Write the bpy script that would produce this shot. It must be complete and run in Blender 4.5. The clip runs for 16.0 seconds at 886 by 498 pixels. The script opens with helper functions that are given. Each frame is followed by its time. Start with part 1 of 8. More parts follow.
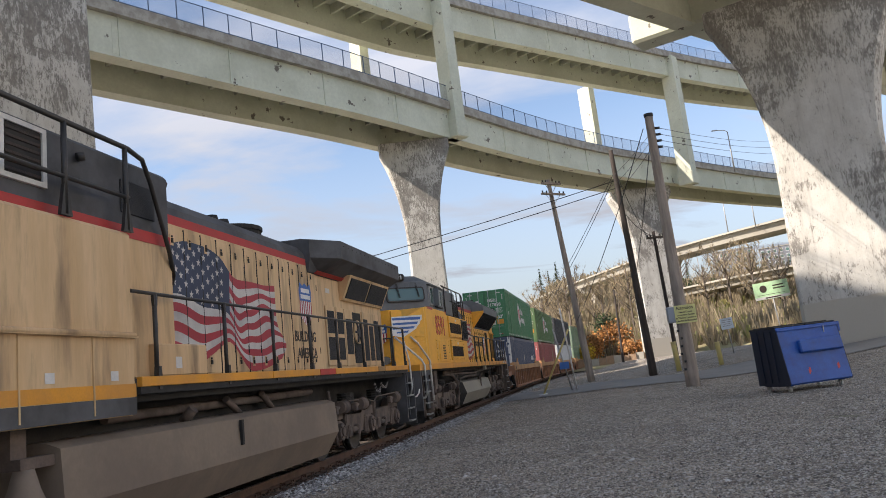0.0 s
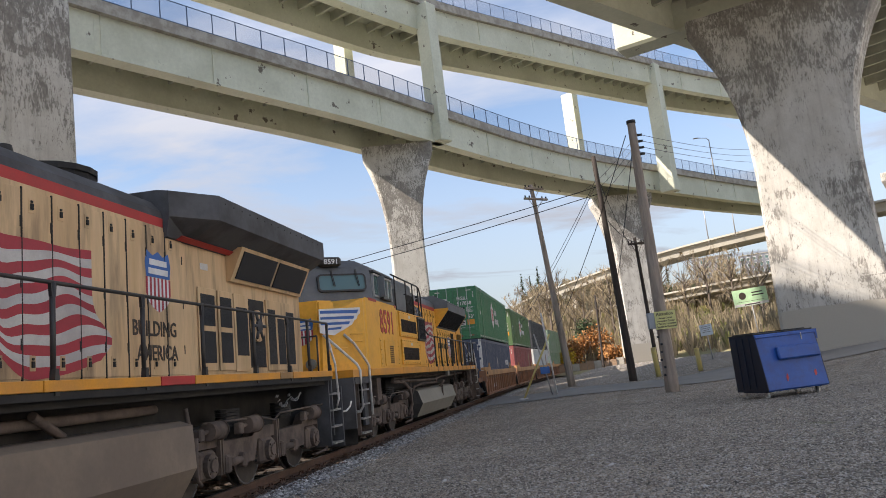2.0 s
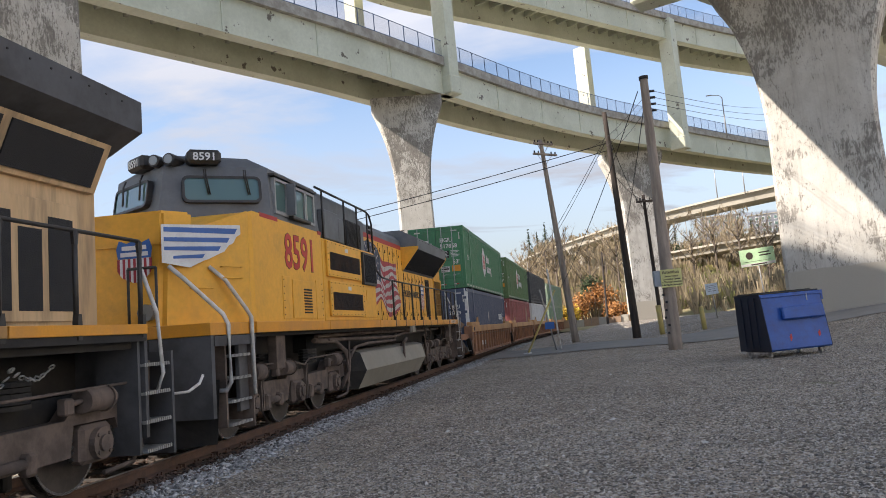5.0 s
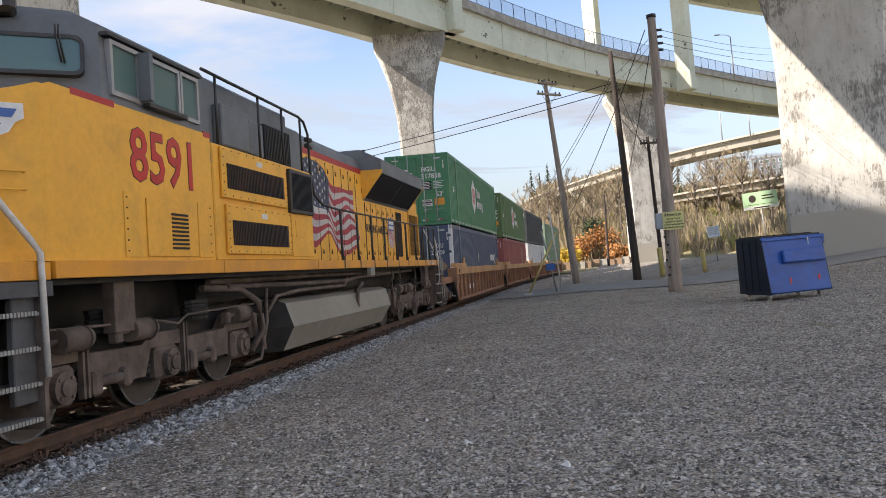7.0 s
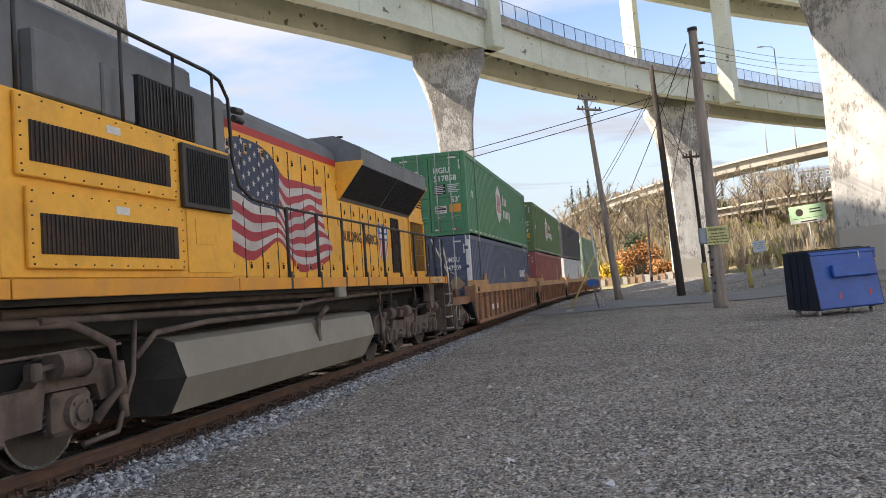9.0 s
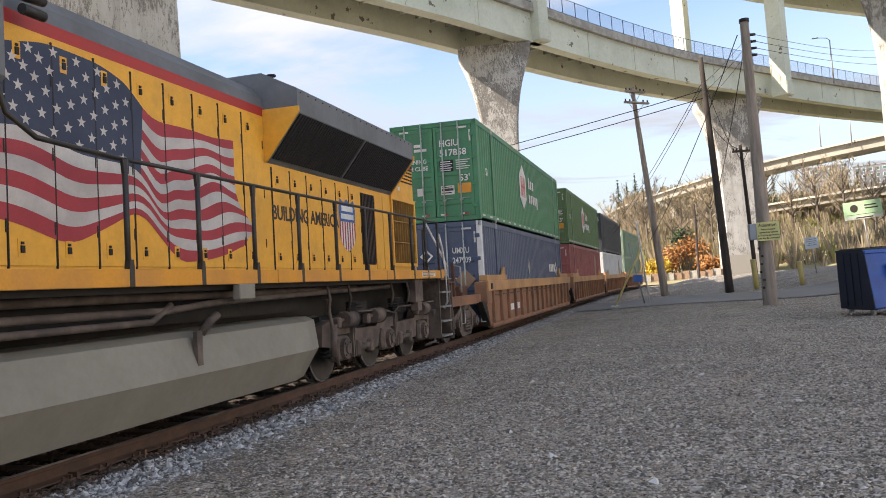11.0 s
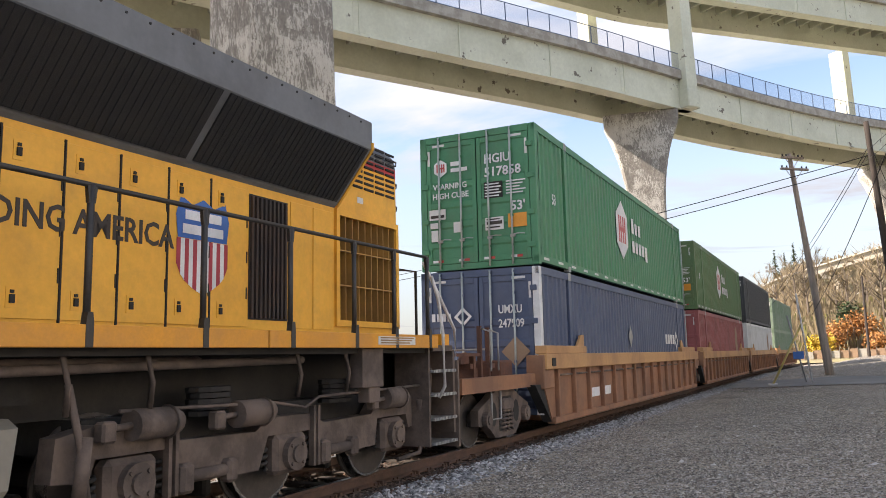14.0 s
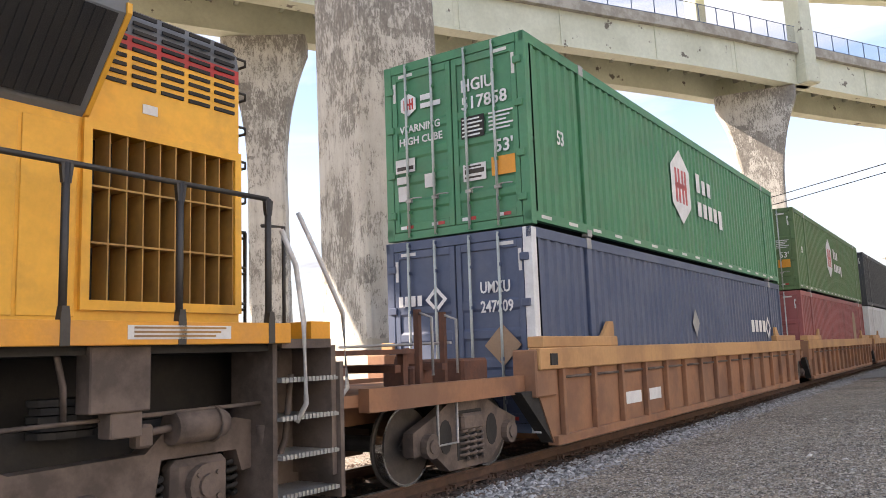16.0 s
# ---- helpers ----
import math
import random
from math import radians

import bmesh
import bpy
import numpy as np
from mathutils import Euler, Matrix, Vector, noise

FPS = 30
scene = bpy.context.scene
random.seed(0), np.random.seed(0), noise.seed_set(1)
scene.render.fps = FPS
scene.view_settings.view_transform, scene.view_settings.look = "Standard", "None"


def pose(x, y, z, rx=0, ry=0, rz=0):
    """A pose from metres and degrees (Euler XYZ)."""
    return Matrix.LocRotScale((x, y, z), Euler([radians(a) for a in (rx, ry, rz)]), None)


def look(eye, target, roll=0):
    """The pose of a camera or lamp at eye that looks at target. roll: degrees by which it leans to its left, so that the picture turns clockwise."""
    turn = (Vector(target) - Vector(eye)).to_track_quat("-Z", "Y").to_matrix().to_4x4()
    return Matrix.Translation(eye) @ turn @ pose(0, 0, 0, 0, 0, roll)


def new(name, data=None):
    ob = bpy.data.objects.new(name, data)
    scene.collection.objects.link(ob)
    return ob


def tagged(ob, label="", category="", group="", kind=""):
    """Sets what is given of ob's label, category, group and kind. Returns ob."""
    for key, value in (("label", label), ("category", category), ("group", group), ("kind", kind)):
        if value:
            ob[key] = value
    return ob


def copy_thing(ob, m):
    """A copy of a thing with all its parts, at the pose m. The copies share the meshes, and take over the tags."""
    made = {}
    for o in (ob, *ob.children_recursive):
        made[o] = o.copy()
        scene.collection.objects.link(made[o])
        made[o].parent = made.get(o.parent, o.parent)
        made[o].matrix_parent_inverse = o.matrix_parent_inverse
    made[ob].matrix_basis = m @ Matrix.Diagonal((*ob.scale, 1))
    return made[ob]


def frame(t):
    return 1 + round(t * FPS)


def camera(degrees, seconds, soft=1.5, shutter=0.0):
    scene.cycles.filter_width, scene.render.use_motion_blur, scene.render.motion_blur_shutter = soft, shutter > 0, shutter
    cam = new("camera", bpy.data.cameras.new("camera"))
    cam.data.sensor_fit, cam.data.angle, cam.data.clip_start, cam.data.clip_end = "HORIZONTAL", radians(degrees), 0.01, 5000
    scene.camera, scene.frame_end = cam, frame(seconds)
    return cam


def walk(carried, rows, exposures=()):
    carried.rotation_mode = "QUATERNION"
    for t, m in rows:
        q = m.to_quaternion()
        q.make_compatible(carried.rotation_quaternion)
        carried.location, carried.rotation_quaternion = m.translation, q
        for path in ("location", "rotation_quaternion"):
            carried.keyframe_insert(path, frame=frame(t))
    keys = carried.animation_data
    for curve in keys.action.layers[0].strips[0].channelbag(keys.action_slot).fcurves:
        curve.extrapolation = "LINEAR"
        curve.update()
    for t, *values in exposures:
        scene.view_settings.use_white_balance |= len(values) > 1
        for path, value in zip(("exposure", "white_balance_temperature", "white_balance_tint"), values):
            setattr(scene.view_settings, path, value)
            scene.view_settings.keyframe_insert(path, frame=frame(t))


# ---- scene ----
cam = camera(58.63, 16.0, 0.9)
walk(cam, [
    (0.0, pose(0, 0, 1.56, 98.99, 7.02, 3.53)),
    (0.5, pose(0, 0, 1.56, 98.94, 6.95, 2.67)),
    (1.0, pose(0, 0, 1.56, 99.00, 6.80, 2.30)),
    (1.5, pose(0, 0, 1.56, 99.10, 6.72, 2.12)),
    (2.0, pose(0, 0, 1.56, 99.10, 6.57, 2.15)),
    (2.5, pose(0, 0, 1.56, 99.02, 6.30, 2.35)),
    (3.0, pose(0, 0, 1.56, 98.77, 5.75, 2.61)),
    (3.5, pose(0, 0, 1.56, 98.47, 5.13, 2.59)),
    (6.0, pose(0, 0, 1.56, 93.15, 5.66, 2.51)),
    (6.5, pose(0, 0, 1.56, 91.97, 5.56, 2.68)),
    (7.0, pose(0, 0, 1.56, 91.49, 4.92, 2.62)),
    (7.5, pose(0, 0, 1.56, 91.69, 4.24, 2.53)),
    (8.0, pose(0, 0, 1.56, 92.19, 4.11, 2.83)),
    (8.5, pose(0, 0, 1.56, 92.66, 4.56, 3.83)),
    (9.0, pose(0, 0, 1.56, 92.94, 5.13, 5.58)),
    (11.5, pose(0, 0, 1.56, 92.72, 4.35, 8.90)),
    (12.0, pose(0, 0, 1.56, 93.68, 3.65, 8.48)),
    (12.5, pose(0, 0, 1.56, 95.17, 3.06, 9.37)),
    (13.0, pose(0, 0, 1.56, 96.67, 2.77, 11.67)),
    (13.5, pose(0, 0, 1.56, 97.75, 2.59, 15.03)),
    (14.0, pose(0, 0, 1.56, 98.30, 2.58, 18.94)),
    (14.5, pose(0, 0, 1.56, 98.33, 2.76, 22.71)),
    (15.0, pose(0, 0, 1.56, 98.23, 2.95, 25.60)),
    (15.5, pose(0, 0, 1.56, 98.13, 3.18, 26.96)),
    (16.0, pose(0, 0, 1.56, 98.18, 3.21, 26.88)),
], exposures=[(0.0, 0.86, 6600, 16), (3.7, 0.9, 6600, 16), (6.0, 1.04, 6650, 16), (9.0, 1.16, 6750, 16), (12.5, 1.3, 6850, 17), (14.0, 1.32, 6950, 18), (16.0, 1.65, 7150, 20)])
# world and sun: late autumn afternoon, sun to the left and a little behind
SUN_AZ, SUN_EL = 250.0, 33.0          # compass degrees from +y towards +x
world = bpy.data.worlds.new("sky")
scene.world = world
world.use_nodes = True
wn, wl = world.node_tree.nodes, world.node_tree.links
wn.clear()
sky = wn.new("ShaderNodeTexSky")
sky.sky_type, sky.sun_disc = "NISHITA", False
sky.sun_elevation, sky.sun_rotation = radians(SUN_EL), radians(SUN_AZ)
sky.air_density, sky.dust_density, sky.ozone_density = 1.0, 0.3, 0.8
tc = wn.new("ShaderNodeTexCoord")
sep = wn.new("ShaderNodeSeparateXYZ")
wl.new(tc.outputs["Generated"], sep.inputs[0])
# cloud layer: the view ray met with a high flat sheet
add = wn.new("ShaderNodeMath"); add.operation = "ADD"; add.inputs[1].default_value = 0.12
wl.new(sep.outputs["Z"], add.inputs[0])
div = wn.new("ShaderNodeVectorMath"); div.operation = "DIVIDE"
cmb = wn.new("ShaderNodeCombineXYZ")
for k in range(3):
    wl.new(add.outputs[0], cmb.inputs[k])
wl.new(tc.outputs["Generated"], div.inputs[0]); wl.new(cmb.outputs[0], div.inputs[1])
stretch = wn.new("ShaderNodeMapping"); stretch.inputs["Scale"].default_value = (0.55, 0.9, 0.0)
stretch.inputs["Rotation"].default_value = (0, 0, radians(-25))
stretch.inputs["Location"].default_value = (0.35, 0.2, 0)
wl.new(div.outputs[0], stretch.inputs[0])
cl = wn.new("ShaderNodeTexNoise"); cl.inputs["Scale"].default_value = 1.7; cl.inputs["Detail"].default_value = 9; cl.inputs["Roughness"].default_value = 0.56
cl.inputs["Distortion"].default_value = 0.5
wl.new(stretch.outputs[0], cl.inputs["Vector"])
ramp = wn.new("ShaderNodeMapRange"); ramp.inputs[1].default_value, ramp.inputs[2].default_value = 0.43, 0.66
ramp.clamp = True
wl.new(cl.outputs["Fac"], ramp.inputs[0])
mix = wn.new("ShaderNodeMix"); mix.data_type = "RGBA"
# the cloud sheet is brighter overhead than near the horizon
lift = wn.new("ShaderNodeMath"); lift.operation = "MULTIPLY_ADD"; lift.inputs[1].default_value, lift.inputs[2].default_value = 1.5, 0.38
lift.use_clamp = False
wl.new(sep.outputs["Z"], lift.inputs[0])
floor_ = wn.new("ShaderNodeMath"); floor_.operation = "MAXIMUM"; floor_.inputs[1].default_value = 0.38
wl.new(lift.outputs[0], floor_.inputs[0])
cloud = wn.new("ShaderNodeVectorMath"); cloud.operation = "SCALE"; cloud.inputs[0].default_value = (3.9, 4.2, 4.65)
wl.new(floor_.outputs[0], cloud.inputs["Scale"]); wl.new(cloud.outputs[0], mix.inputs[7])
haze = wn.new("ShaderNodeMapRange"); haze.inputs[1].default_value, haze.inputs[2].default_value = 0.0, 0.30
haze.inputs[3].default_value, haze.inputs[4].default_value = 0.9, 0.0
wl.new(sep.outputs["Z"], haze.inputs[0])
veil = wn.new("ShaderNodeMath"); veil.operation = "MAXIMUM"
wl.new(ramp.outputs[0], veil.inputs[0]); wl.new(haze.outputs[0], veil.inputs[1])
wl.new(veil.outputs[0], mix.inputs[0]); wl.new(sky.outputs[0], mix.inputs[6])
bg = wn.new("ShaderNodeBackground"); bg.inputs[1].default_value = 0.115
out = wn.new("ShaderNodeOutputWorld")
wl.new(mix.outputs[2], bg.inputs[0]); wl.new(bg.outputs[0], out.inputs[0])

sun = new("sun", bpy.data.lights.new("sun", "SUN"))
sun.data.energy, sun.data.angle, sun.data.color = 4.4, radians(0.5), (1.0, 0.93, 0.82)
_a, _e = radians(SUN_AZ), radians(SUN_EL)
sun.matrix_world = look((0, 0, 60), (-60 * math.sin(_a) * math.cos(_e), -60 * math.cos(_a) * math.cos(_e), 60 - 60 * math.sin(_e)))

# ---- materials ----
def mat(name, base, rough=0.7, metal=0.0, second=None, scale=3.0, amount=0.5, grain=40.0, bump=0.3, dirt=None, dirt_amt=0.0, dirt_scale=1.2, island=0.0, objvar=0.0, spec=0.5, lo=0.42, hi=0.6, stretch=(1, 1, 1), coat=0.0, dirt_lo=0.45, dirt_hi=0.7, gmix=0.25, nrough=0.62, ndetail=6.0):
    """Base colour broken by stains (second) at scale, grain, dirt, and fine relief."""
    m = bpy.data.materials.new(name)
    m.use_nodes = True
    n, l = m.node_tree.nodes, m.node_tree.links
    b = n["Principled BSDF"]
    b.inputs["Roughness"].default_value, b.inputs["Metallic"].default_value = rough, metal
    b.inputs["Specular IOR Level"].default_value = spec
    b.inputs["Coat Weight"].default_value = coat
    co = n.new("ShaderNodeTexCoord")
    mp = n.new("ShaderNodeMapping"); mp.inputs["Scale"].default_value = stretch
    l.new(co.outputs["Object"], mp.inputs[0])

    def noise_fac(sc, a, c, detail=6.0):
        t = n.new("ShaderNodeTexNoise"); t.inputs["Scale"].default_value = sc; t.inputs["Detail"].default_value = detail
        t.inputs["Roughness"].default_value = nrough
        l.new(mp.outputs[0], t.inputs["Vector"])
        r = n.new("ShaderNodeMapRange"); r.inputs[1].default_value, r.inputs[2].default_value = a, c
        l.new(t.outputs["Fac"], r.inputs[0])
        return r.outputs[0], t.outputs["Fac"]

    def mixed(fac, k, a, c):
        mu = n.new("ShaderNodeMath"); mu.operation = "MULTIPLY"; mu.inputs[1].default_value = k
        l.new(fac, mu.inputs[0])
        x = n.new("ShaderNodeMix"); x.data_type = "RGBA"
        l.new(mu.outputs[0], x.inputs[0])
        for s, v in ((6, a), (7, c)):
            if isinstance(v, tuple):
                x.inputs[s].default_value = (*v, 1)
            else:
                l.new(v, x.inputs[s])
        return x.outputs[2]

    f1, raw1 = noise_fac(scale, lo, hi, ndetail)
    col = mixed(f1, amount, base, second or tuple(c * 0.7 for c in base))
    f2, raw2 = noise_fac(grain, 0.3, 0.7, 3.0)
    col = mixed(f2, gmix, col, tuple(c * 0.55 for c in base))
    if dirt:
        f3, _ = noise_fac(dirt_scale, dirt_lo, dirt_hi)
        col = mixed(f3, dirt_amt, col, dirt)
    if island or objvar:
        hsv = n.new("ShaderNodeHueSaturation")
        if island:
            g = n.new("ShaderNodeNewGeometry"); src = g.outputs["Random Per Island"]
        else:
            g = n.new("ShaderNodeObjectInfo"); src = g.outputs["Random"]
        r = n.new("ShaderNodeMapRange"); k = island or objvar
        r.inputs[3].default_value, r.inputs[4].default_value = 1 - k, 1 + k
        l.new(src, r.inputs[0]); l.new(r.outputs[0], hsv.inputs["Value"]); l.new(col, hsv.inputs["Color"])
        col = hsv.outputs[0]
    if isinstance(col, tuple):
        b.inputs["Base Color"].default_value = (*col, 1)
    else:
        l.new(col, b.inputs["Base Color"])
    if bump:
        bp = n.new("ShaderNodeBump"); bp.inputs["Strength"].default_value = bump; bp.inputs["Distance"].default_value = 0.02
        l.new(raw2, bp.inputs["Height"]); l.new(bp.outputs[0], b.inputs["Normal"])
    return m


def glass(name, tint=(0.05, 0.06, 0.07), rough=0.05):
    m = bpy.data.materials.new(name)
    m.use_nodes = True
    b = m.node_tree.nodes["Principled BSDF"]
    b.inputs["Base Color"].default_value = (*tint, 1)
    b.inputs["Roughness"].default_value = rough
    b.inputs["Specular IOR Level"].default_value = 0.9
    return m


def gravel_material():
    """Trodden dark gravel: single stones, clods and broad worn patches."""
    m = bpy.data.materials.new("trodden_dark_gravel")
    m.use_nodes = True
    n, l = m.node_tree.nodes, m.node_tree.links
    b = n["Principled BSDF"]
    b.inputs["Roughness"].default_value = 0.95
    b.inputs["Specular IOR Level"].default_value = 0.3
    co = n.new("ShaderNodeTexCoord")

    def noise_at(sc, a, c, detail, rough=0.65):
        t = n.new("ShaderNodeTexNoise")
        t.inputs["Scale"].default_value, t.inputs["Detail"].default_value, t.inputs["Roughness"].default_value = sc, detail, rough
        l.new(co.outputs["Object"], t.inputs["Vector"])
        r = n.new("ShaderNodeMapRange"); r.inputs[1].default_value, r.inputs[2].default_value = a, c
        l.new(t.outputs["Fac"], r.inputs[0])
        return r.outputs[0]

    def cells(sc):
        t = n.new("ShaderNodeTexVoronoi"); t.inputs["Scale"].default_value = sc
        l.new(co.outputs["Object"], t.inputs["Vector"])
        return t

    def blend(fac, a, c, mode="MIX"):
        x = n.new("ShaderNodeMix"); x.data_type, x.blend_type = "RGBA", mode
        if isinstance(fac, float):
            x.inputs[0].default_value = fac
        else:
            l.new(fac, x.inputs[0])
        for k, v in ((6, a), (7, c)):
            if isinstance(v, tuple):
                x.inputs[k].default_value = (*v, 1)
            else:
                l.new(v, x.inputs[k])
        return x.outputs[2]
    col = blend(noise_at(0.35, 0.40, 0.62, 5), (0.44, 0.365, 0.275), (0.215, 0.178, 0.135))
    col = blend(noise_at(1.3, 0.46, 0.66, 9, 0.78), col, (0.54, 0.46, 0.355))
    col = blend(noise_at(4.5, 0.50, 0.62, 8, 0.75), col, (0.17, 0.145, 0.115))
    col = blend(noise_at(14.0, 0.52, 0.60, 6, 0.7), col, (0.10, 0.09, 0.08))
    fine, coarse = cells(62.0), cells(26.0)
    for src, lo, hi, tone in ((fine, 0.78, 0.90, (0.66, 0.62, 0.56)), (fine, 0.30, 0.05, (0.09, 0.08, 0.07)), (coarse, 0.95, 0.97, (0.62, 0.60, 0.57)), (coarse, 0.07, 0.05, (0.09, 0.08, 0.07))):
        hue = n.new("ShaderNodeSeparateColor"); l.new(src.outputs["Color"], hue.inputs[0])
        r = n.new("ShaderNodeMapRange"); r.inputs[1].default_value, r.inputs[2].default_value = lo, hi
        r.inputs[3].default_value, r.inputs[4].default_value = 0.0, 0.85
        l.new(hue.outputs[0], r.inputs[0])
        col = blend(r.outputs[0], col, tone)
    moss = noise_at(0.22, 0.66, 0.72, 3)
    col = blend(moss, col, (0.15, 0.16, 0.07))
    l.new(col, b.inputs["Base Color"])
    h = n.new("ShaderNodeMath"); h.operation = "ADD"
    l.new(fine.outputs["Distance"], h.inputs[0]); l.new(coarse.outputs["Distance"], h.inputs[1])
    bp = n.new("ShaderNodeBump"); bp.invert = True
    bp.inputs["Strength"].default_value, bp.inputs["Distance"].default_value = 1.0, 0.02
    l.new(h.outputs[0], bp.inputs["Height"]); l.new(bp.outputs[0], b.inputs["Normal"])
    return m


GRAVEL = gravel_material()
BALLAST = mat("ballast_stone", (0.40, 0.40, 0.395), 0.9, second=(0.24, 0.23, 0.22), scale=6, amount=0.6, grain=60, bump=0.4, island=0.7)
CONCRETE_BARE = mat("stained_bare_concrete", (0.46, 0.43, 0.37), 0.9, second=(0.24, 0.21, 0.17), scale=1.1, amount=0.7, grain=8, bump=0.3)
def whitewash_material():
    """Whitewash worn off board-marked concrete in upright flakes, plain cover paint at the foot."""
    m = bpy.data.materials.new("worn_whitewashed_concrete")
    m.use_nodes = True
    n, l = m.node_tree.nodes, m.node_tree.links
    b = n["Principled BSDF"]
    b.inputs["Roughness"].default_value = 0.9
    b.inputs["Specular IOR Level"].default_value = 0.3
    co = n.new("ShaderNodeTexCoord")

    def noise_at(sc, stretch, detail, rough):
        mp = n.new("ShaderNodeMapping"); mp.inputs["Scale"].default_value = stretch
        l.new(co.outputs["Object"], mp.inputs[0])
        t = n.new("ShaderNodeTexNoise")
        t.inputs["Scale"].default_value, t.inputs["Detail"].default_value, t.inputs["Roughness"].default_value = sc, detail, rough
        l.new(mp.outputs[0], t.inputs["Vector"])
        return t.outputs["Fac"]

    def madd(a, k, c):
        x = n.new("ShaderNodeMath"); x.operation = "MULTIPLY_ADD"; x.inputs[1].default_value = k
        l.new(a, x.inputs[0])
        if isinstance(c, float):
            x.inputs[2].default_value = c
        else:
            l.new(c, x.inputs[2])
        return x.outputs[0]

    def span(v, a, c):
        r = n.new("ShaderNodeMapRange"); r.inputs[1].default_value, r.inputs[2].default_value = a, c
        l.new(v, r.inputs[0])
        return r.outputs[0]

    def blend(fac, a, c):
        x = n.new("ShaderNodeMix"); x.data_type = "RGBA"
        l.new(fac, x.inputs[0])
        for k, v in ((6, a), (7, c)):
            if isinstance(v, tuple):
                x.inputs[k].default_value = (*v, 1)
            else:
                l.new(v, x.inputs[k])
        return x.outputs[2]
    broad = noise_at(0.16, (1, 1, 0.8), 3, 0.5)
    mid = noise_at(0.9, (1, 1, 0.75), 4, 0.6)
    flake = noise_at(5.5, (1.5, 1.5, 0.45), 10, 0.86)
    mp = n.new("ShaderNodeMapping"); mp.inputs["Scale"].default_value = (0.9, 0.9, 0.75)
    l.new(co.outputs["Object"], mp.inputs[0])
    board = n.new("ShaderNodeTexVoronoi"); board.distance = "CHEBYCHEV"; board.inputs["Scale"].default_value = 1.0
    l.new(mp.outputs[0], board.inputs["Vector"])
    hue = n.new("ShaderNodeSeparateColor"); l.new(board.outputs["Color"], hue.inputs[0])
    v = madd(broad, 0.8, madd(mid, 0.38, madd(hue.outputs[0], 0.12, madd(flake, 1.25, -0.04))))
    paint = blend(span(mid, 0.38, 0.62), (0.60, 0.58, 0.525), (0.50, 0.475, 0.42))
    bare = blend(span(noise_at(7.0, (1, 1, 0.6), 5, 0.7), 0.35, 0.65), (0.175, 0.162, 0.143), (0.30, 0.28, 0.247))
    col = blend(span(v, 1.225, 1.265), paint, bare)
    # rain streaks
    col = blend(madd(span(noise_at(2.2, (1.6, 1.6, 0.09), 4, 0.6), 0.52, 0.72), 0.4, 0.0), col, (0.27, 0.245, 0.21))
    sep_ = n.new("ShaderNodeSeparateXYZ"); l.new(co.outputs["Object"], sep_.inputs[0])
    foot = madd(mid, 0.25, sep_.outputs["Z"])
    col = blend(span(foot, 2.85, 2.8), col, (0.43, 0.395, 0.33))
    grain = noise_at(22.0, (1, 1, 1), 3, 0.6)
    col = blend(madd(span(grain, 0.45, 0.75), 0.3, 0.0), col, (0.30, 0.28, 0.24))
    l.new(col, b.inputs["Base Color"])
    bp = n.new("ShaderNodeBump"); bp.inputs["Strength"].default_value, bp.inputs["Distance"].default_value = 0.5, 0.03
    l.new(flake, bp.inputs["Height"]); l.new(bp.outputs[0], b.inputs["Normal"])
    return m


PIER = whitewash_material()
STEEL_GREEN = mat("faded_green_bridge_paint", (0.66, 0.67, 0.53), 0.7, second=(0.52, 0.53, 0.40), scale=0.2, amount=0.7, grain=4, bump=0.1, dirt=(0.10, 0.075, 0.055), dirt_amt=0.9, dirt_scale=0.9, dirt_lo=0.64, dirt_hi=0.67)
# darker tone of the girder green, for deck slabs and cross frames
STEEL_DARKER = mat("darker_bridge_green", (0.50, 0.50, 0.40), 0.8, second=(0.30, 0.29, 0.23), scale=0.3, amount=0.6, grain=6, bump=0.1)
FENCE = mat("blue_grey_railing_steel", (0.10, 0.15, 0.24), 0.6, metal=0.2)
POLE_WOOD = mat("weathered_grey_pole_wood", (0.36, 0.30, 0.25), 0.9, second=(0.20, 0.165, 0.135), scale=5, amount=0.8, grain=30, bump=0.6, stretch=(1, 1, 0.12))
DARK_WOOD = mat("creosoted_pole_wood", (0.065, 0.05, 0.042), 0.9, second=(0.03, 0.025, 0.02), scale=5, amount=0.8, grain=30, bump=0.6, stretch=(1, 1, 0.12))

# ---- builders ----
def part(name, bm, material, parent=None, label="", smooth=False, m=None):
    """Links a bmesh as one mesh object under a thing or a part."""
    me = bpy.data.meshes.new(name)
    bm.normal_update()
    bm.to_mesh(me)
    bm.free()
    for mm in (material if isinstance(material, (list, tuple)) else [material]):
        me.materials.append(mm)
    if smooth:
        for p in me.polygons:
            p.use_smooth = True
    ob = new(name, me)
    ob.parent = parent
    if m is not None:
        ob.matrix_basis = m
    if label:
        ob["label"] = label
    if name in FINE:
        ob["kind"] = "stuff"
    return ob


FINE = {"bar_screen", "bolts", "latch", "latch_plate", "step_grip", "louvres", "louvre", "tie_plates", "vane_grid", "small_print", "print_bars", "label_print", "lid_ridge", "rod_bracket", "vent_slats", "shutter_slats", "painted_stars"}


def thing(name, label, category, m=None, group="", kind=""):
    e = new(name)
    e.empty_display_size = 0.2
    if m is not None:
        e.matrix_basis = m
    return tagged(e, label, category, group, kind)


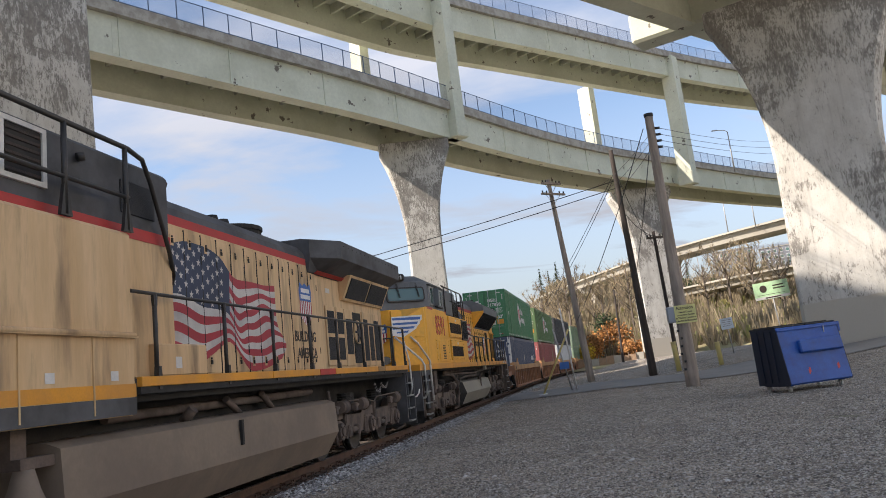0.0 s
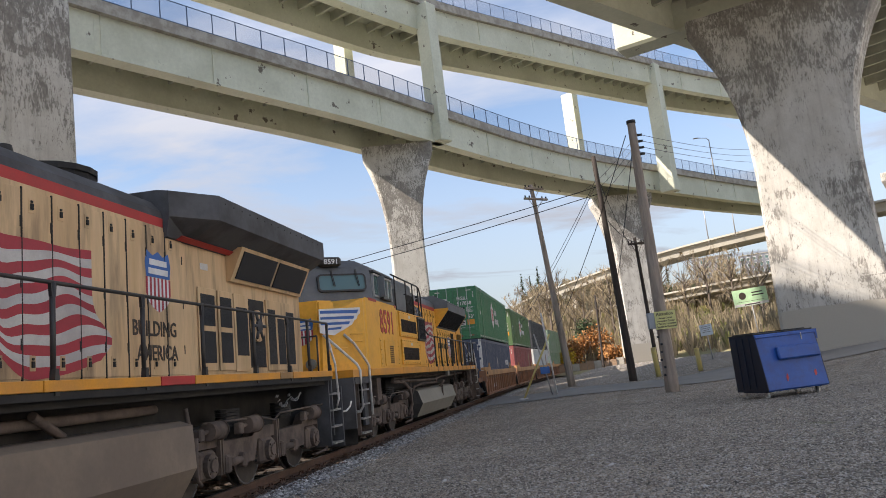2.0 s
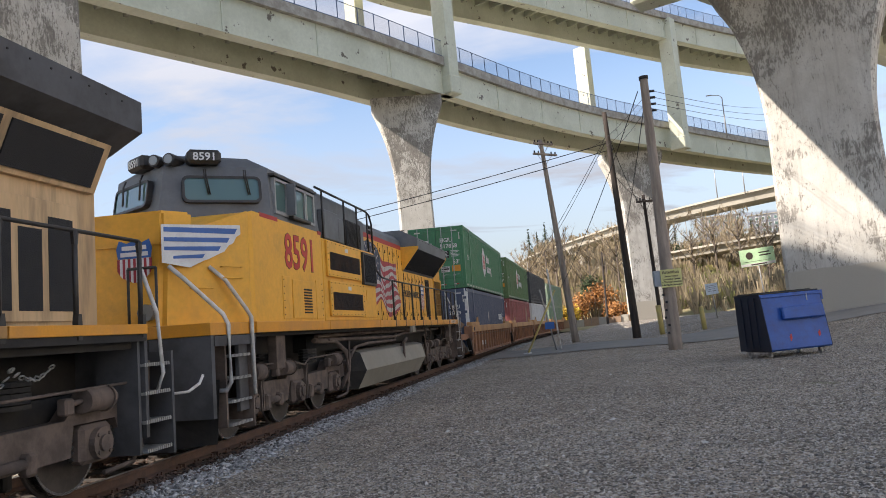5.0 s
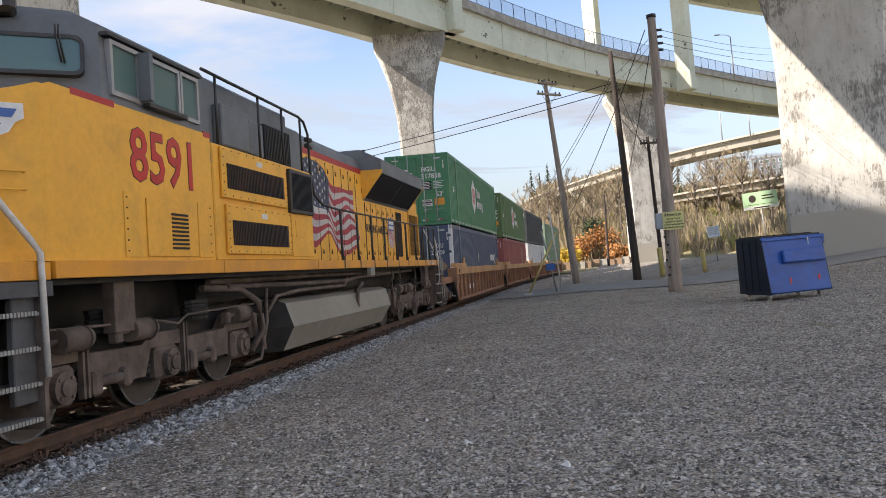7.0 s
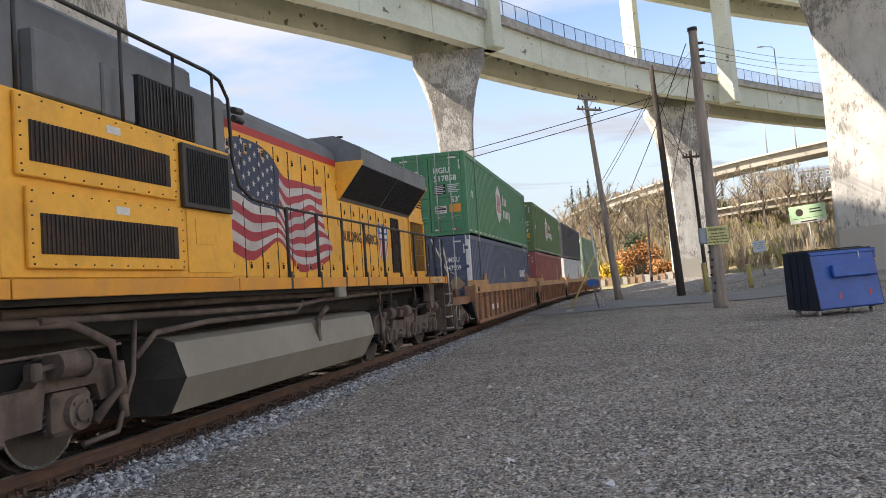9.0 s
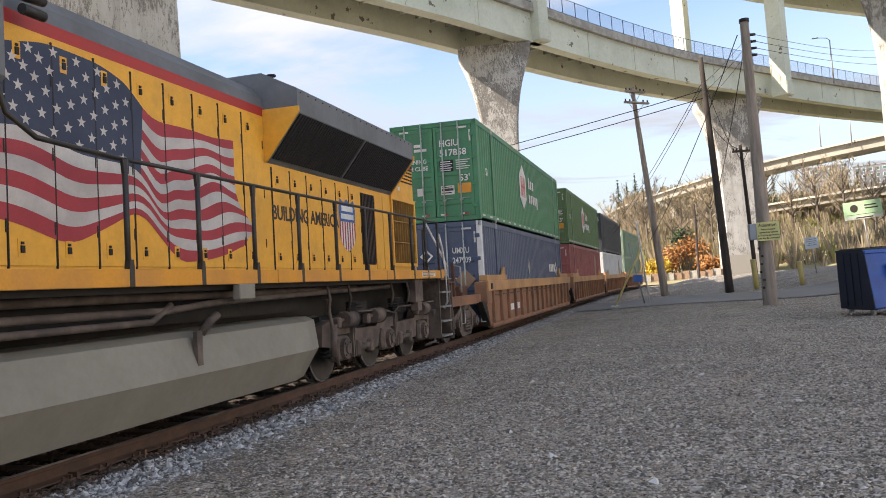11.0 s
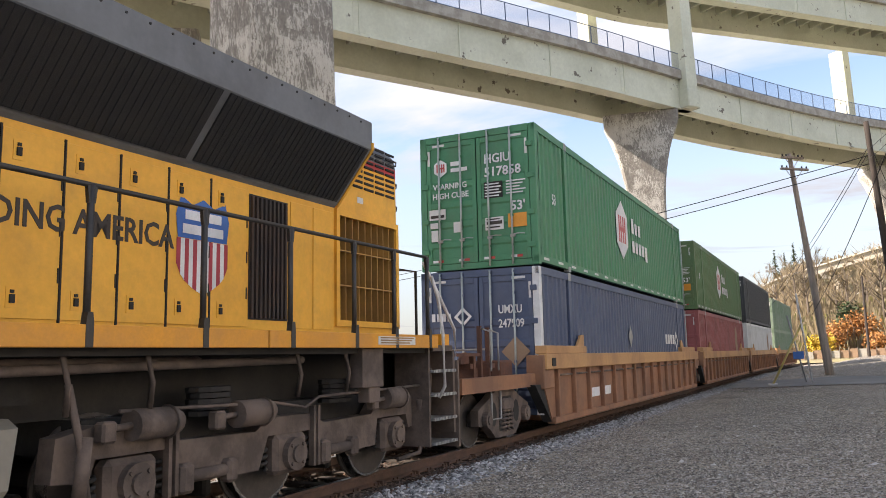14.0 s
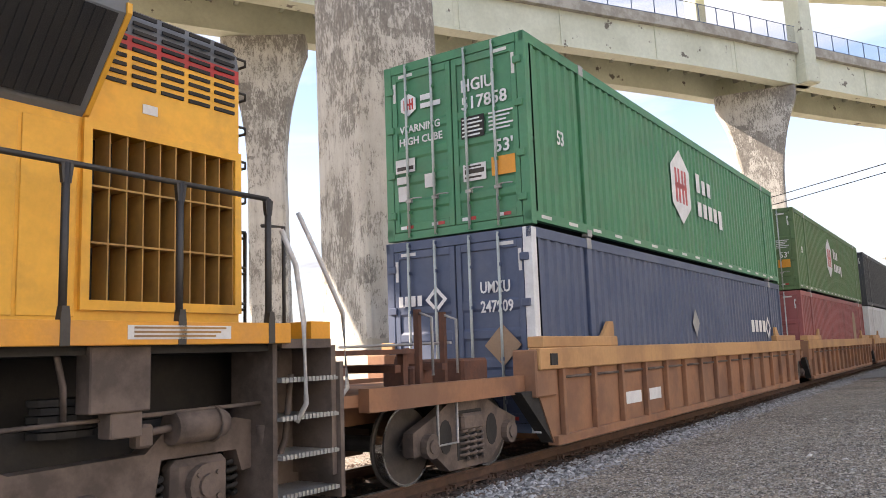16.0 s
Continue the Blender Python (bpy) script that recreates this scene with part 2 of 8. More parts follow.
def box(bm, x0, x1, y0, y1, z0, z1, mi=0, bevel=0.0, rot=None):
    """A box between two corners; bevelled edges if asked."""
    pts = [(x, y, z) for z in (z0, z1) for y in (y0, y1) for x in (x0, x1)]
    v = [bm.verts.new(rot @ Vector(p) if rot is not None else p) for p in pts]
    fs = [bm.faces.new([v[i] for i in q]) for q in ((0, 2, 3, 1), (4, 5, 7, 6), (0, 1, 5, 4), (1, 3, 7, 5), (3, 2, 6, 7), (2, 0, 4, 6))]
    for f in fs:
        f.material_index = mi
    if bevel:
        es = {e for f in fs for e in f.edges}
        r = bmesh.ops.bevel(bm, geom=list(es), offset=bevel, segments=1, affect="EDGES")
        for f in r["faces"]:
            f.material_index = mi
    return bm


def boxes(*rows, bevel=0.0):
    bm = bmesh.new()
    for r in rows:
        box(bm, *r, bevel=bevel)
    return bm


def prism(bm, outline, a, b, axis="y", mi=0):
    """An outline of two coordinates swept from a to b along an axis."""
    def at(p, k):
        return {"x": (k, p[0], p[1]), "y": (p[0], k, p[1]), "z": (p[0], p[1], k)}[axis]
    va = [bm.verts.new(at(p, a)) for p in outline]
    vb = [bm.verts.new(at(p, b)) for p in outline]
    n = len(outline)
    fs = [bm.faces.new(va), bm.faces.new(vb[::-1])]
    fs += [bm.faces.new((va[(i + 1) % n], va[i], vb[i], vb[(i + 1) % n])) for i in range(n)]
    for f in fs:
        f.material_index = mi
    bmesh.ops.recalc_face_normals(bm, faces=fs)
    return bm


def tube(bm, pts, r, n=8, mi=0, r2=None):
    """A round bar along points."""
    pts = [Vector(p) for p in pts]
    rings = []
    for i, p in enumerate(pts):
        d = (pts[min(i + 1, len(pts) - 1)] - pts[max(i - 1, 0)]).normalized()
        s = d.cross((0, 0, 1))
        if s.length < 1e-3:
            s = Vector((1, 0, 0))
        s.normalize()
        u = s.cross(d)
        rr = r if r2 is None else r + (r2 - r) * i / (len(pts) - 1)
        rings.append([bm.verts.new(p + rr * (math.cos(a) * s + math.sin(a) * u)) for a in (2 * math.pi * k / n for k in range(n))])
    for a, b in zip(rings, rings[1:]):
        for k in range(n):
            f = bm.faces.new((a[k], a[(k + 1) % n], b[(k + 1) % n], b[k]))
            f.material_index = mi
            f.smooth = True
    for ring in (rings[0][::-1], rings[-1]):
        bm.faces.new(ring).material_index = mi
    return bm


def disc(bm, x0, x1, y, z, r, n=20, mi=0):
    """A round plate or drum on an axle along x."""
    return prism(bm, [(y + r * math.cos(2 * math.pi * k / n), z + r * math.sin(2 * math.pi * k / n)) for k in range(n)], x0, x1, "x", mi)


# ---- the track's line ----
LEAN = 1.4                                  # the canted track leans towards the yard
RAIL_DROP = 1.489
FRAME = Matrix.Translation((0, 0, 1.56)) @ pose(0, 0, 0, 0, LEAN, 0)
TRACK0, HEAD0, BEND0, BEND1 = -5.189, 0.13531, -0.000355, 0.0000243
_s = np.arange(-60, 260.1, 0.5)
_sc = np.clip(_s, -60, 150)
_h = HEAD0 + BEND0 * _sc + BEND1 * _sc ** 2 / 2
_x = np.concatenate([[0], np.cumsum((np.sin(_h[1:]) + np.sin(_h[:-1])) / 2) * 0.5])
_y = np.concatenate([[0], np.cumsum((np.cos(_h[1:]) + np.cos(_h[:-1])) / 2) * 0.5])
_x += TRACK0 - np.interp(0, _s, _x)
_y += 10 - np.interp(0, _s, _y)


def track(s, n=0.0, z=0.0):
    """A point s metres along the track, n to its right, z over the rail."""
    x, y, h = (float(np.interp(s, _s, a)) for a in (_x, _y, _h))
    return FRAME @ Vector((x + n * math.cos(h), y - n * math.sin(h), z - RAIL_DROP))


def track_pose(s, z=0.0):
    x, y, h = (float(np.interp(s, _s, a)) for a in (_x, _y, _h))
    return FRAME @ pose(x, y, z - RAIL_DROP, 0, 0, -math.degrees(h))


def travel(t):
    """How far the train has rolled at t seconds."""
    return 2.41328 * t - 0.0075580 * t * t + 0.00030175 * t ** 3


def smooth(a, b, v):
    k = min(max((v - a) / (b - a), 0), 1)
    return k * k * (3 - 2 * k)


_tline = np.array([[*track(s)] for s in np.arange(-60, 260, 2.0)])


def ground_z(x, y):
    rise = 0.9 * smooth(9, 20, x) * smooth(20, 36, y) * (1 - 0.7 * smooth(60, 90, y))
    d2 = (_tline[:, 0] - x) ** 2 + (_tline[:, 1] - y) ** 2
    i = int(d2.argmin())
    d = math.sqrt(d2[i])
    k = 1 - smooth(2.6, 7.0, d)
    return rise * (1 - k) + k * (_tline[i, 2] - 0.24) + 0.02 * noise.noise((x * 0.3, y * 0.3, 0)) * (1 if d > 2.5 else 0)


# ---- ground ----
def ground():
    xs = np.unique(np.concatenate([np.arange(-14, 22, 0.5), np.arange(22, 60, 4), np.arange(-60, -14, 4), [-2500, -800, -300, -120, 120, 300, 800, 2500]]))
    ys = np.unique(np.concatenate([np.arange(-6, 60, 0.5), np.arange(60, 140, 4), np.arange(-60, -6, 6), [-2500, -600, -200, 200, 300, 500, 1000, 3000]]))
    vs = [(x, y, ground_z(x, y) if abs(x) < 200 and abs(y) < 250 else 0.0) for y in ys for x in xs]
    w = len(xs)
    fs = [(j * w + i, j * w + i + 1, (j + 1) * w + i + 1, (j + 1) * w + i) for j in range(len(ys) - 1) for i in range(w - 1)]
    me = bpy.data.meshes.new("ground")
    me.from_pydata(vs, [], fs)
    me.materials.append(GRAVEL)
    for p in me.polygons:
        p.use_smooth = True
    return tagged(new("ground", me), "dark grey gravel and worn asphalt yard", "ground", kind="structure")


ground()


# ---- added pale wall, out of view, that bounces sunlight onto the train ----
def bounce_wall(name, x0, x1, y0, y1, h):
    w = part(name, boxes((x0, x1, y0, y1, -1.0, h)), WALL_PALE, None, "unseen pale wall added to bounce sunlight onto the train")
    w["category"], w["kind"] = "wall", "structure"


WALL_PALE = mat("pale_bounce_wall", (0.72, 0.69, 0.62), 0.9, second=(0.60, 0.57, 0.51), scale=0.3, amount=0.6, grain=6, bump=0.1)
bounce_wall("wall_east", 46.0, 46.6, -55.0, 52.0, 17.0)


# ---- viaducts ----
def spline(pts, step=1.0):
    """Points about one step apart on a smooth line through pts."""
    p = [Vector(q) for q in pts]
    p = [2 * p[0] - p[1]] + p + [2 * p[-1] - p[-2]]
    o = []
    for a, b, c, d in zip(p, p[1:], p[2:], p[3:]):
        k = max(2, int((c - b).length / step))
        for i in range(k):
            t = i / k
            o.append(0.5 * (2 * b + (c - a) * t + (2 * a - 5 * b + 4 * c - d) * t * t + (3 * b - a - 3 * c + d) * t ** 3))
    return o + [p[-2]]


def normals(line):
    o = []
    for i in range(len(line)):
        d = line[min(i + 1, len(line) - 1)] - line[max(i - 1, 0)]
        o.append(Vector((-d.y, d.x, 0)).normalized())
    return o


def sweep(line, section, mi=0, bm=None):
    """A closed section (offset to the left, height) carried along a line."""
    bm = bm or bmesh.new()
    rings = [[bm.verts.new(p + n * o + Vector((0, 0, z))) for o, z in section] for p, n in zip(line, normals(line))]
    k = len(section)
    fs = []
    for a, b in zip(rings, rings[1:]):
        for i in range(k):
            fs.append(bm.faces.new((a[i], a[(i + 1) % k], b[(i + 1) % k], b[i])))
    fs.append(bm.faces.new(rings[0][::-1]))
    fs.append(bm.faces.new(rings[-1]))
    for f in fs:
        f.material_index = mi
    bmesh.ops.recalc_face_normals(bm, faces=fs)
    return bm


def girder_section(o, depth, web=0.15, flange=0.55):
    w, f = web / 2, flange / 2
    return [(o - f, 0), (o + f, 0), (o + f, 0.08), (o + w, 0.14), (o + w, depth - 0.12), (o + f, depth - 0.06), (o + f, depth), (o - f, depth), (o - f, depth - 0.06), (o - w, depth - 0.12), (o - w, 0.14), (o - f, 0.08)]


def box_girder(o, depth, w=0.55):
    return [(o - w, 0), (o + w, 0), (o + w, 0.09), (o + w - 0.1, 0.12), (o + w - 0.1, depth), (o - w + 0.1, depth), (o - w + 0.1, 0.12), (o - w, 0.09)]


def viaduct(name, label, near, gap, depth, fence_h, post_gap, ribs=True, step=2.0):
    """A ramp on two steel girders: near line of girder bottoms, deck, kerbs, cross frames, railing."""
    v = thing(name, label, "viaduct", kind="structure")
    line = spline(near, step)
    part("girder", sweep(line, box_girder(0, depth)), STEEL_GREEN, v)
    part("girder", sweep(line, box_girder(gap, depth)), STEEL_GREEN, v)
    part("deck_slab", sweep(line, [(-0.75, depth), (gap + 0.75, depth), (gap + 0.75, depth + 0.35), (-0.75, depth + 0.35)]), STEEL_DARKER, v)
    for side, o in ((-1, -0.75), (1, gap + 0.75)):
        part("kerb", sweep(line, [(o - 0.12, depth - 0.05), (o + 0.3, depth - 0.05), (o + 0.3, depth + 0.75), (o - 0.12, depth + 0.75)]), CONCRETE_BARE, v, "stained concrete kerb")
    if ribs:
        bm = bmesh.new()
        nn = normals(line)
        for i in range(0, len(line), max(1, int(3.5 / step))):
            p, n = line[i], nn[i]
            t = Vector((n.y, -n.x, 0))
            for za, zb in ((depth - 0.9, depth - 0.02),):
                vs = []
                for s in (0.12, -0.12):
                    for z in (za, zb):
                        vs += [bm.verts.new(p + n * 0.4 + t * s + Vector((0, 0, z))), bm.verts.new(p + n * (gap - 0.4) + t * s + Vector((0, 0, z)))]
                for f in ((0, 1, 3, 2), (4, 6, 7, 5), (0, 4, 5, 1), (2, 3, 7, 6)):
                    bm.faces.new([vs[j] for j in f])
        part("cross_frames", bm, STEEL_DARKER, v)["kind"] = "stuff"
    if ribs:
        nn = normals(line)
        for i in range(2, len(line) - 2, 4):
            p, n = line[i], nn[i]
            turn = math.degrees(math.atan2(n.y, n.x))
            part("stiffener", boxes((-0.53, -0.44, -0.05, 0.05, 0.1, depth - 0.05)), STEEL_GREEN, v, m=pose(*p, 0, 0, turn))
            if i % 12 == 2:
                part("splice_plate", boxes((-0.47, -0.445, -0.45, 0.45, 0.25, depth - 0.3)), STEEL_GREEN, v, m=pose(*p, 0, 0, turn))
    fine = spline(near, post_gap)
    fn = normals(fine)
    top = depth + 0.75
    for o in (-0.68, gap + 0.68):
        bm = bmesh.new()
        for p, n in zip(fine, fn):
            q = p + n * o
            tube(bm, [q + Vector((0, 0, top - 0.1)), q + Vector((0, 0, top + fence_h))], 0.04, 4)
        for h, r in ((fence_h, 0.035), (0.12, 0.06)):
            tube(bm, [p + n * o + Vector((0, 0, top + h)) for p, n in zip(fine, fn)], r, 4)
        rail = part("railing", bm, FENCE, v, "thin blue-grey steel railing with mesh")
        mesh_panel = bmesh.new()
        r0 = [[mesh_panel.verts.new(p + n * o + Vector((0, 0, top + h))) for h in (0.12, fence_h)] for p, n in zip(fine, fn)]
        for a, b in zip(r0, r0[1:]):
            mesh_panel.faces.new((a[0], b[0], b[1], a[1]))
        part("wire_mesh", mesh_panel, MESH_WIRE, rail)
    return v


def wire_mesh_material():
    m = bpy.data.materials.new("fine_wire_mesh")
    m.use_nodes = True
    n, l = m.node_tree.nodes, m.node_tree.links
    b = n["Principled BSDF"]
    b.inputs["Base Color"].default_value = (0.12, 0.16, 0.24, 1)
    b.inputs["Alpha"].default_value = 0.28
    return m


MESH_WIRE = wire_mesh_material()
LOWER = [(-52, 1, 23), (-41, 16, 23), (-28.2, 34.3, 23), (-21.7, 43.6, 23), (-14.5, 53.2, 23), (-7.8, 62, 23), (-0.9, 72.1, 23), (7.8, 84.6, 23), (16.9, 95.8, 23), (29, 108, 23), (47, 125.5, 23), (70, 146, 23)]
UPPER = [(-40, 22, 33.4), (-25, 42, 33.8), (-13.3, 57.3, 34.2), (-4.1, 69, 34.4), (0.8, 74.4, 34.5), (10.9, 86.3, 36), (25.6, 101.8, 37.4), (41.5, 114.7, 37.6), (70, 134, 37.6)]
HIGH = [(-42, -17, 18), (-20, 3.5, 18), (0, 22.3, 18), (20.2, 41.1, 18), (36, 55.5, 18), (60, 77, 18), (90, 103, 18)]
viaduct("lower_ramp_viaduct", "pale green steel girder ramp with concrete kerb and railing", LOWER, 5.4, 2.75, 1.6, 2.0)
viaduct("upper_ramp_viaduct", "pale green steel ramp on columns above the other", UPPER, 6.0, 2.7, 1.6, 2.0)
# the third deck is added out of view, only to cast shade on the yard
viaduct("outer_ramp_viaduct", "unseen green steel ramp added to shade the yard", [(-40, -60, 40), (-40, -25, 40), (-40, 6, 40), (-43, 19, 40), (-58, 33, 40), (-92, 44, 40)], 20.0, 1.9, 1.3, 2.5)
viaduct("near_ramp_viaduct", "green steel ramp deck over the yard", [(p[0] + 3.0, p[1] - 3.2, p[2]) for p in HIGH], 9.0, 1.9, 1.3, 2.5)


def pier(name, label, x, y, turn, z0, z1, half, wide, neck, depth, lean=0.0):
    """A concrete pier that flares to a cap: half width, cap half width, height where the flare begins, half depth."""
    bm = bmesh.new()
    rings = []
    hs = [z0 - 1.0, z0] + [z0 + (neck - z0) * k / 4 for k in range(1, 5)] + [neck + (z1 - 0.9 - neck) * k / 10 for k in range(1, 11)] + [z1]
    for z in hs:
        k = max(0.0, (z - neck) / (z1 - 0.9 - neck))
        w = half * (1.06 - 0.06 * min(1, (z - z0) / (neck - z0))) + (wide - half) * (min(k, 1) ** 2.3)
        d = depth * (1.08 - 0.08 * min(1, (z - z0) / (neck - z0)))
        c = 0.16
        rings.append([bm.verts.new((px, py, z)) for px, py in ((-w + c, -d), (w - c, -d), (w, -d + c), (w, d - c), (w - c, d), (-w + c, d), (-w, d - c), (-w, -d + c))])
    for a, b in zip(rings, rings[1:]):
        for i in range(8):
            bm.faces.new((a[i], a[(i + 1) % 8], b[(i + 1) % 8], b[i]))
    bm.faces.new(rings[-1])
    ob = part(name, bm, PIER, None, label, m=pose(x, y, 0, 0, 0, turn))
    ob["category"], ob["kind"] = "pier", "structure"
    return ob


pier("bridge_pier", "flared whitewashed concrete bridge pier, paint worn", -4.6, 71.2, 6, 0, 22.95, 1.55, 3.25, 13.0, 1.1)
pier("bridge_pier", "flared whitewashed concrete bridge pier, paint worn", 23.0, 107.5, 8, 0, 22.95, 2.2, 4.1, 13.5, 1.5)
pier("bridge_pier", "flared concrete bridge pier behind the train", -31.5, 39.0, 30, 0, 22.95, 1.15, 2.7, 13.5, 0.9)
pier("bridge_pier", "flared sunlit concrete bridge pier", 52, 88, 30, 0, 17.95, 2.3, 4.6, 10, 1.4)
pier("bridge_pier", "huge round-shouldered concrete pier with flaking whitewash", -18.2, 30.6, 60.7, 0, 33, 2.06, 2.2, 27, 2.06)
pier("bridge_pier", "massive flared concrete pier with flaking whitewash", 17.6, 38.2, -28, 0.4, 17.95, 2.35, 4.4, 9.0, 1.7)


def column(x, y, z0, z1, w, d, turn, knee):
    bm = boxes((-w, w, -d, d, z0, z1), bevel=0.04)
    if knee:
        box(bm, -w - 0.12, w + 0.12, -d - 0.1, d + 0.1, z0 - 0.3, z0 + 1.4, bevel=0.1)
    ob = part("steel_column", bm, STEEL_GREEN, None, "tall pale green steel box column between the ramps", m=pose(x, y, 0, 0, 0, turn))
    ob["category"], ob["kind"] = "column", "structure"


_cap = part("cap_beam", boxes((-0.85, 0.85, -1.0, 8.2, 17.96, 19.7), bevel=0.15), STEEL_GREEN, None, "pale green steel cap beam on the massive pier", m=pose(17.4, 38.2, 0, 0, 0, 60))
_cap["category"], _cap["kind"] = "beam", "structure"
column(-0.45, 71.6, 23.3, 36.8, 0.75, 0.7, -38, True)
column(29.4, 105.0, 22.6, 40.3, 0.95, 0.8, -40, True)
column(-9.2, 75.6, 25.5, 36.5, 0.75, 0.6, -38, False)
column(18.6, 110.4, 25.5, 39.5, 0.95, 0.7, -40, False)

YELLOW = mat("armour_yellow_paint", (0.90, 0.46, 0.055), 0.5, second=(0.80, 0.39, 0.045), scale=0.9, amount=0.5, grain=12, bump=0.05, dirt=(0.42, 0.22, 0.06), dirt_amt=0.4, dirt_scale=2.2, dirt_lo=0.5, dirt_hi=0.75, spec=0.35)
TAN = mat("sun_bleached_dirty_yellow_paint", (0.72, 0.505, 0.285), 0.65, second=(0.56, 0.36, 0.18), scale=0.8, amount=0.7, grain=9, bump=0.08, dirt=(0.17, 0.12, 0.08), dirt_amt=0.75, dirt_scale=1.5, dirt_lo=0.5, dirt_hi=0.70, stretch=(1, 1.9, 0.3), spec=0.3)
GREY_PAINT = mat("harbour_grey_paint", (0.17, 0.18, 0.188), 0.55, second=(0.09, 0.09, 0.09), scale=1.2, amount=0.5, grain=12, bump=0.05, spec=0.35)
GREY_DIRTY = mat("sooty_grey_paint", (0.10, 0.10, 0.105), 0.75, second=(0.045, 0.042, 0.04), scale=1.3, amount=0.8, grain=12, bump=0.08)
RED_PAINT = mat("red_stripe_paint", (0.50, 0.035, 0.03), 0.55, second=(0.34, 0.04, 0.03), scale=2, amount=0.5, bump=0)
SILL_YELLOW = mat("orange_yellow_reflective_sill", (0.78, 0.33, 0.02), 0.45, second=(0.52, 0.24, 0.06), scale=1.2, amount=0.6, bump=0.03)
SILL_DULL = mat("dull_brownish_sill", (0.40, 0.22, 0.07), 0.6, second=(0.22, 0.13, 0.07), scale=1.5, amount=0.8, bump=0.05)
TRUCK = mat("brake_dust_brown_steel", (0.165, 0.122, 0.097), 0.85, second=(0.06, 0.046, 0.038), scale=2.5, amount=0.8, grain=25, bump=0.25)
UNDER = mat("black_oily_steel", (0.020, 0.018, 0.016), 0.8, second=(0.042, 0.036, 0.03), scale=3, amount=0.6, grain=20, bump=0.2)
TANK_A = mat("brown_dusty_fuel_tank", (0.24, 0.185, 0.135), 0.75, second=(0.17, 0.13, 0.10), scale=0.8, amount=0.8, grain=14, bump=0.1)
TANK_B = mat("grey_green_fuel_tank", (0.28, 0.255, 0.205), 0.6, second=(0.21, 0.19, 0.15), scale=0.7, amount=0.7, grain=12, bump=0.06)
SCREEN = mat("black_radiator_screen", (0.018, 0.018, 0.02), 0.7, grain=90, bump=0.6, second=(0.03, 0.028, 0.026), scale=4)
SCREEN_RUST = mat("rusty_brown_intake_screen", (0.045, 0.035, 0.03), 0.8, second=(0.09, 0.05, 0.03), scale=2, amount=0.7, grain=60, bump=0.6)
BLACKSTEEL = mat("black_handrail_steel", (0.055, 0.05, 0.045), 0.5, metal=0.3, second=(0.03, 0.028, 0.026), scale=5, bump=0.05)
WHITE_PAINT = mat("chipped_white_paint", (0.72, 0.70, 0.66), 0.6, second=(0.40, 0.36, 0.31), scale=6, amount=0.6, bump=0.05)
GALV = mat("galvanised_tread_plate", (0.42, 0.41, 0.39), 0.5, metal=0.5, grain=50, bump=0.5)
WHEEL_STEEL = mat("dark_wheel_steel", (0.10, 0.085, 0.075), 0.7, metal=0.3, second=(0.05, 0.045, 0.04), scale=5, bump=0.1)
TREAD_STEEL = mat("polished_tread_steel", (0.55, 0.53, 0.50), 0.25, metal=1.0, bump=0)
# glass colour is lifted towards teal in place of a sky reflection
CAB_GLASS = glass("reflection_tinted_cab_glass", (0.10, 0.17, 0.155), 0.03)
FLAG_RED = mat("flag_red", (0.42, 0.035, 0.05), 0.55, second=(0.32, 0.03, 0.04), scale=3, bump=0)
FLAG_WHITE = mat("flag_white", (0.60, 0.57, 0.53), 0.55, second=(0.42, 0.38, 0.36), scale=1.2, amount=0.8, bump=0)
FLAG_BLUE = mat("flag_blue", (0.022, 0.035, 0.075), 0.55, second=(0.04, 0.06, 0.11), scale=2, bump=0)
LOGO_BLUE = mat("emblem_blue", (0.03, 0.13, 0.42), 0.5, bump=0)
LETTER_DARK = mat("dark_brown_lettering", (0.05, 0.035, 0.025), 0.6, bump=0)
LETTER_RED = mat("red_lettering", (0.58, 0.03, 0.02), 0.5, bump=0)
LETTER_WHITE = mat("white_lettering", (0.78, 0.78, 0.76), 0.6, bump=0)
LAMP_GLASS = glass("clear_lamp_lens", (0.22, 0.23, 0.22), 0.1)
# the hood's yellow, darkened to carry the shade inside the cooling opening
VANE_SHADED = mat("shade_darkened_vane_yellow", (0.46, 0.25, 0.06), 0.6, second=(0.30, 0.16, 0.05), scale=2.5, amount=0.8, grain=14, bump=0.05)
STICKER = mat("white_data_sticker", (0.72, 0.70, 0.66), 0.6, bump=0)

SIDE = pose(0, 0, 0, 90, 0, 90)      # lettering on the side that faces the yard
FRONT = pose(0, 0, 0, 90, 0, 0)      # lettering on an end that faces back along the track


def lettering(text, size, x, y, z, material, parent, turn=SIDE, label="", depth=0.003, align="LEFT", squeeze=1.0, tilt=0.0, bold=0.018):
    c = bpy.data.curves.new("lettering", "FONT")
    c.body, c.size, c.extrude, c.resolution_u, c.align_x, c.offset = text, size, depth, 2, align, size * bold
    tmp = bpy.data.objects.new("lettering", c)
    scene.collection.objects.link(tmp)
    me = bpy.data.meshes.new_from_object(tmp.evaluated_get(bpy.context.evaluated_depsgraph_get()))
    bpy.data.objects.remove(tmp)
    me.materials.clear()
    me.materials.append(material)
    ob = new("lettering", me)
    ob.parent = parent
    ob.matrix_basis = Matrix.Translation((x, y, z)) @ turn @ Matrix.Rotation(tilt, 4, "Z") @ Matrix.Diagonal((squeeze, 1, 1, 1))
    if label:
        ob["label"] = label
    return ob


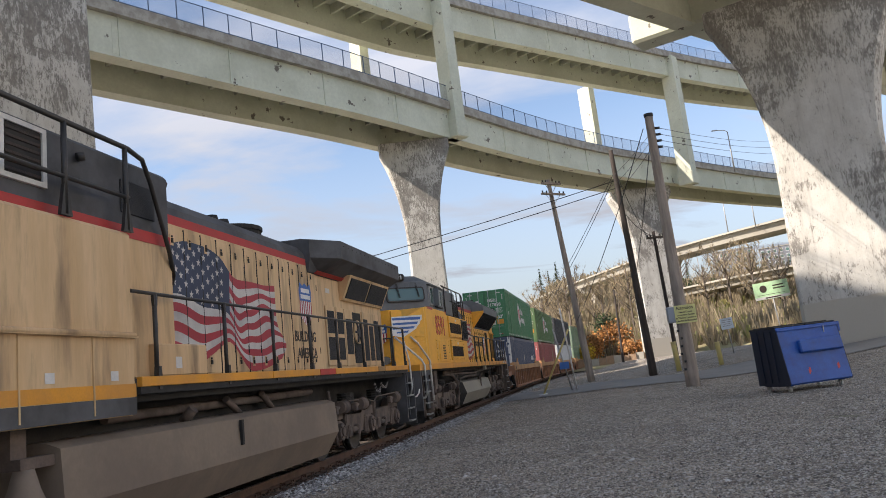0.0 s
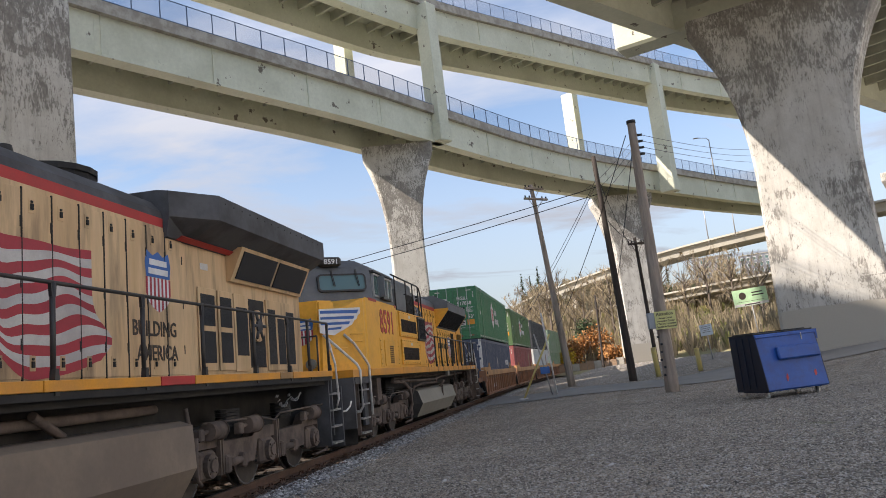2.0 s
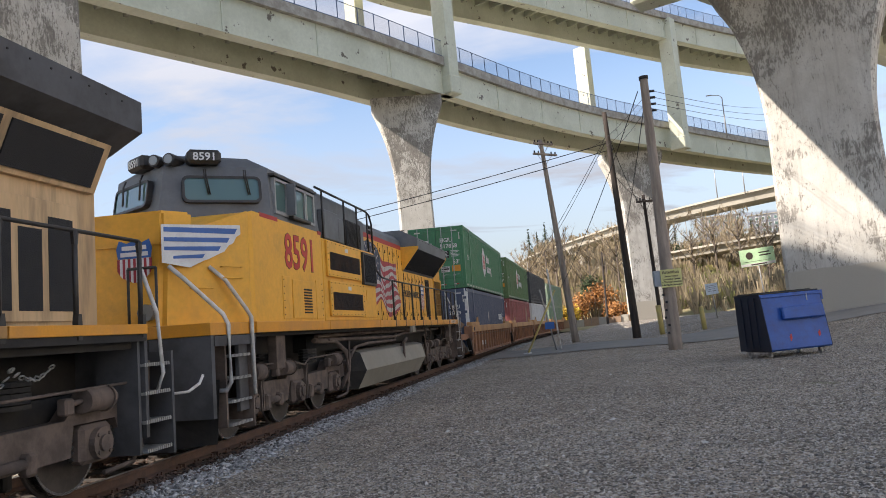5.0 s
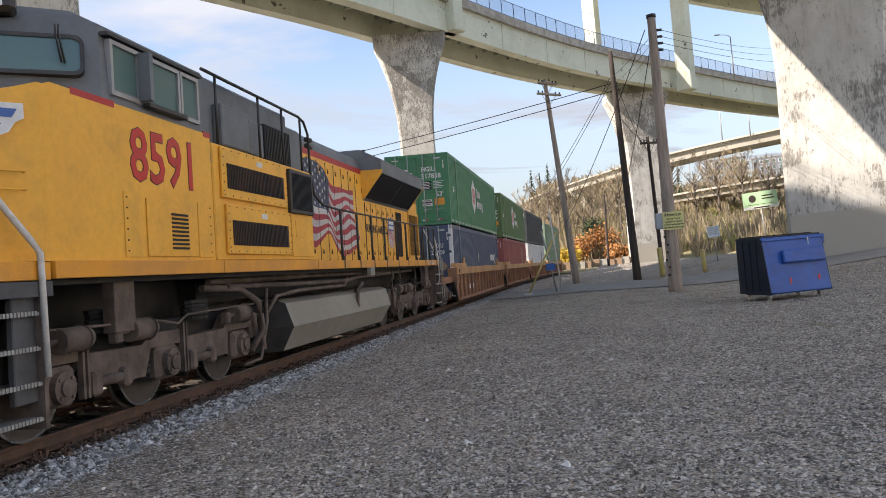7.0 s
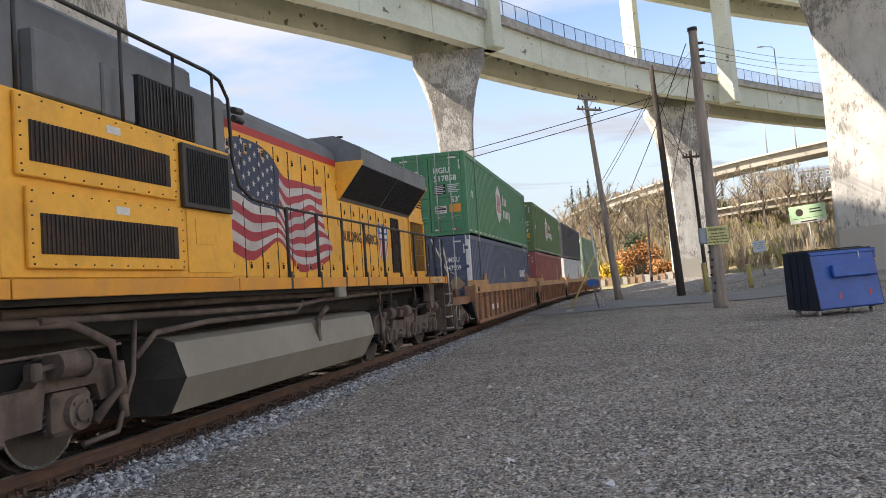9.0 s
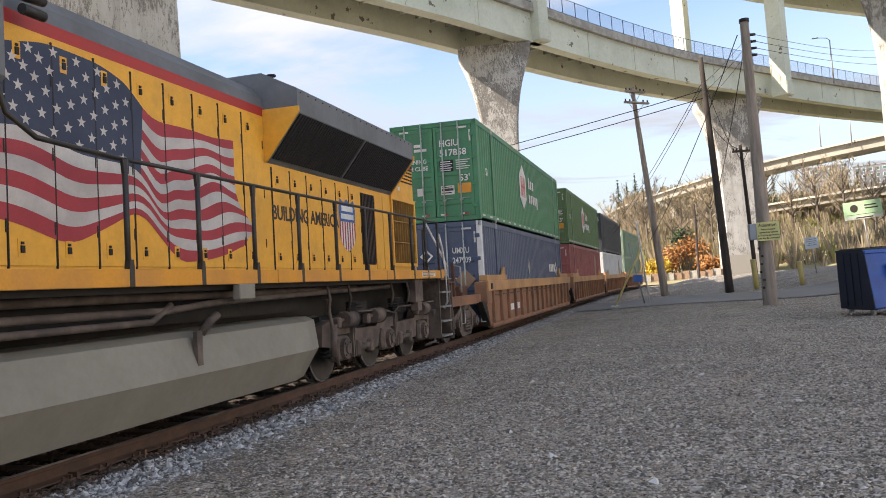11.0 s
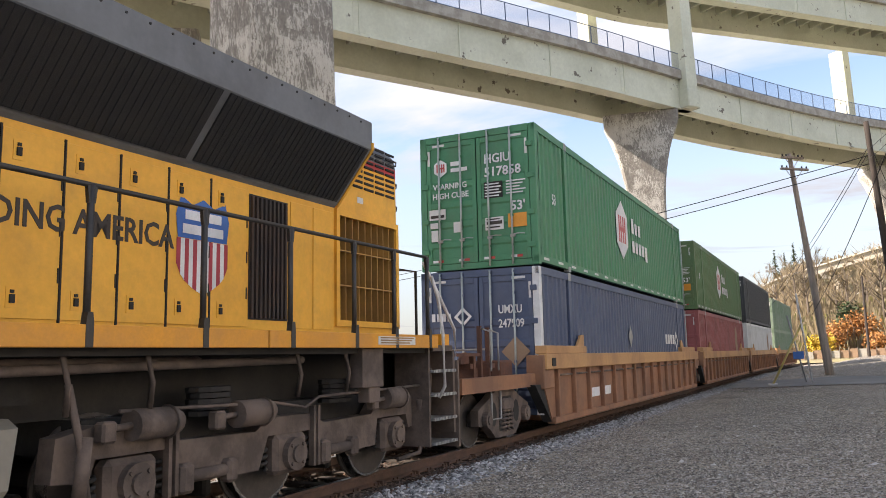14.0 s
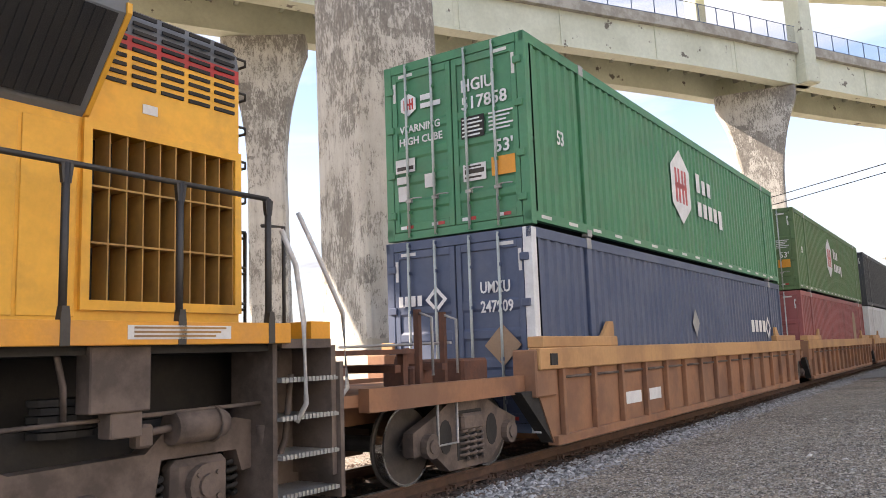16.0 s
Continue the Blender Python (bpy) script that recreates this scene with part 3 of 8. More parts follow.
def bars(parent, rows, material, name="small_print", label=""):
    """Unreadable print as thin bars: rows of x, y0, y1, z0, z1 on the yard side."""
    return part(name, boxes(*[(x, x + 0.004, a, b, c, d) for x, a, b, c, d in rows]), material, parent, label)


def wheelset(parent, y, r, gauge_n=0.78):
    """Two wheels on an axle, turning about x."""
    w = new("wheelset")
    w.parent = parent
    w.matrix_basis = pose(0, y, r)
    for sx in (1, -1):
        bm = bmesh.new()
        disc(bm, sx * (gauge_n - 0.07), sx * (gauge_n + 0.055), 0, 0, r, 32)
        disc(bm, sx * (gauge_n - 0.10), sx * (gauge_n - 0.07), 0, 0, r + 0.03, 32)
        for k in range(4):
            a = k * math.pi / 2
            disc(bm, sx * (gauge_n + 0.056), sx * (gauge_n + 0.075), 0.3 * r * math.cos(a), 0.3 * r * math.sin(a), 0.03, 8)
        disc(bm, sx * (gauge_n + 0.056), sx * (gauge_n + 0.16), 0, 0, 0.13, 14)
        wh = part("wheel", bm, WHEEL_STEEL, w)
        bm = bmesh.new()
        k = 32
        ra = [[bm.verts.new((sx * (gauge_n + 0.057), rr * math.cos(2 * math.pi * i / k), rr * math.sin(2 * math.pi * i / k))) for i in range(k)] for rr in (r + 0.002, r - 0.028)]
        rb = [bm.verts.new((sx * (gauge_n - 0.069), (r + 0.002) * math.cos(2 * math.pi * i / k), (r + 0.002) * math.sin(2 * math.pi * i / k))) for i in range(k)]
        for i in range(k):
            j = (i + 1) % k
            bm.faces.new((ra[0][i], ra[0][j], ra[1][j], ra[1][i]))
            bm.faces.new((rb[i], rb[j], ra[0][j], ra[0][i]))
        bmesh.ops.recalc_face_normals(bm, faces=bm.faces[:])
        part("tyre", bm, TREAD_STEEL, w, "bright polished wheel tread")
    bm = bmesh.new()
    disc(bm, -gauge_n, gauge_n, 0, 0, 0.1, 12)
    part("axle", bm, UNDER, w)
    SPIN.append((w, y, r))
    return w


SPIN = []


def coil(bm, x, y, z0, z1, r, turns, wire):
    pts = [(x + r * math.cos(a), y + r * math.sin(a), z0 + (z1 - z0) * k / (turns * 10)) for k, a in ((k, k * math.pi / 5) for k in range(turns * 10 + 1))]
    return tube(bm, pts, wire, 6)


def loco_truck(parent, axles, r=0.53, dusty=TRUCK):
    """A three-axle locomotive bogie under its thing."""
    a, b, c = axles
    for y in axles:
        wheelset(parent, y, r)
        # motor block, also added to keep light from showing under the frame
        part("traction_motor", boxes((-0.66, 0.66, y + 0.12, y + 0.85, 0.22, 0.9), bevel=0.08), UNDER, parent)
    for sx in (1, -1):
        x0, x1 = (1.02, 1.2) if sx > 0 else (-1.2, -1.02)
        o = [(a - 0.75, 0.62), (a - 0.72, 0.95), (a - 0.35, 1.02), (a + 0.3, 0.98), (a + 0.5, 0.82), (b - 0.55, 0.80), (b - 0.35, 0.92), (b + 0.35, 0.92), (b + 0.6, 0.80), (c - 0.5, 0.82), (c - 0.3, 1.0), (c + 0.35, 1.02), (c + 0.72, 0.95), (c + 0.75, 0.62),
             (c + 0.42, 0.58), (c + 0.36, 0.76), (c - 0.36, 0.76), (c - 0.42, 0.44), (b + 0.5, 0.42), (b + 0.36, 0.74), (b - 0.36, 0.74), (b - 0.5, 0.42), (a + 0.42, 0.44), (a + 0.36, 0.76), (a - 0.36, 0.76), (a - 0.42, 0.58)]
        part("side_frame", prism(bmesh.new(), o, x0, x1, "x"), dusty, parent, "dusty cast bogie side frame")
        for y in axles:
            bm = bmesh.new()
            xo = x1 if sx > 0 else x0
            box(bm, *sorted((xo - sx * 0.16, xo + sx * 0.03)), y - 0.27, y + 0.27, 0.33, 0.74, bevel=0.05)
            disc(bm, *sorted((xo + sx * 0.03, xo + sx * 0.1)), y, 0.53, 0.17, 16)
            disc(bm, *sorted((xo + sx * 0.1, xo + sx * 0.13)), y, 0.53, 0.09, 12)
            for k in range(4):
                disc(bm, *sorted((xo + sx * 0.1, xo + sx * 0.12)), y + 0.13 * math.cos(k * math.pi / 2 + 0.8), 0.53 + 0.13 * math.sin(k * math.pi / 2 + 0.8), 0.022, 6)
            part("axle_box", bm, dusty, parent)
            for dy in (-0.36, 0.36):
                part("spring", coil(bmesh.new(), xo - sx * 0.12, y + dy, 0.40, 0.66, 0.075, 4, 0.02), UNDER, parent)
        for y in (a + 0.15, (a + b) / 2 + 0.35, c - 0.1):
            bm = bmesh.new()
            xo = (x1 if sx > 0 else x0) + sx * 0.08
            tube(bm, [(xo, y - 0.24, 1.0), (xo, y + 0.14, 1.0)], 0.13, 14)
            tube(bm, [(xo, y + 0.14, 1.0), (xo, y + 0.2, 1.0), (xo, y + 0.26, 0.99)], 0.15, 14, r2=0.1)
            tube(bm, [(xo, y - 0.5, 0.98), (xo, y - 0.24, 1.0)], 0.03, 8)
            box(bm, xo - 0.06, xo + 0.06, y - 0.56, y - 0.42, 0.88, 1.05, bevel=0.02)
            part("brake_cylinder", bm, dusty, parent)
        for y in (a + 0.85, b + 0.85):
            bm = bmesh.new()
            xo = (x1 if sx > 0 else x0) + sx * 0.03
            tube(bm, [(xo, y - 0.3, 0.5), (xo, y + 0.3, 0.5)], 0.055, 10)
            box(bm, xo - 0.07, xo + 0.07, y - 0.38, y - 0.22, 0.36, 0.62, bevel=0.03)
            box(bm, xo - 0.07, xo + 0.07, y + 0.2, y + 0.34, 0.38, 0.6, bevel=0.03)
            part("traction_rod", bm, dusty, parent)
            bm = boxes((xo - 0.05, xo + 0.02, y - 0.5, y - 0.46, 0.36, 1.0), (xo - 0.05, xo + 0.02, y - 0.42, y - 0.38, 0.36, 1.0))
            part("brake_hanger", bm, dusty, parent)
        for y in ((a + b) / 2, (b + c) / 2):
            bm = bmesh.new()
            xo = (x1 if sx > 0 else x0) - sx * 0.16
            for k in range(5):
                prism(bm, [(xo + 0.17 * math.cos(q * math.pi / 6), y + (0.26 - 0.02 * (k % 2)) * math.sin(q * math.pi / 6)) for q in range(12)], 1.0 + k * 0.055, 1.045 + k * 0.055, "z")
            part("rubber_spring", bm, UNDER, parent)
        # damper at the outer end
        bm = bmesh.new()
        xo = (x1 if sx > 0 else x0) + sx * 0.12
        tube(bm, [(xo, c + 0.55, 0.95), (xo, c + 0.6, 0.62)], 0.06, 10)
        tube(bm, [(xo, c + 0.6, 0.62), (xo, c + 0.63, 0.38)], 0.045, 10)
        part("damper", bm, dusty, parent)
        part("damper", tube(bmesh.new(), [(xo, a - 0.55, 0.95), (xo, a - 0.6, 0.45)], 0.055, 10), dusty, parent)
        bm = bmesh.new()
        tube(bm, [(xo - sx * 0.05, a - 0.2, 1.12), (xo - sx * 0.02, b - 0.4, 1.08), (xo, b + 0.1, 1.0), (xo, b + 0.35, 1.1), (xo, c + 0.6, 1.13)], 0.017, 6)
        tube(bm, [(xo - sx * 0.03, a - 0.7, 1.35), (xo, a - 0.6, 0.9), (xo, a - 0.5, 0.4), (xo - sx * 0.1, a - 0.2, 0.3)], 0.03, 6)
        tube(bm, [(xo - sx * 0.03, c + 0.9, 1.35), (xo, c + 0.8, 0.8), (xo, c + 0.5, 0.25), (xo - sx * 0.1, c + 0.1, 0.2)], 0.03, 6)
        part("brake_pipe", bm, dusty, parent)
    part("bolster", boxes((-0.95, 0.95, a - 0.3, c + 0.3, 0.75, 1.05)), UNDER, parent)
    # gear cases, brake beams and a far plate, added to block light from behind
    for y in axles:
        part("gear_case", boxes((-0.62, -0.36, y - 0.46, y + 0.46, 0.1, 0.98), bevel=0.08), UNDER, parent)
        part("brake_beam", boxes((-0.66, 0.66, y - 0.68, y - 0.56, 0.16, 0.5), bevel=0.03), UNDER, parent)
    part("sand_pan", boxes((-0.7, -0.62, a - 0.6, c + 0.6, 0.08, 0.8)), UNDER, parent)


def handrail(parent, posts, z0, z1, n=1.5, ends=(), material=BLACKSTEEL):
    for y in posts:
        bm = bmesh.new()
        tube(bm, [(n, y, z0), (n, y, z1)], 0.028, 8)
        prism(bm, [(y - 0.034, z0 - 0.02), (y + 0.034, z0 - 0.02), (y + 0.034, z0 + 0.16), (y + 0.024, z0 + 0.24), (y - 0.024, z0 + 0.24), (y - 0.034, z0 + 0.16)], n - 0.02, n + 0.045, "x")
        prism(bm, [(y - 0.03, z1 - 0.14), (y + 0.03, z1 - 0.14), (y + 0.045, z1 - 0.01), (y - 0.045, z1 - 0.01)], n - 0.018, n + 0.018, "x")
        part("handrail_post", bm, material, parent)
    bm = tube(bmesh.new(), [*ends[:1], *[(n, y, z1) for y in posts], *ends[1:]], 0.022, 8)
    part("handrail", bm, material, parent)


def door_seams(parent, x, ys, z0, z1, material, body_mat, latch=True):
    """Hood doors: thin proud panels with hinges and latches between seams."""
    for y0, y1 in zip(ys, ys[1:]):
        d = part("hood_door", boxes((x, x + 0.012, y0 + 0.012, y1 - 0.012, z0, z1), bevel=0.004), body_mat, parent)
        # a raised black bar draws the shadowed gap between two doors
        part("seam", boxes((x, x + 0.0175, y0 - 0.008, y0 + 0.008, z0 - 0.03, z1 + 0.02)), UNDER, parent)
        if latch:
            bm = bmesh.new()
            for zz in (z0 + 0.16, z1 - 0.16):
                box(bm, x + 0.012, x + 0.018, y0 + 0.10, y0 + 0.19, zz - 0.08, zz + 0.08)
            part("latch_plate", bm, body_mat, d)
            bm = bmesh.new()
            for zz in (z0 + 0.16, z1 - 0.16):
                box(bm, x + 0.018, x + 0.034, y0 + 0.125, y0 + 0.165, zz - 0.045, zz + 0.02)
                box(bm, x + 0.018, x + 0.03, y0 + 0.13, y0 + 0.16, zz + 0.03, zz + 0.055)
            for zz in (z0 + 0.35, (z0 + z1) / 2, z1 - 0.35):
                box(bm, x + 0.012, x + 0.02, y1 - 0.03, y1 - 0.016, zz - 0.06, zz + 0.06)
            part("latch", bm, UNDER, d)


def flag_decal(parent, x, y0, y1, z0, z1, shear):
    """A waving striped flag with a starred canton, in two folds, painted on the doors."""
    L, H = y1 - y0, z1 - z0
    NU, NV = 48, 13
    ease = lambda u, ks, vs: float(np.interp(u, np.linspace(0, 1, 101), np.convolve(np.pad(np.interp(np.linspace(0, 1, 101), ks, vs), 4, "edge"), np.ones(9) / 9, "valid")))

    def at(u, v):
        top = ease(u, (0, 0.12, 0.30, 0.42, 0.48, 0.54, 0.70, 0.86, 1), (0.94, 1.0, 0.99, 0.93, 0.82, 0.78, 0.79, 0.78, 0.80))
        low = ease(u, (0, 0.12, 0.26, 0.38, 0.48, 0.57, 0.64, 0.78, 0.90, 1), (0.19, 0.17, 0.07, 0.18, 0.28, 0.12, 0.0, 0.02, 0.06, 0.12))
        bulge = v * (1 - v)
        sag = 0.16 * math.sin(9.0 * u + 0.5) * bulge - 0.34 * bulge * math.exp(-((u - 0.56) / 0.06) ** 2) + 0.10 * math.sin(22 * u + 3 * v) * bulge * smooth(0.5, 0.7, u)
        k = low + (top - low) * v + sag
        edge = 0.90 + 0.10 * math.exp(-((v - 0.2) / 0.2) ** 2)
        return (x, y0 + L * (u * (1 + (edge - 1) * u) - (0.10 + shear) * (1 - v) * (1 - u) ** 2), z0 + H * k)
    bm = bmesh.new()
    for j in range(NV):
        for i in range(NU):
            vs = [bm.verts.new(at(a / NU, b / NV)) for a, b in ((i, j), (i + 1, j), (i + 1, j + 1), (i, j + 1))]
            f = bm.faces.new(vs)
            f.material_index = 2 if (i < NU * 0.47 and j >= 6) else j % 2
    bmesh.ops.recalc_face_normals(bm, faces=bm.faces[:])
    for f in bm.faces:
        f.normal_update()
        if f.normal.x < 0:
            f.normal_flip()
    ob = part("painted_flag", bm, [FLAG_RED, FLAG_WHITE, FLAG_BLUE], parent, "waving striped flag painted across the hood doors")
    bm = bmesh.new()
    for r in range(8):
        for c in range(6 if r % 2 == 0 else 5):
            u, v = (0.04 + 0.074 * c + (0.037 if r % 2 else 0)), (6.55 + r * 0.84) / 13
            px, py, pz = at(u, v)
            vs = [bm.verts.new((x + 0.003, py + (0.062 if k % 2 == 0 else 0.025) * math.sin(k * math.pi / 5), pz + (0.062 if k % 2 == 0 else 0.025) * math.cos(k * math.pi / 5))) for k in range(10)]
            bm.faces.new(vs)
    for f in bm.faces:
        f.normal_update()
        if f.normal.x < 0:
            f.normal_flip()
    part("painted_stars", bm, FLAG_WHITE, ob)


def shield(parent, x, y, z, w, h, turn=None):
    """A plain shield emblem: blue head over red and white upright stripes."""
    o = [(-0.5, 0.30), (-0.42, 0.5), (-0.2, 0.42), (0, 0.5), (0.2, 0.42), (0.42, 0.5), (0.5, 0.30)]
    lower = [(-0.5, 0.0), (-0.5, -0.18), (-0.38, -0.36), (-0.18, -0.46), (0, -0.52), (0.18, -0.46), (0.38, -0.36), (0.5, -0.18), (0.5, 0.0)]

    def bottom(u):
        for (a, b), (c, d) in zip(lower[1:-1], lower[2:-1]):
            if a <= u <= c:
                return b + (d - b) * (u - a) / (c - a)
        return -0.18
    m = Matrix.Translation((x, y, z)) if turn is None else Matrix.Translation((x, y, z)) @ turn
    bm = bmesh.new()
    bm.faces.new([bm.verts.new((0, a * w, b * h)) for a, b in (o[::-1] + [(-0.46, 0.06), (0.46, 0.06)])][::-1])
    s = part("shield_emblem", bm, LOGO_BLUE, parent, "blue, red and white shield emblem", m=m)
    bm = bmesh.new()
    for k in range(13):
        a, b = -0.48 + 0.96 * k / 13, -0.48 + 0.96 * (k + 1) / 13
        f = bm.faces.new([bm.verts.new((0, u * w, v * h)) for u, v in ((a, 0.055), (a, bottom(a)), (b, bottom(b)), (b, 0.055))][::-1])
        f.material_index = k % 2
    for f in bm.faces:
        f.normal_update()
        if f.normal.x < 0:
            f.normal_flip()
    part("shield_face", bm, [FLAG_RED, LETTER_WHITE], s)
    part("shield_print", boxes((0.002, 0.005, -0.34 * w, 0.34 * w, 0.26 * h, 0.36 * h), (0.002, 0.005, -0.38 * w, 0.38 * w, 0.11 * h, 0.21 * h)), LETTER_WHITE, s)


def rivets(parent, x, pts, r=0.009):
    bm = bmesh.new()
    for y, z in pts:
        disc(bm, x, x + 0.01, y, z, r, 6)
    return part("bolts", bm, UNDER, parent)


def steps(parent, y0, y1, zs, n0, n1, body, rise_dir):
    """Side steps with grip edges between two cheek plates."""
    part("step_cheek", boxes((n0 - 0.3, n1 - 0.05, y0, y0 + 0.05, 0.32, 1.62)), body, parent)
    part("step_back", boxes((n0 - 0.3, n0 - 0.25, y0 + 0.05, y1 - 0.05, 0.32, 1.6)), body, parent)
    part("step_cheek", boxes((n0 - 0.3, n1 + 0.02, y1 - 0.05, y1, 0.25, 1.45)), body, parent)
    for z in zs:
        st = part("step", boxes((n0 - 0.28, n1, y0 + 0.05, y1 - 0.05, z - 0.03, z)), GALV, parent)
        bm = bmesh.new()
        k = int((y1 - y0 - 0.1) / 0.045)
        for i in range(k):
            box(bm, n1, n1 + 0.012, y0 + 0.05 + i * 0.045, y0 + 0.075 + i * 0.045, z - 0.03, z + 0.012)
        part("step_grip", bm, GALV, st)


def coupler(parent, y, d):
    bm = boxes((-0.11, 0.11, min(y, y + d * 0.6), max(y, y + d * 0.6), 0.68, 0.98), (-0.24, 0.24, *sorted((y + d * 0.5, y + d * 0.78)), 0.66, 1.02), bevel=0.03)
    part("coupler", bm, UNDER, parent)


def hood(bm, x, y0, y1, z0, z1, zt, mi_side, mi_stripe, mi_top):
    """Long hood: side to z1, stripe to z1+0.14, chamfered grey top to zt."""
    o = [(x, z0), (x, z1), (x, z1 + 0.13), (x - 0.03, zt - 0.22), (x - 0.16, zt - 0.07), (x - 0.42, zt), (-x + 0.42, zt), (-x + 0.16, zt - 0.07), (-x + 0.03, zt - 0.22), (-x, z1 + 0.13), (-x, z1), (-x, z0)]
    va = [bm.verts.new((p[0], y0, p[1])) for p in o]
    vb = [bm.verts.new((p[0], y1, p[1])) for p in o]
    idx = [mi_side, mi_stripe, mi_top, mi_top, mi_top, mi_top, mi_top, mi_top, mi_top, mi_stripe, mi_side, mi_side]
    for i in range(len(o)):
        j = (i + 1) % len(o)
        f = bm.faces.new((va[j], va[i], vb[i], vb[j]))
        f.material_index = idx[i]
    for f in (bm.faces.new(va), bm.faces.new(vb[::-1])):
        f.material_index = mi_side
    bmesh.ops.recalc_face_normals(bm, faces=bm.faces[:])
    return bm


def locomotive_yellow():
    """The second locomotive, cleaner, with a comfort cab and flared radiators."""
    R = 22.7
    v = thing("diesel_locomotive", "bright yellow and grey six-axle diesel locomotive with painted flag", "locomotive", group="locomotives of the train")
    Y = lambda s: s - R
    # frame and sill
    part("frame", boxes((-0.62, 0.62, Y(12.6), Y(33.9), 1.05, 1.6), (-1.42, 1.42, Y(14.0), Y(33.55), 1.56, 1.64), (-0.9, 0.9, Y(18), Y(28), 1.2, 1.5)), UNDER, v)
    for s0, s1 in ((14.08, 17.6), (17.62, 21.5), (21.52, 26.0), (26.02, 30.0), (30.02, 33.55)):
        for xa in (1.5, -1.56):
            part("sill", boxes((xa, xa + 0.06, Y(s0), Y(s1), 1.62, 1.79), bevel=0.006), SILL_YELLOW, v, "orange-yellow frame sill")
    part("walkway", boxes((-1.5, 1.5, Y(14.0), Y(33.55), 1.66, 1.775)), GREY_PAINT, v)
    # nose and cab
    bm = bmesh.new()
    lo = [(-0.75, 12.75), (0.75, 12.75), (1.5, 14.12), (1.5, 17.55), (-1.5, 17.55), (-1.5, 14.12)]
    va = [bm.verts.new((a, Y(b), 1.79)) for a, b in lo]
    vb = [bm.verts.new((a, Y(b + (0.12 if b < 13 else 0)), 3.02 if b < 13 else 3.52)) for a, b in lo]
    fs = [bm.faces.new((va[i], va[(i + 1) % 6], vb[(i + 1) % 6], vb[i])) for i in range(6)] + [bm.faces.new(vb), bm.faces.new(va[::-1])]
    bmesh.ops.bevel(bm, geom=[e for e in bm.edges if abs(e.verts[0].co.z - e.verts[1].co.z) > 1], offset=0.07, segments=2, affect="EDGES")
    cab = part("cab_lower_body", bm, YELLOW, v)
    bm = bmesh.new()
    lo = [(0, 13.95), (1.48, 15.08), (1.48, 17.55), (-1.48, 17.55), (-1.48, 15.08)]
    hi = [(0, 14.28), (1.38, 15.2), (1.38, 17.55), (-1.38, 17.55), (-1.38, 15.2)]
    tp = [(0, 14.5), (0.98, 15.3), (0.98, 17.55), (-0.98, 17.55), (-0.98, 15.3)]
    rings = [[bm.verts.new((a, Y(b), z)) for a, b in q] for q, z in ((lo, 3.15), (hi, 4.40), (tp, 4.62))]
    for a, b in zip(rings, rings[1:]):
        for i in range(5):
            bm.faces.new((a[i], a[(i + 1) % 5], b[(i + 1) % 5], b[i]))
    bm.faces.new(rings[-1]); bm.faces.new(rings[0][::-1])
    cabu = part("cab_upper_body", bm, GREY_PAINT, v, "grey upper cab with roof")
    for sx in (-1, 1):
        f0 = Matrix.Translation((sx * 0.79, Y(14.69), 3.99)) @ Matrix.Rotation(sx * math.atan2(0.98, 1.42), 4, "Z") @ Matrix.Rotation(radians(-9), 4, "X")

        def rounded(w, h, r):
            return [(cx + r * math.cos(a), cz + r * math.sin(a)) for cx, cz, a0 in ((w - r, h - r, 0), (r - w, h - r, 1.571), (r - w, r - h, 3.142), (w - r, r - h, 4.712)) for a in (a0, a0 + 0.524, a0 + 1.047, a0 + 1.571)]
        bm = prism(bmesh.new(), rounded(0.60, 0.195, 0.07), -0.05, -0.03)
        w = part("windshield", bm, CAB_GLASS, cabu, "windshield with reflected sky put into its green tint", m=f0)
        bm = bmesh.new()
        inner, outer = rounded(0.59, 0.185, 0.07), rounded(0.635, 0.23, 0.10)
        ri, ro = [[bm.verts.new((a, -0.065, b)) for a, b in q] for q in (inner, outer)]
        rb = [bm.verts.new((a, 0.03, b)) for a, b in outer]
        for k in range(16):
            q = (k + 1) % 16
            bm.faces.new((ri[k], ri[q], ro[q], ro[k]))
            bm.faces.new((ro[k], ro[q], rb[q], rb[k]))
        bmesh.ops.recalc_face_normals(bm, faces=bm.faces[:])
        part("window_frame", bm, BLACKSTEEL, w)
        for xw in (-0.28, 0.36):
            for o_ in (0.0, 0.03):
                part("wiper", tube(bmesh.new(), [(xw + o_, -0.06, 0.34), (xw + o_, -0.09, 0.24), (xw + 0.05 + o_, -0.085, -0.1)], 0.011, 5), BLACKSTEEL, w)
        g0 = Matrix.Translation((sx * 0.54, Y(14.58), 4.53)) @ Matrix.Rotation(sx * math.atan2(0.98, 1.42), 4, "Z")
        nb = part("number_board", boxes((-0.27, 0.27, -0.16, 0.16, -0.11, 0.12), bevel=0.05), BLACKSTEEL, cabu, m=g0)
        lettering("8591", 0.18, 0, -0.163, -0.06, LETTER_WHITE, nb, FRONT, align="CENTER", squeeze=1.05)
    for s0, s1 in ((15.33, 15.83), (15.95, 16.75), (16.87, 17.25)):
        w = part("side_window", boxes((1.40, 1.435, Y(s0), Y(s1), 3.68, 4.2)), CAB_GLASS, cabu)
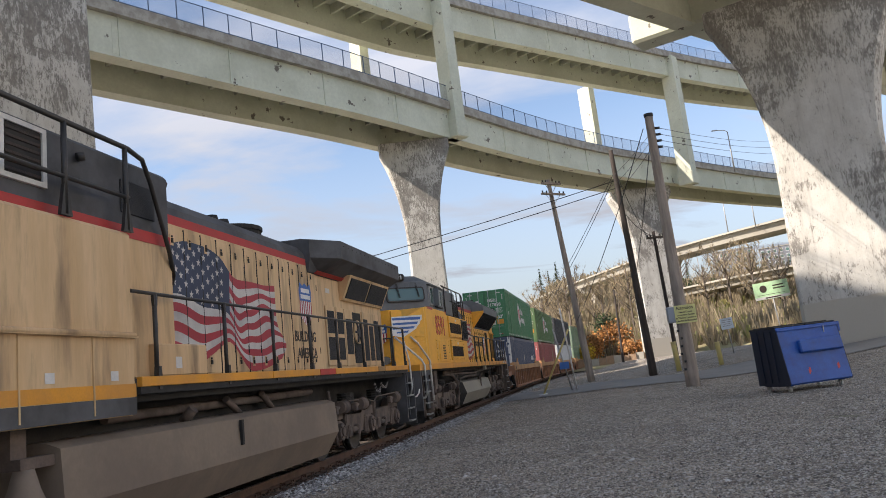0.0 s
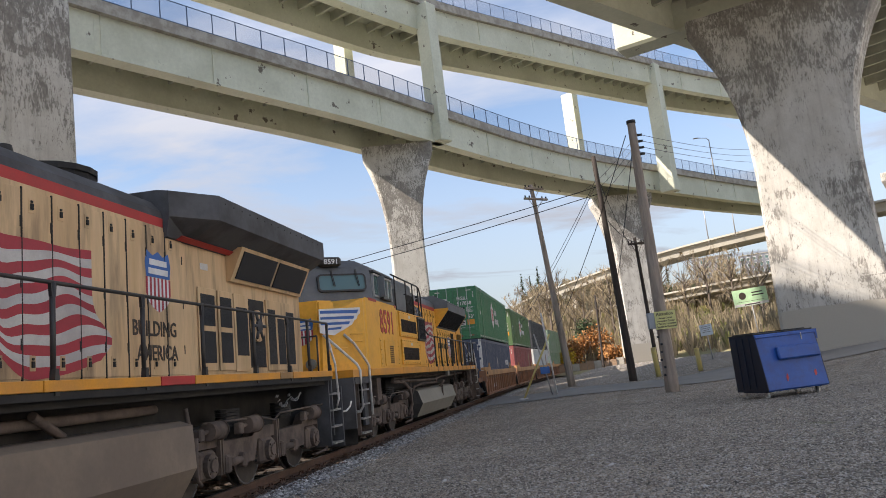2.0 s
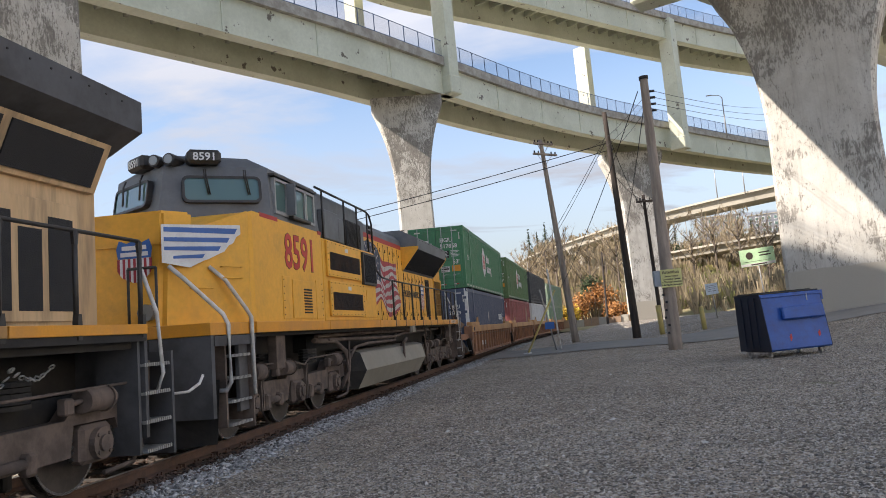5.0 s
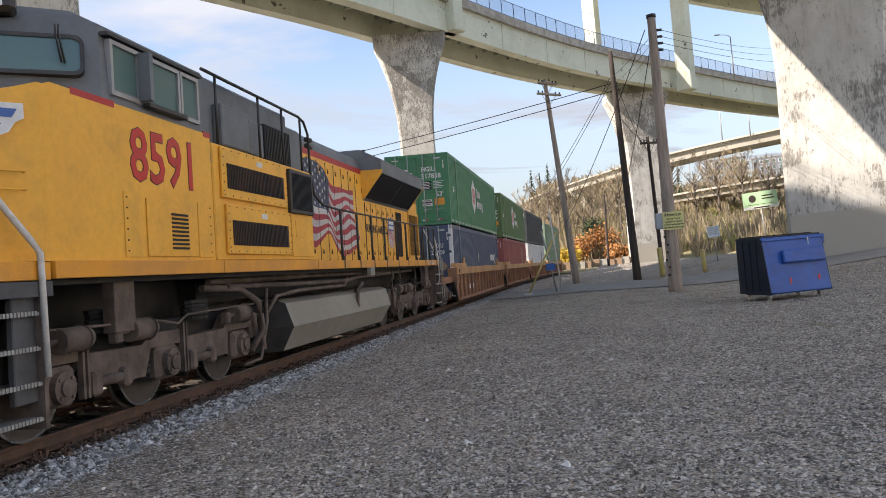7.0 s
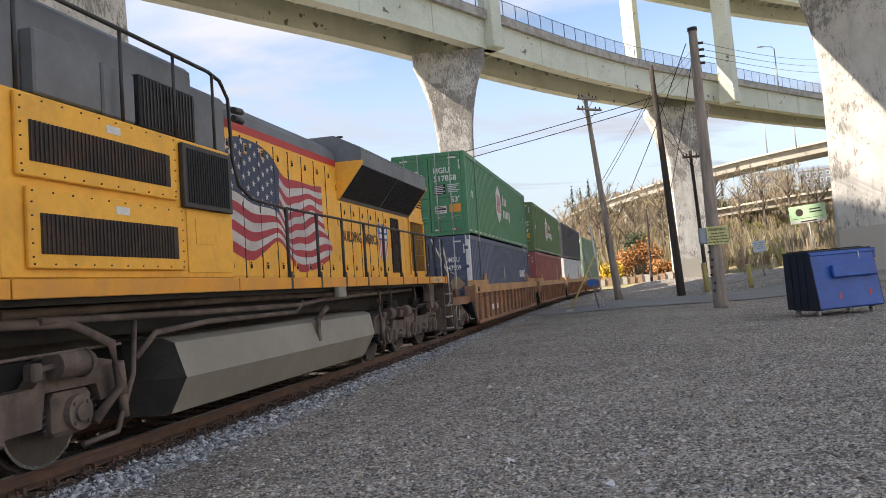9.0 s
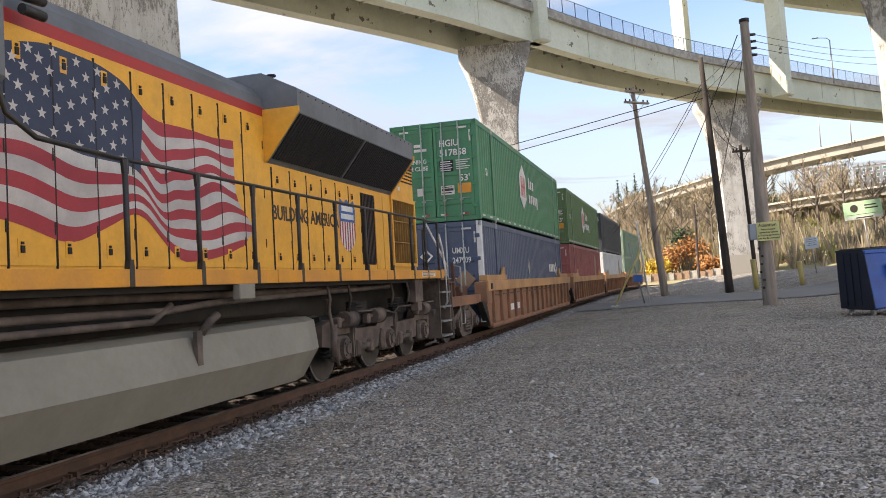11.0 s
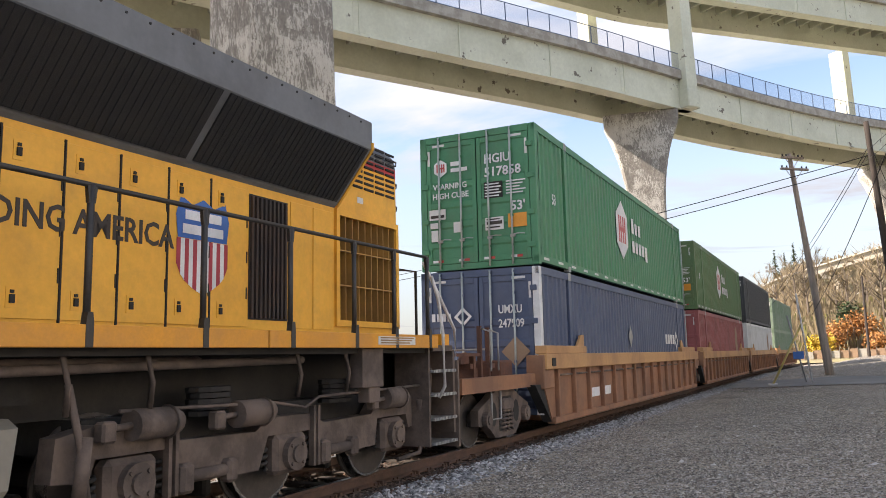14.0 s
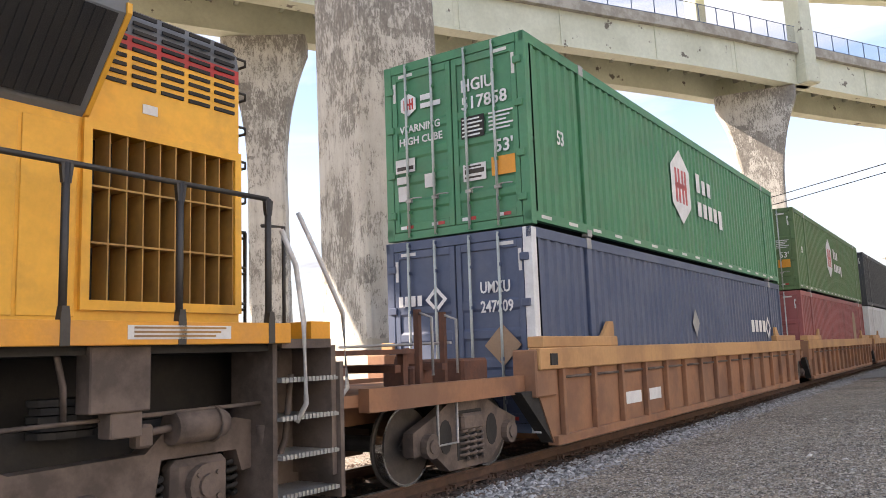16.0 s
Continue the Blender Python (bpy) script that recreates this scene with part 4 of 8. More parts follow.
        part("window_frame", boxes((1.40, 1.47, Y(s0) - 0.05, Y(s0), 3.63, 4.25), (1.40, 1.47, Y(s1), Y(s1) + 0.05, 3.63, 4.25), (1.40, 1.47, Y(s0), Y(s1), 3.63, 3.68), (1.40, 1.47, Y(s0), Y(s1), 4.2, 4.25)), GALV, w)
    part("armrest", boxes((1.46, 1.56, Y(15.9), Y(16.8), 3.60, 3.66), bevel=0.01), BLACKSTEEL, cabu)
    part("wind_deflector", boxes((1.47, 1.62, Y(15.82), Y(15.9), 3.66, 4.22)), GREY_PAINT, cabu)
    part("drip_rail", boxes((1.33, 1.5, Y(15.2), Y(17.35), 4.27, 4.31)), BLACKSTEEL, cabu)
    for s0, s1 in ((14.5, 15.25), (17.3, 17.5)):
        part("cab_red_band", boxes((1.485, 1.504, Y(s0), Y(s1), 3.47, 3.54)), RED_PAINT, cab)
    for x in (-0.13, 0.13):
        bm = bmesh.new()
        prism(bm, [(x + 0.1 * math.cos(k * 0.524), 4.49 + 0.1 * math.sin(k * 0.524)) for k in range(12)], Y(14.2), Y(14.6))
        hl = part("headlight", bm, BLACKSTEEL, cabu)
        bm = bmesh.new()
        prism(bm, [(x + 0.075 * math.cos(k * 0.524), 4.49 + 0.075 * math.sin(k * 0.524)) for k in range(12)], Y(14.185), Y(14.2))
        part("lens", bm, LAMP_GLASS, hl)
    part("air_conditioner", boxes((-0.5, 0.5, Y(15.6), Y(16.7), 4.60, 4.72), bevel=0.05), GREY_PAINT, cabu)
    lettering("8591", 0.86, 1.504, Y(15.50), 2.72, LETTER_RED, cab, squeeze=0.92, label="large red road number", bold=0.012)
    lettering("8591", 0.86, 1.501, Y(15.50), 2.72, LETTER_DARK, cab, squeeze=0.92, bold=0.024)
    # winged emblem on the nose's near facet
    bm = prism(bmesh.new(), [(-0.74, Y(12.84)), (0.74, Y(12.84)), (1.0, Y(13.27)), (-1.0, Y(13.27))], 2.9, 3.42, "z")
    bmesh.ops.bevel(bm, geom=bm.edges[:], offset=0.04, segments=2, affect="EDGES")
    part("nose_top", bm, YELLOW, cab, "raised yellow nose top")
    fac = Matrix.Translation((1.125, Y(13.435), 2.9)) @ Matrix.Rotation(math.atan2(1.37, 0.75), 4, "Z")
    feathers = ((0.24, 0.085, 0.50), (0.10, 0.075, 0.36), (-0.03, 0.07, 0.20), (-0.15, 0.06, -0.08))
    wing = [(-0.78, 0.30)] + [(feathers[0][2] + 0.06, 0.36)] + [q for z, h_, b in feathers for q in ((b + 0.06, z - 0.02), (b - 0.02, z - h_ * 0.75))] + [(-0.34, -0.30), (-0.78, -0.24)]
    bm = bmesh.new()
    bm.faces.new([bm.verts.new(fac @ Vector((a, -0.042, b))) for a, b in wing][::-1])
    bmesh.ops.recalc_face_normals(bm, faces=bm.faces[:])
    we = part("wing_emblem", bm, LETTER_WHITE, cab, "blue and white winged emblem")
    for z, h_, b in feathers:
        a0 = -0.74 if z > -0.1 else -0.6
        bm = bmesh.new()
        prism(bm, [(a0, z - h_ / 2), (b - 0.05, z - h_ / 2 + 0.02), (b, z + h_ / 2 + 0.02), (a0, z + h_ / 2 - 0.02)], -0.047, -0.043)
        bm.transform(fac)
        part("feather", bm, LOGO_BLUE, we)
    shield(cab, 0.35, Y(12.77), 2.72, 0.55, 0.6, pose(0, 0, 0, 0, 0, -90))
    bm = bmesh.new()
    for a, z in ((0.18, 2.45), (0.18, 2.62), (-0.35, 2.3)):
        tube(bm, [fac @ Vector((a, -0.04, z - 2.9)), fac @ Vector((a, -0.09, z - 2.9)), fac @ Vector((a + 0.35, -0.09, z - 2.9)), fac @ Vector((a + 0.35, -0.04, z - 2.9))], 0.012, 6)
    part("grab_iron", bm, YELLOW, cab)
    for x in (-0.55, 0.55):
        bm = bmesh.new()
        prism(bm, [(x + 0.12 * math.cos(k * 0.524), 1.98 + 0.12 * math.sin(k * 0.524)) for k in range(12)], Y(12.66), Y(12.78))
        part("ditch_light", bm, LAMP_GLASS, v)
    # door under the number
    d = part("louvred_door", boxes((1.5, 1.52, Y(15.78), Y(16.98), 1.84, 2.52), bevel=0.006), YELLOW, cab, "louvred access door")
    bm = bmesh.new()
    for k in range(9):
        box(bm, 1.521, 1.532, Y(16.32), Y(16.72), 1.93 + k * 0.052, 1.957 + k * 0.052)
    part("louvre", bm, UNDER, d)
    for s0, s1 in ((15.33, 15.74), (17.02, 17.4)):
        part("panel", boxes((1.5, 1.512, Y(s0), Y(s1), 1.83, 2.56), bevel=0.004), YELLOW, cab)
    rivets(cab, 1.512, [(Y(15.38), 1.9 + k * 0.12) for k in range(6)] + [(Y(17.35), 1.9 + k * 0.12) for k in range(6)], 0.01)
    # equipment body behind the cab
    eb = part("equipment_body", boxes((-1.48, 1.48, Y(17.58), Y(21.55), 1.79, 3.44), bevel=0.02), YELLOW, v)
    for s0, s1, z0, z1 in ((17.76, 20.2, 2.68, 3.41), (17.86, 20.3, 1.88, 2.6)):
        hb = part("intake_hatch", boxes((1.48, 1.53, Y(s0), Y(s1), z0, z1), bevel=0.012), YELLOW, eb, "bolted yellow air intake hatch")
        za = z0 + 0.14 if z0 > 2.5 else z0 + 0.13
        part("intake_screen", boxes((1.531, 1.535, Y(s0) + 0.14, Y(s1) - 0.14, za, za + 0.36)), SCREEN_RUST, hb)
        bm = bmesh.new()
        k = int((s1 - s0 - 0.3) / 0.055)
        for i in range(k):
            box(bm, 1.535, 1.55, Y(s0) + 0.15 + i * 0.055, Y(s0) + 0.165 + i * 0.055, za, za + 0.36)
        part("bar_screen", bm, SCREEN_RUST, hb)
        rivets(hb, 1.53, [(Y(s0) + 0.05 + i * (s1 - s0 - 0.1) / 9, zz) for i in range(10) for zz in (z0 + 0.04, z1 - 0.04)] + [(yy, z0 + 0.1 + i * 0.12) for i in range(5) for yy in (Y(s0) + 0.04, Y(s1) - 0.04)])
        part("data_sticker", boxes((1.531, 1.535, Y(s0) + 1.2, Y(s0) + 1.42, z1 - 0.16, z1 - 0.08)), STICKER, hb)
    g = part("side_grille", boxes((1.48, 1.55, Y(20.32), Y(21.45), 2.62, 3.38), bevel=0.01), BLACKSTEEL, eb, "black barred side grille")
    bm = bmesh.new()
    for i in range(18):
        box(bm, 1.551, 1.565, Y(20.4) + i * 0.055, Y(20.42) + i * 0.055, 2.68, 3.32)
    part("bar_screen", bm, SCREEN, g)
    part("panel", boxes((1.48, 1.495, Y(20.42), Y(21.45), 1.86, 2.58), bevel=0.005), YELLOW, eb)
    part("panel", boxes((1.495, 1.505, Y(20.6), Y(21.0), 2.2, 2.5), bevel=0.003), YELLOW, eb)
    ub = part("upper_equipment_box", boxes((-1.2, 1.2, Y(17.56), Y(21.2), 3.44, 4.5), bevel=0.06), GREY_PAINT, v, "grey upper equipment housing")
    part("cover_box", boxes((1.2, 1.36, Y(18.2), Y(19.15), 3.5, 4.12), bevel=0.02), GREY_PAINT, ub)
    part("cover_box", boxes((1.2, 1.34, Y(19.2), Y(19.75), 3.5, 4.05), bevel=0.02), GREY_PAINT, ub)
    part("vent_screen", boxes((1.2, 1.33, Y(19.85), Y(21.0), 3.5, 4.1), bevel=0.015), SCREEN, ub)
    bm = bmesh.new()
    for i in range(16):
        box(bm, 1.331, 1.345, Y(19.9) + i * 0.068, Y(19.92) + i * 0.068, 3.53, 4.07)
    part("bar_screen", bm, BLACKSTEEL, ub)
    part("taper_box", boxes((-1.05, 1.05, Y(21.2), Y(22.3), 3.44, 4.38), bevel=0.05), [GREY_PAINT], v)
    bm = bmesh.new()
    tube(bm, [(1.15, Y(22.35), 4.22), (1.15, Y(22.6), 4.24)], 0.05, 10)
    tube(bm, [(1.15, Y(22.35), 4.1), (1.15, Y(22.6), 4.1)], 0.05, 10)
    part("horn", bm, BLACKSTEEL, v)
    bm = tube(bmesh.new(), [(1.42, Y(17.5), 4.45), (1.42, Y(19), 4.45), (1.42, Y(21.2), 4.45), (1.42, Y(21.5), 4.4), (1.42, Y(21.7), 4.2), (1.42, Y(21.75), 3.4), (1.44, Y(21.85), 3.05), (1.5, Y(22.1), 2.88), (1.5, Y(23.16), 2.84)], 0.025, 8)
    for s in (17.9, 19.4, 20.4, 21.3):
        tube(bm, [(1.42, Y(s), 3.45), (1.42, Y(s), 4.45)], 0.022, 6)
    part("cab_handrail", bm, BLACKSTEEL, v)
    # long hood
    hd = part("long_hood", hood(bmesh.new(), 0.95, Y(21.55), Y(31.98), 1.79, 4.02, 4.52, 0, 1, 2), [YELLOW, RED_PAINT, GREY_PAINT], v, "yellow long hood with red stripe and grey roof")
    part("rear_hood_top", hood(bmesh.new(), 0.95, Y(31.98), Y(33.5), 3.36, 4.02, 4.52, 0, 1, 2), [YELLOW, RED_PAINT, GREY_PAINT], v)
    part("rear_hood_base", boxes((-0.95, 0.95, Y(31.98), Y(33.5), 1.79, 1.9)), YELLOW, v)
    part("rear_hood_wall", boxes((-0.95, -0.9, Y(31.98), Y(33.5), 1.9, 3.36)), YELLOW, v)
    part("rear_hood_end", boxes((-0.9, 0.95, Y(33.45), Y(33.5), 1.9, 3.36)), YELLOW, v)
    door_seams(hd, 0.95, [Y(21.75 + 0.565 * k) for k in range(10)], 1.85, 3.95, UNDER, YELLOW)
    door_seams(hd, 0.95, [Y(27.05 + 0.555 * k) for k in range(7)], 1.85, 3.3, UNDER, YELLOW)
    flag_decal(hd, 0.966, Y(22.3), Y(26.45), 1.9, 3.95, 0.04)
    lettering("BUILDING AMERICA", 0.30, 0.965, Y(27.02), 2.56, LETTER_DARK, hd, squeeze=0.86, label="dark lettering on the hood doors")
    shield(hd, 0.968, Y(29.72), 2.62, 0.72, 0.92)
    part("shutter", boxes((0.951, 0.957, Y(30.4), Y(31.05), 1.93, 3.27)), UNDER, hd)
    bm = bmesh.new()
    for k in range(9):
        box(bm, 0.957, 0.985, Y(30.42) + k * 0.07, Y(30.45) + k * 0.07, 1.95, 3.25)
    part("shutter_slats", bm, SCREEN_RUST, hd, "dark upright shutter slats")
    for s0, s1 in ((31.1, 31.5), (31.53, 31.95)):
        part("panel", boxes((0.95, 0.962, Y(s0), Y(s1), 1.85, 3.3), bevel=0.004), YELLOW, hd)
    # rear cooling opening
    gr = part("cooling_opening", boxes((0.42, 0.46, Y(31.98), Y(33.45), 1.9, 3.36)), UNDER, hd, "deep slatted cooling opening")
    for k in range(10):
        y = Y(32.06) + k * 1.36 / 9
        part("vane", boxes((0.76, 0.965, y - 0.006, y + 0.006, 1.975, 3.285)), VANE_SHADED, gr, "upright vane, yellow darkened for shade")
    for k in range(1, 3):
        z = 1.975 + k * 1.31 / 3
        part("shelf", boxes((0.74, 0.97, Y(32.05), Y(33.43), z - 0.008, z + 0.008)), VANE_SHADED, gr)
    part("opening_frame", boxes((0.95, 0.99, Y(31.98), Y(32.05), 1.9, 3.36), (0.95, 0.99, Y(33.43), Y(33.5), 1.9, 3.36), (0.95, 0.99, Y(32.05), Y(33.43), 3.285, 3.36), (0.95, 0.99, Y(32.05), Y(33.43), 1.9, 1.975)), YELLOW, gr)
    bm = bmesh.new()
    for col in range(5):
        for k in range(9):
            y, z = Y(32.12) + col * 0.275, 3.72 + k * 0.075
            box(bm, 0.951, 0.968, y, y + 0.22, z, z + 0.03)
    part("louvres", bm, UNDER, hd)
    part("data_sticker", boxes((0.951, 0.955, Y(32.5), Y(32.64), 3.52, 3.6)), STICKER, hd)
    for k in range(8):
        z = 1.95 + k * 0.33
        part("ladder_rung", tube(bmesh.new(), [(0.88, Y(33.5), z + 0.05), (0.88, Y(33.64), z + 0.05), (0.88, Y(33.64), z), (0.5, Y(33.64), z), (0.5, Y(33.5), z)], 0.014, 5), BLACKSTEEL, hd)
    # radiator flare
    o = [(0.94, 3.36), (0.99, 3.40), (1.5, 4.04), (1.5, 4.38), (0.95, 4.66), (-0.95, 4.66), (-1.5, 4.38), (-1.5, 4.04), (-0.99, 3.40), (-0.94, 3.36)]
    fl = part("radiator_flare", prism(bmesh.new(), o, Y(26.9), Y(32.0)), [GREY_PAINT], v, "grey flared radiator housing")
    for s0, s1 in ((26.98, 29.4), (29.5, 31.92)):
        bm = bmesh.new()
        rot = Matrix.Translation((1.002, 0, 3.42)) @ Matrix.Rotation(math.atan2(0.51, 0.64), 4, "Y")
        box(bm, 0.0, 0.02, Y(s0), Y(s1), 0.02, 0.78, rot=rot)
        sc_ = part("radiator_screen", bm, SCREEN, fl, "black radiator screen leaning outward")
        bm = bmesh.new()
        k = int((s1 - s0) / 0.08)
        for i in range(k):
            box(bm, 0.02, 0.03, Y(s0) + i * 0.08, Y(s0) + 0.012 + i * 0.08, 0.02, 0.78, rot=rot)
        part("bar_screen", bm, SCREEN, sc_)
    for s in (26.9, 32.0):
        part("flare_end", prism(bmesh.new(), [(0.94, 3.36), (0.99, 3.38), (1.52, 4.04), (1.52, 4.12), (0.94, 4.12)], Y(s) - 0.02, Y(s) + 0.02), YELLOW, fl)
    rivets(fl, 1.5, [(Y(27.0) + k * 0.25, 4.33) for k in range(20)], 0.012)
    part("eyebolt", tube(bmesh.new(), [(1.0 + 0.06 * math.cos(a), Y(27.1) + 0.06 * math.sin(a), 4.66) for a in (0, 0.8, 1.6, 2.4, 3.2, 4, 4.8, 5.6, 6.28)], 0.015, 6), BLACKSTEEL, fl)
    for s in (28.3, 29.9, 31.2):
        bm = bmesh.new()
        prism(bm, [(0.6 * math.cos(k * 0.4488), Y(s) + 0.6 * math.sin(k * 0.4488)) for k in range(14)], 4.66, 4.74, "z")
        part("fan_hood", bm, GREY_DIRTY, fl)
    handrail(v, [Y(s) for s in (23.16, 24.34, 25.52, 26.73, 27.97, 29.16, 30.38, 31.55, 32.45, 33.33)], 1.64, 2.84, 1.52)
    # notices on the sill
    part("sill_plate", boxes((1.561, 1.565, Y(32.0), Y(32.9), 1.66, 1.76)), STICKER, v)
    bars(v, [(1.566, Y(32.05), Y(32.85), 1.735, 1.75), (1.566, Y(32.05), Y(32.8), 1.705, 1.72), (1.566, Y(32.05), Y(32.75), 1.675, 1.69)], SILL_DULL)
    part("jacking_bracket", boxes((1.3, 1.48, Y(31.78), Y(32.25), 1.16, 1.62), (1.3, 1.46, Y(31.95), Y(32.2), 0.98, 1.16), bevel=0.01), TRUCK, v)
    part("jacking_bracket", boxes((1.2, 1.36, Y(15.3), Y(15.7), 1.0, 1.62), bevel=0.01), TRUCK, v)
    part("junction_box", boxes((1.5, 1.6, Y(25.0), Y(25.35), 1.44, 1.62), bevel=0.01), TANK_B, v)
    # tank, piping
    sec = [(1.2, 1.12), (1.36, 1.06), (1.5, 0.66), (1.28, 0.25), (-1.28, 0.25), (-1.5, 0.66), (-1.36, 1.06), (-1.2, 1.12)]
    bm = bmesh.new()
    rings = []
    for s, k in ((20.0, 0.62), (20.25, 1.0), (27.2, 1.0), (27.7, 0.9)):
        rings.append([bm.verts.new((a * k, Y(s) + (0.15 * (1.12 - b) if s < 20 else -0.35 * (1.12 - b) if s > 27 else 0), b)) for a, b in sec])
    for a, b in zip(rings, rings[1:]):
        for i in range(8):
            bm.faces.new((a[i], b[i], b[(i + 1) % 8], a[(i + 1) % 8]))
    # front facets turn from the light: their shade is put in as black
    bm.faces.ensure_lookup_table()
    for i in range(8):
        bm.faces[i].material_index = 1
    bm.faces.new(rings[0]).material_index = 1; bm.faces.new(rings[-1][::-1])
    bmesh.ops.recalc_face_normals(bm, faces=bm.faces[:])
    tk_ = part("fuel_tank", bm, [TANK_B, UNDER], v, "grey-green faceted fuel tank, front facets blackened for shade")
    bm = tube(bmesh.new(), [(1.3, Y(24.6), 1.05), (1.42, Y(24.6), 1.2), (1.44, Y(24.75), 1.28)], 0.05, 8)
    part("fuel_filler", bm, TRUCK, tk_)
    part("fuel_gauge", boxes((1.42, 1.47, Y(24.3), Y(24.4), 0.72, 1.12)), TRUCK, tk_)
    bm = bmesh.new()
    tube(bm, [(1.3, Y(18.2), 1.42), (1.3, Y(21), 1.38), (1.3, Y(24), 1.36), (1.3, Y(25), 1.42), (1.25, Y(27), 1.45), (1.2, Y(31), 1.5)], 0.04, 8)
    tube(bm, [(1.3, Y(19.6), 0.95), (1.35, Y(19.9), 1.2), (1.35, Y(21), 1.26), (1.35, Y(23.7), 1.26), (1.3, Y(24.1), 1.42)], 0.035, 8)
    tube(bm, [(1.15, Y(17.9), 1.5), (1.15, Y(22), 1.52), (1.15, Y(29.5), 1.5)], 0.05, 8)
    tube(bm, [(1.2, Y(17.6), 1.42), (1.3, Y(18.6), 1.38), (1.38, Y(19.1), 1.15), (1.38, Y(19.2), 0.7), (1.3, Y(18.9), 0.4)], 0.05, 8)
    for s in (27.9, 28.7, 30.7, 31.6):
        tube(bm, [(1.35, Y(s), 1.62), (1.38, Y(s) + 0.05, 1.35), (1.3, Y(s) + 0.1, 1.12)], 0.025, 6)
    part("piping", bm, TRUCK, v, "dusty pipes and hoses under the walkway")
    loco_truck(v, (Y(14.5), Y(16.6), Y(18.72)))
    loco_truck(v, (Y(28.72), Y(30.8), Y(32.9)))
    # rear end: steps, end platform, plate
    steps(v, Y(33.42), Y(34.22), (0.36, 0.68, 1.0, 1.32), 1.25, 1.52, TRUCK, 1)
    part("end_plate", boxes((-1.5, 1.5, Y(34.1), Y(34.16), 0.45, 1.6), (-1.5, 1.5, Y(33.5), Y(34.1), 1.58, 1.66)), TRUCK, v)
    part("end_sill", boxes((1.0, 1.4, Y(33.95), Y(34.2), 1.66, 1.82)), SILL_YELLOW, v)
    bm = tube(bmesh.new(), [(1.5, Y(33.5), 2.6), (1.52, Y(33.65), 2.3), (1.56, Y(33.7), 1.8), (1.56, Y(33.72), 1.1), (1.5, Y(33.66), 0.95)], 0.024, 8)
    part("grab_rail", bm, WHITE_PAINT, v, "white steel grab rail")
    bm = tube(bmesh.new(), [(1.0, Y(34.2), 2.9), (1.2, Y(34.3), 2.4), (1.4, Y(34.38), 1.9), (1.42, Y(34.4), 1.2), (1.36, Y(34.34), 1.08), (1.3, Y(34.22), 1.1)], 0.024, 8)
    part("grab_rail", bm, WHITE_PAINT, v, "white steel grab rail")
    bm = bmesh.new()
    for x in (0.95, 0.4):
        tube(bm, [(x, Y(34.05), 1.64), (x, Y(34.05), 2.75), (x - 0.3, Y(34.05), 2.8)], 0.022, 6)
    part("end_handrail", bm, BLACKSTEEL, v)
    coupler(v, Y(34.1), 0.9)
    # front end: steps, plow, coupler
    part("step_panel", boxes((1.40, 1.47, Y(13.58), Y(13.9), 0.5, 1.6), bevel=0.01), GREY_DIRTY, v)
    steps(v, Y(13.12), Y(13.92), (0.36, 0.68, 1.0, 1.32), 1.25, 1.52, TRUCK, 1)
    part("front_plate", boxes((-1.52, 1.52, Y(12.62), Y(12.72), 0.5, 1.66), (-1.54, 1.54, Y(12.7), Y(14.05), 1.46, 1.6)), GREY_DIRTY, v)
    part("front_sill", boxes((-1.53, 1.53, Y(12.6), Y(14.05), 1.61, 1.78), bevel=0.006), SILL_YELLOW, v)
    bm = bmesh.new()
    vs = [bm.verts.new(p) for p in ((-1.45, Y(12.98), 1.0), (1.45, Y(12.98), 1.0), (1.48, Y(12.78), 0.15), (0, Y(12.1), 0.12), (-1.48, Y(12.78), 0.15), (0, Y(12.45), 1.0))]
    for q in ((0, 4, 3, 5), (5, 3, 2, 1)):
        bm.faces.new([vs[i] for i in q])
    bmesh.ops.solidify(bm, geom=bm.faces[:], thickness=0.05)
    part("plow", bm, UNDER, v, "dark curved snow plow blade")
    coupler(v, Y(12.6), -0.9)
    for pts in (((1.14, 13.42, 2.62), (1.3, 13.6, 2.42), (1.52, 13.8, 1.98), (1.56, 13.87, 1.86), (1.56, 13.9, 0.72)), ((0.82, 12.84, 2.62), (1.0, 12.95, 2.42), (1.5, 13.06, 1.9), (1.56, 13.09, 1.75), (1.56, 13.1, 0.95), (1.5, 13.08, 0.84), (1.36, 13.08, 0.84))):
        part("grab_rail", tube(bmesh.new(), [(a, Y(b), c) for a, b, c in pts], 0.032, 8), WHITE_PAINT, v, "chipped white steel grab rail")
    bm = bmesh.new()
    for x in (0.72, 0.3):
        tube(bm, [(x, Y(12.68), 1.7), (x, Y(12.68), 2.6)], 0.022, 6)
    tube(bm, [(0.72, Y(12.68), 2.6), (0.3, Y(12.68), 2.6)], 0.022, 6)
    part("end_handrail", bm, BLACKSTEEL, v)
    bm = tube(bmesh.new(), [(1.5, Y(12.4), 1.1), (1.5, Y(12.3), 1.0), (1.5, Y(12.0), 0.92), (1.2, Y(11.9), 0.9)], 0.02, 6)
    part("uncoupling_rod", bm, WHITE_PAINT, v)
    return v, R


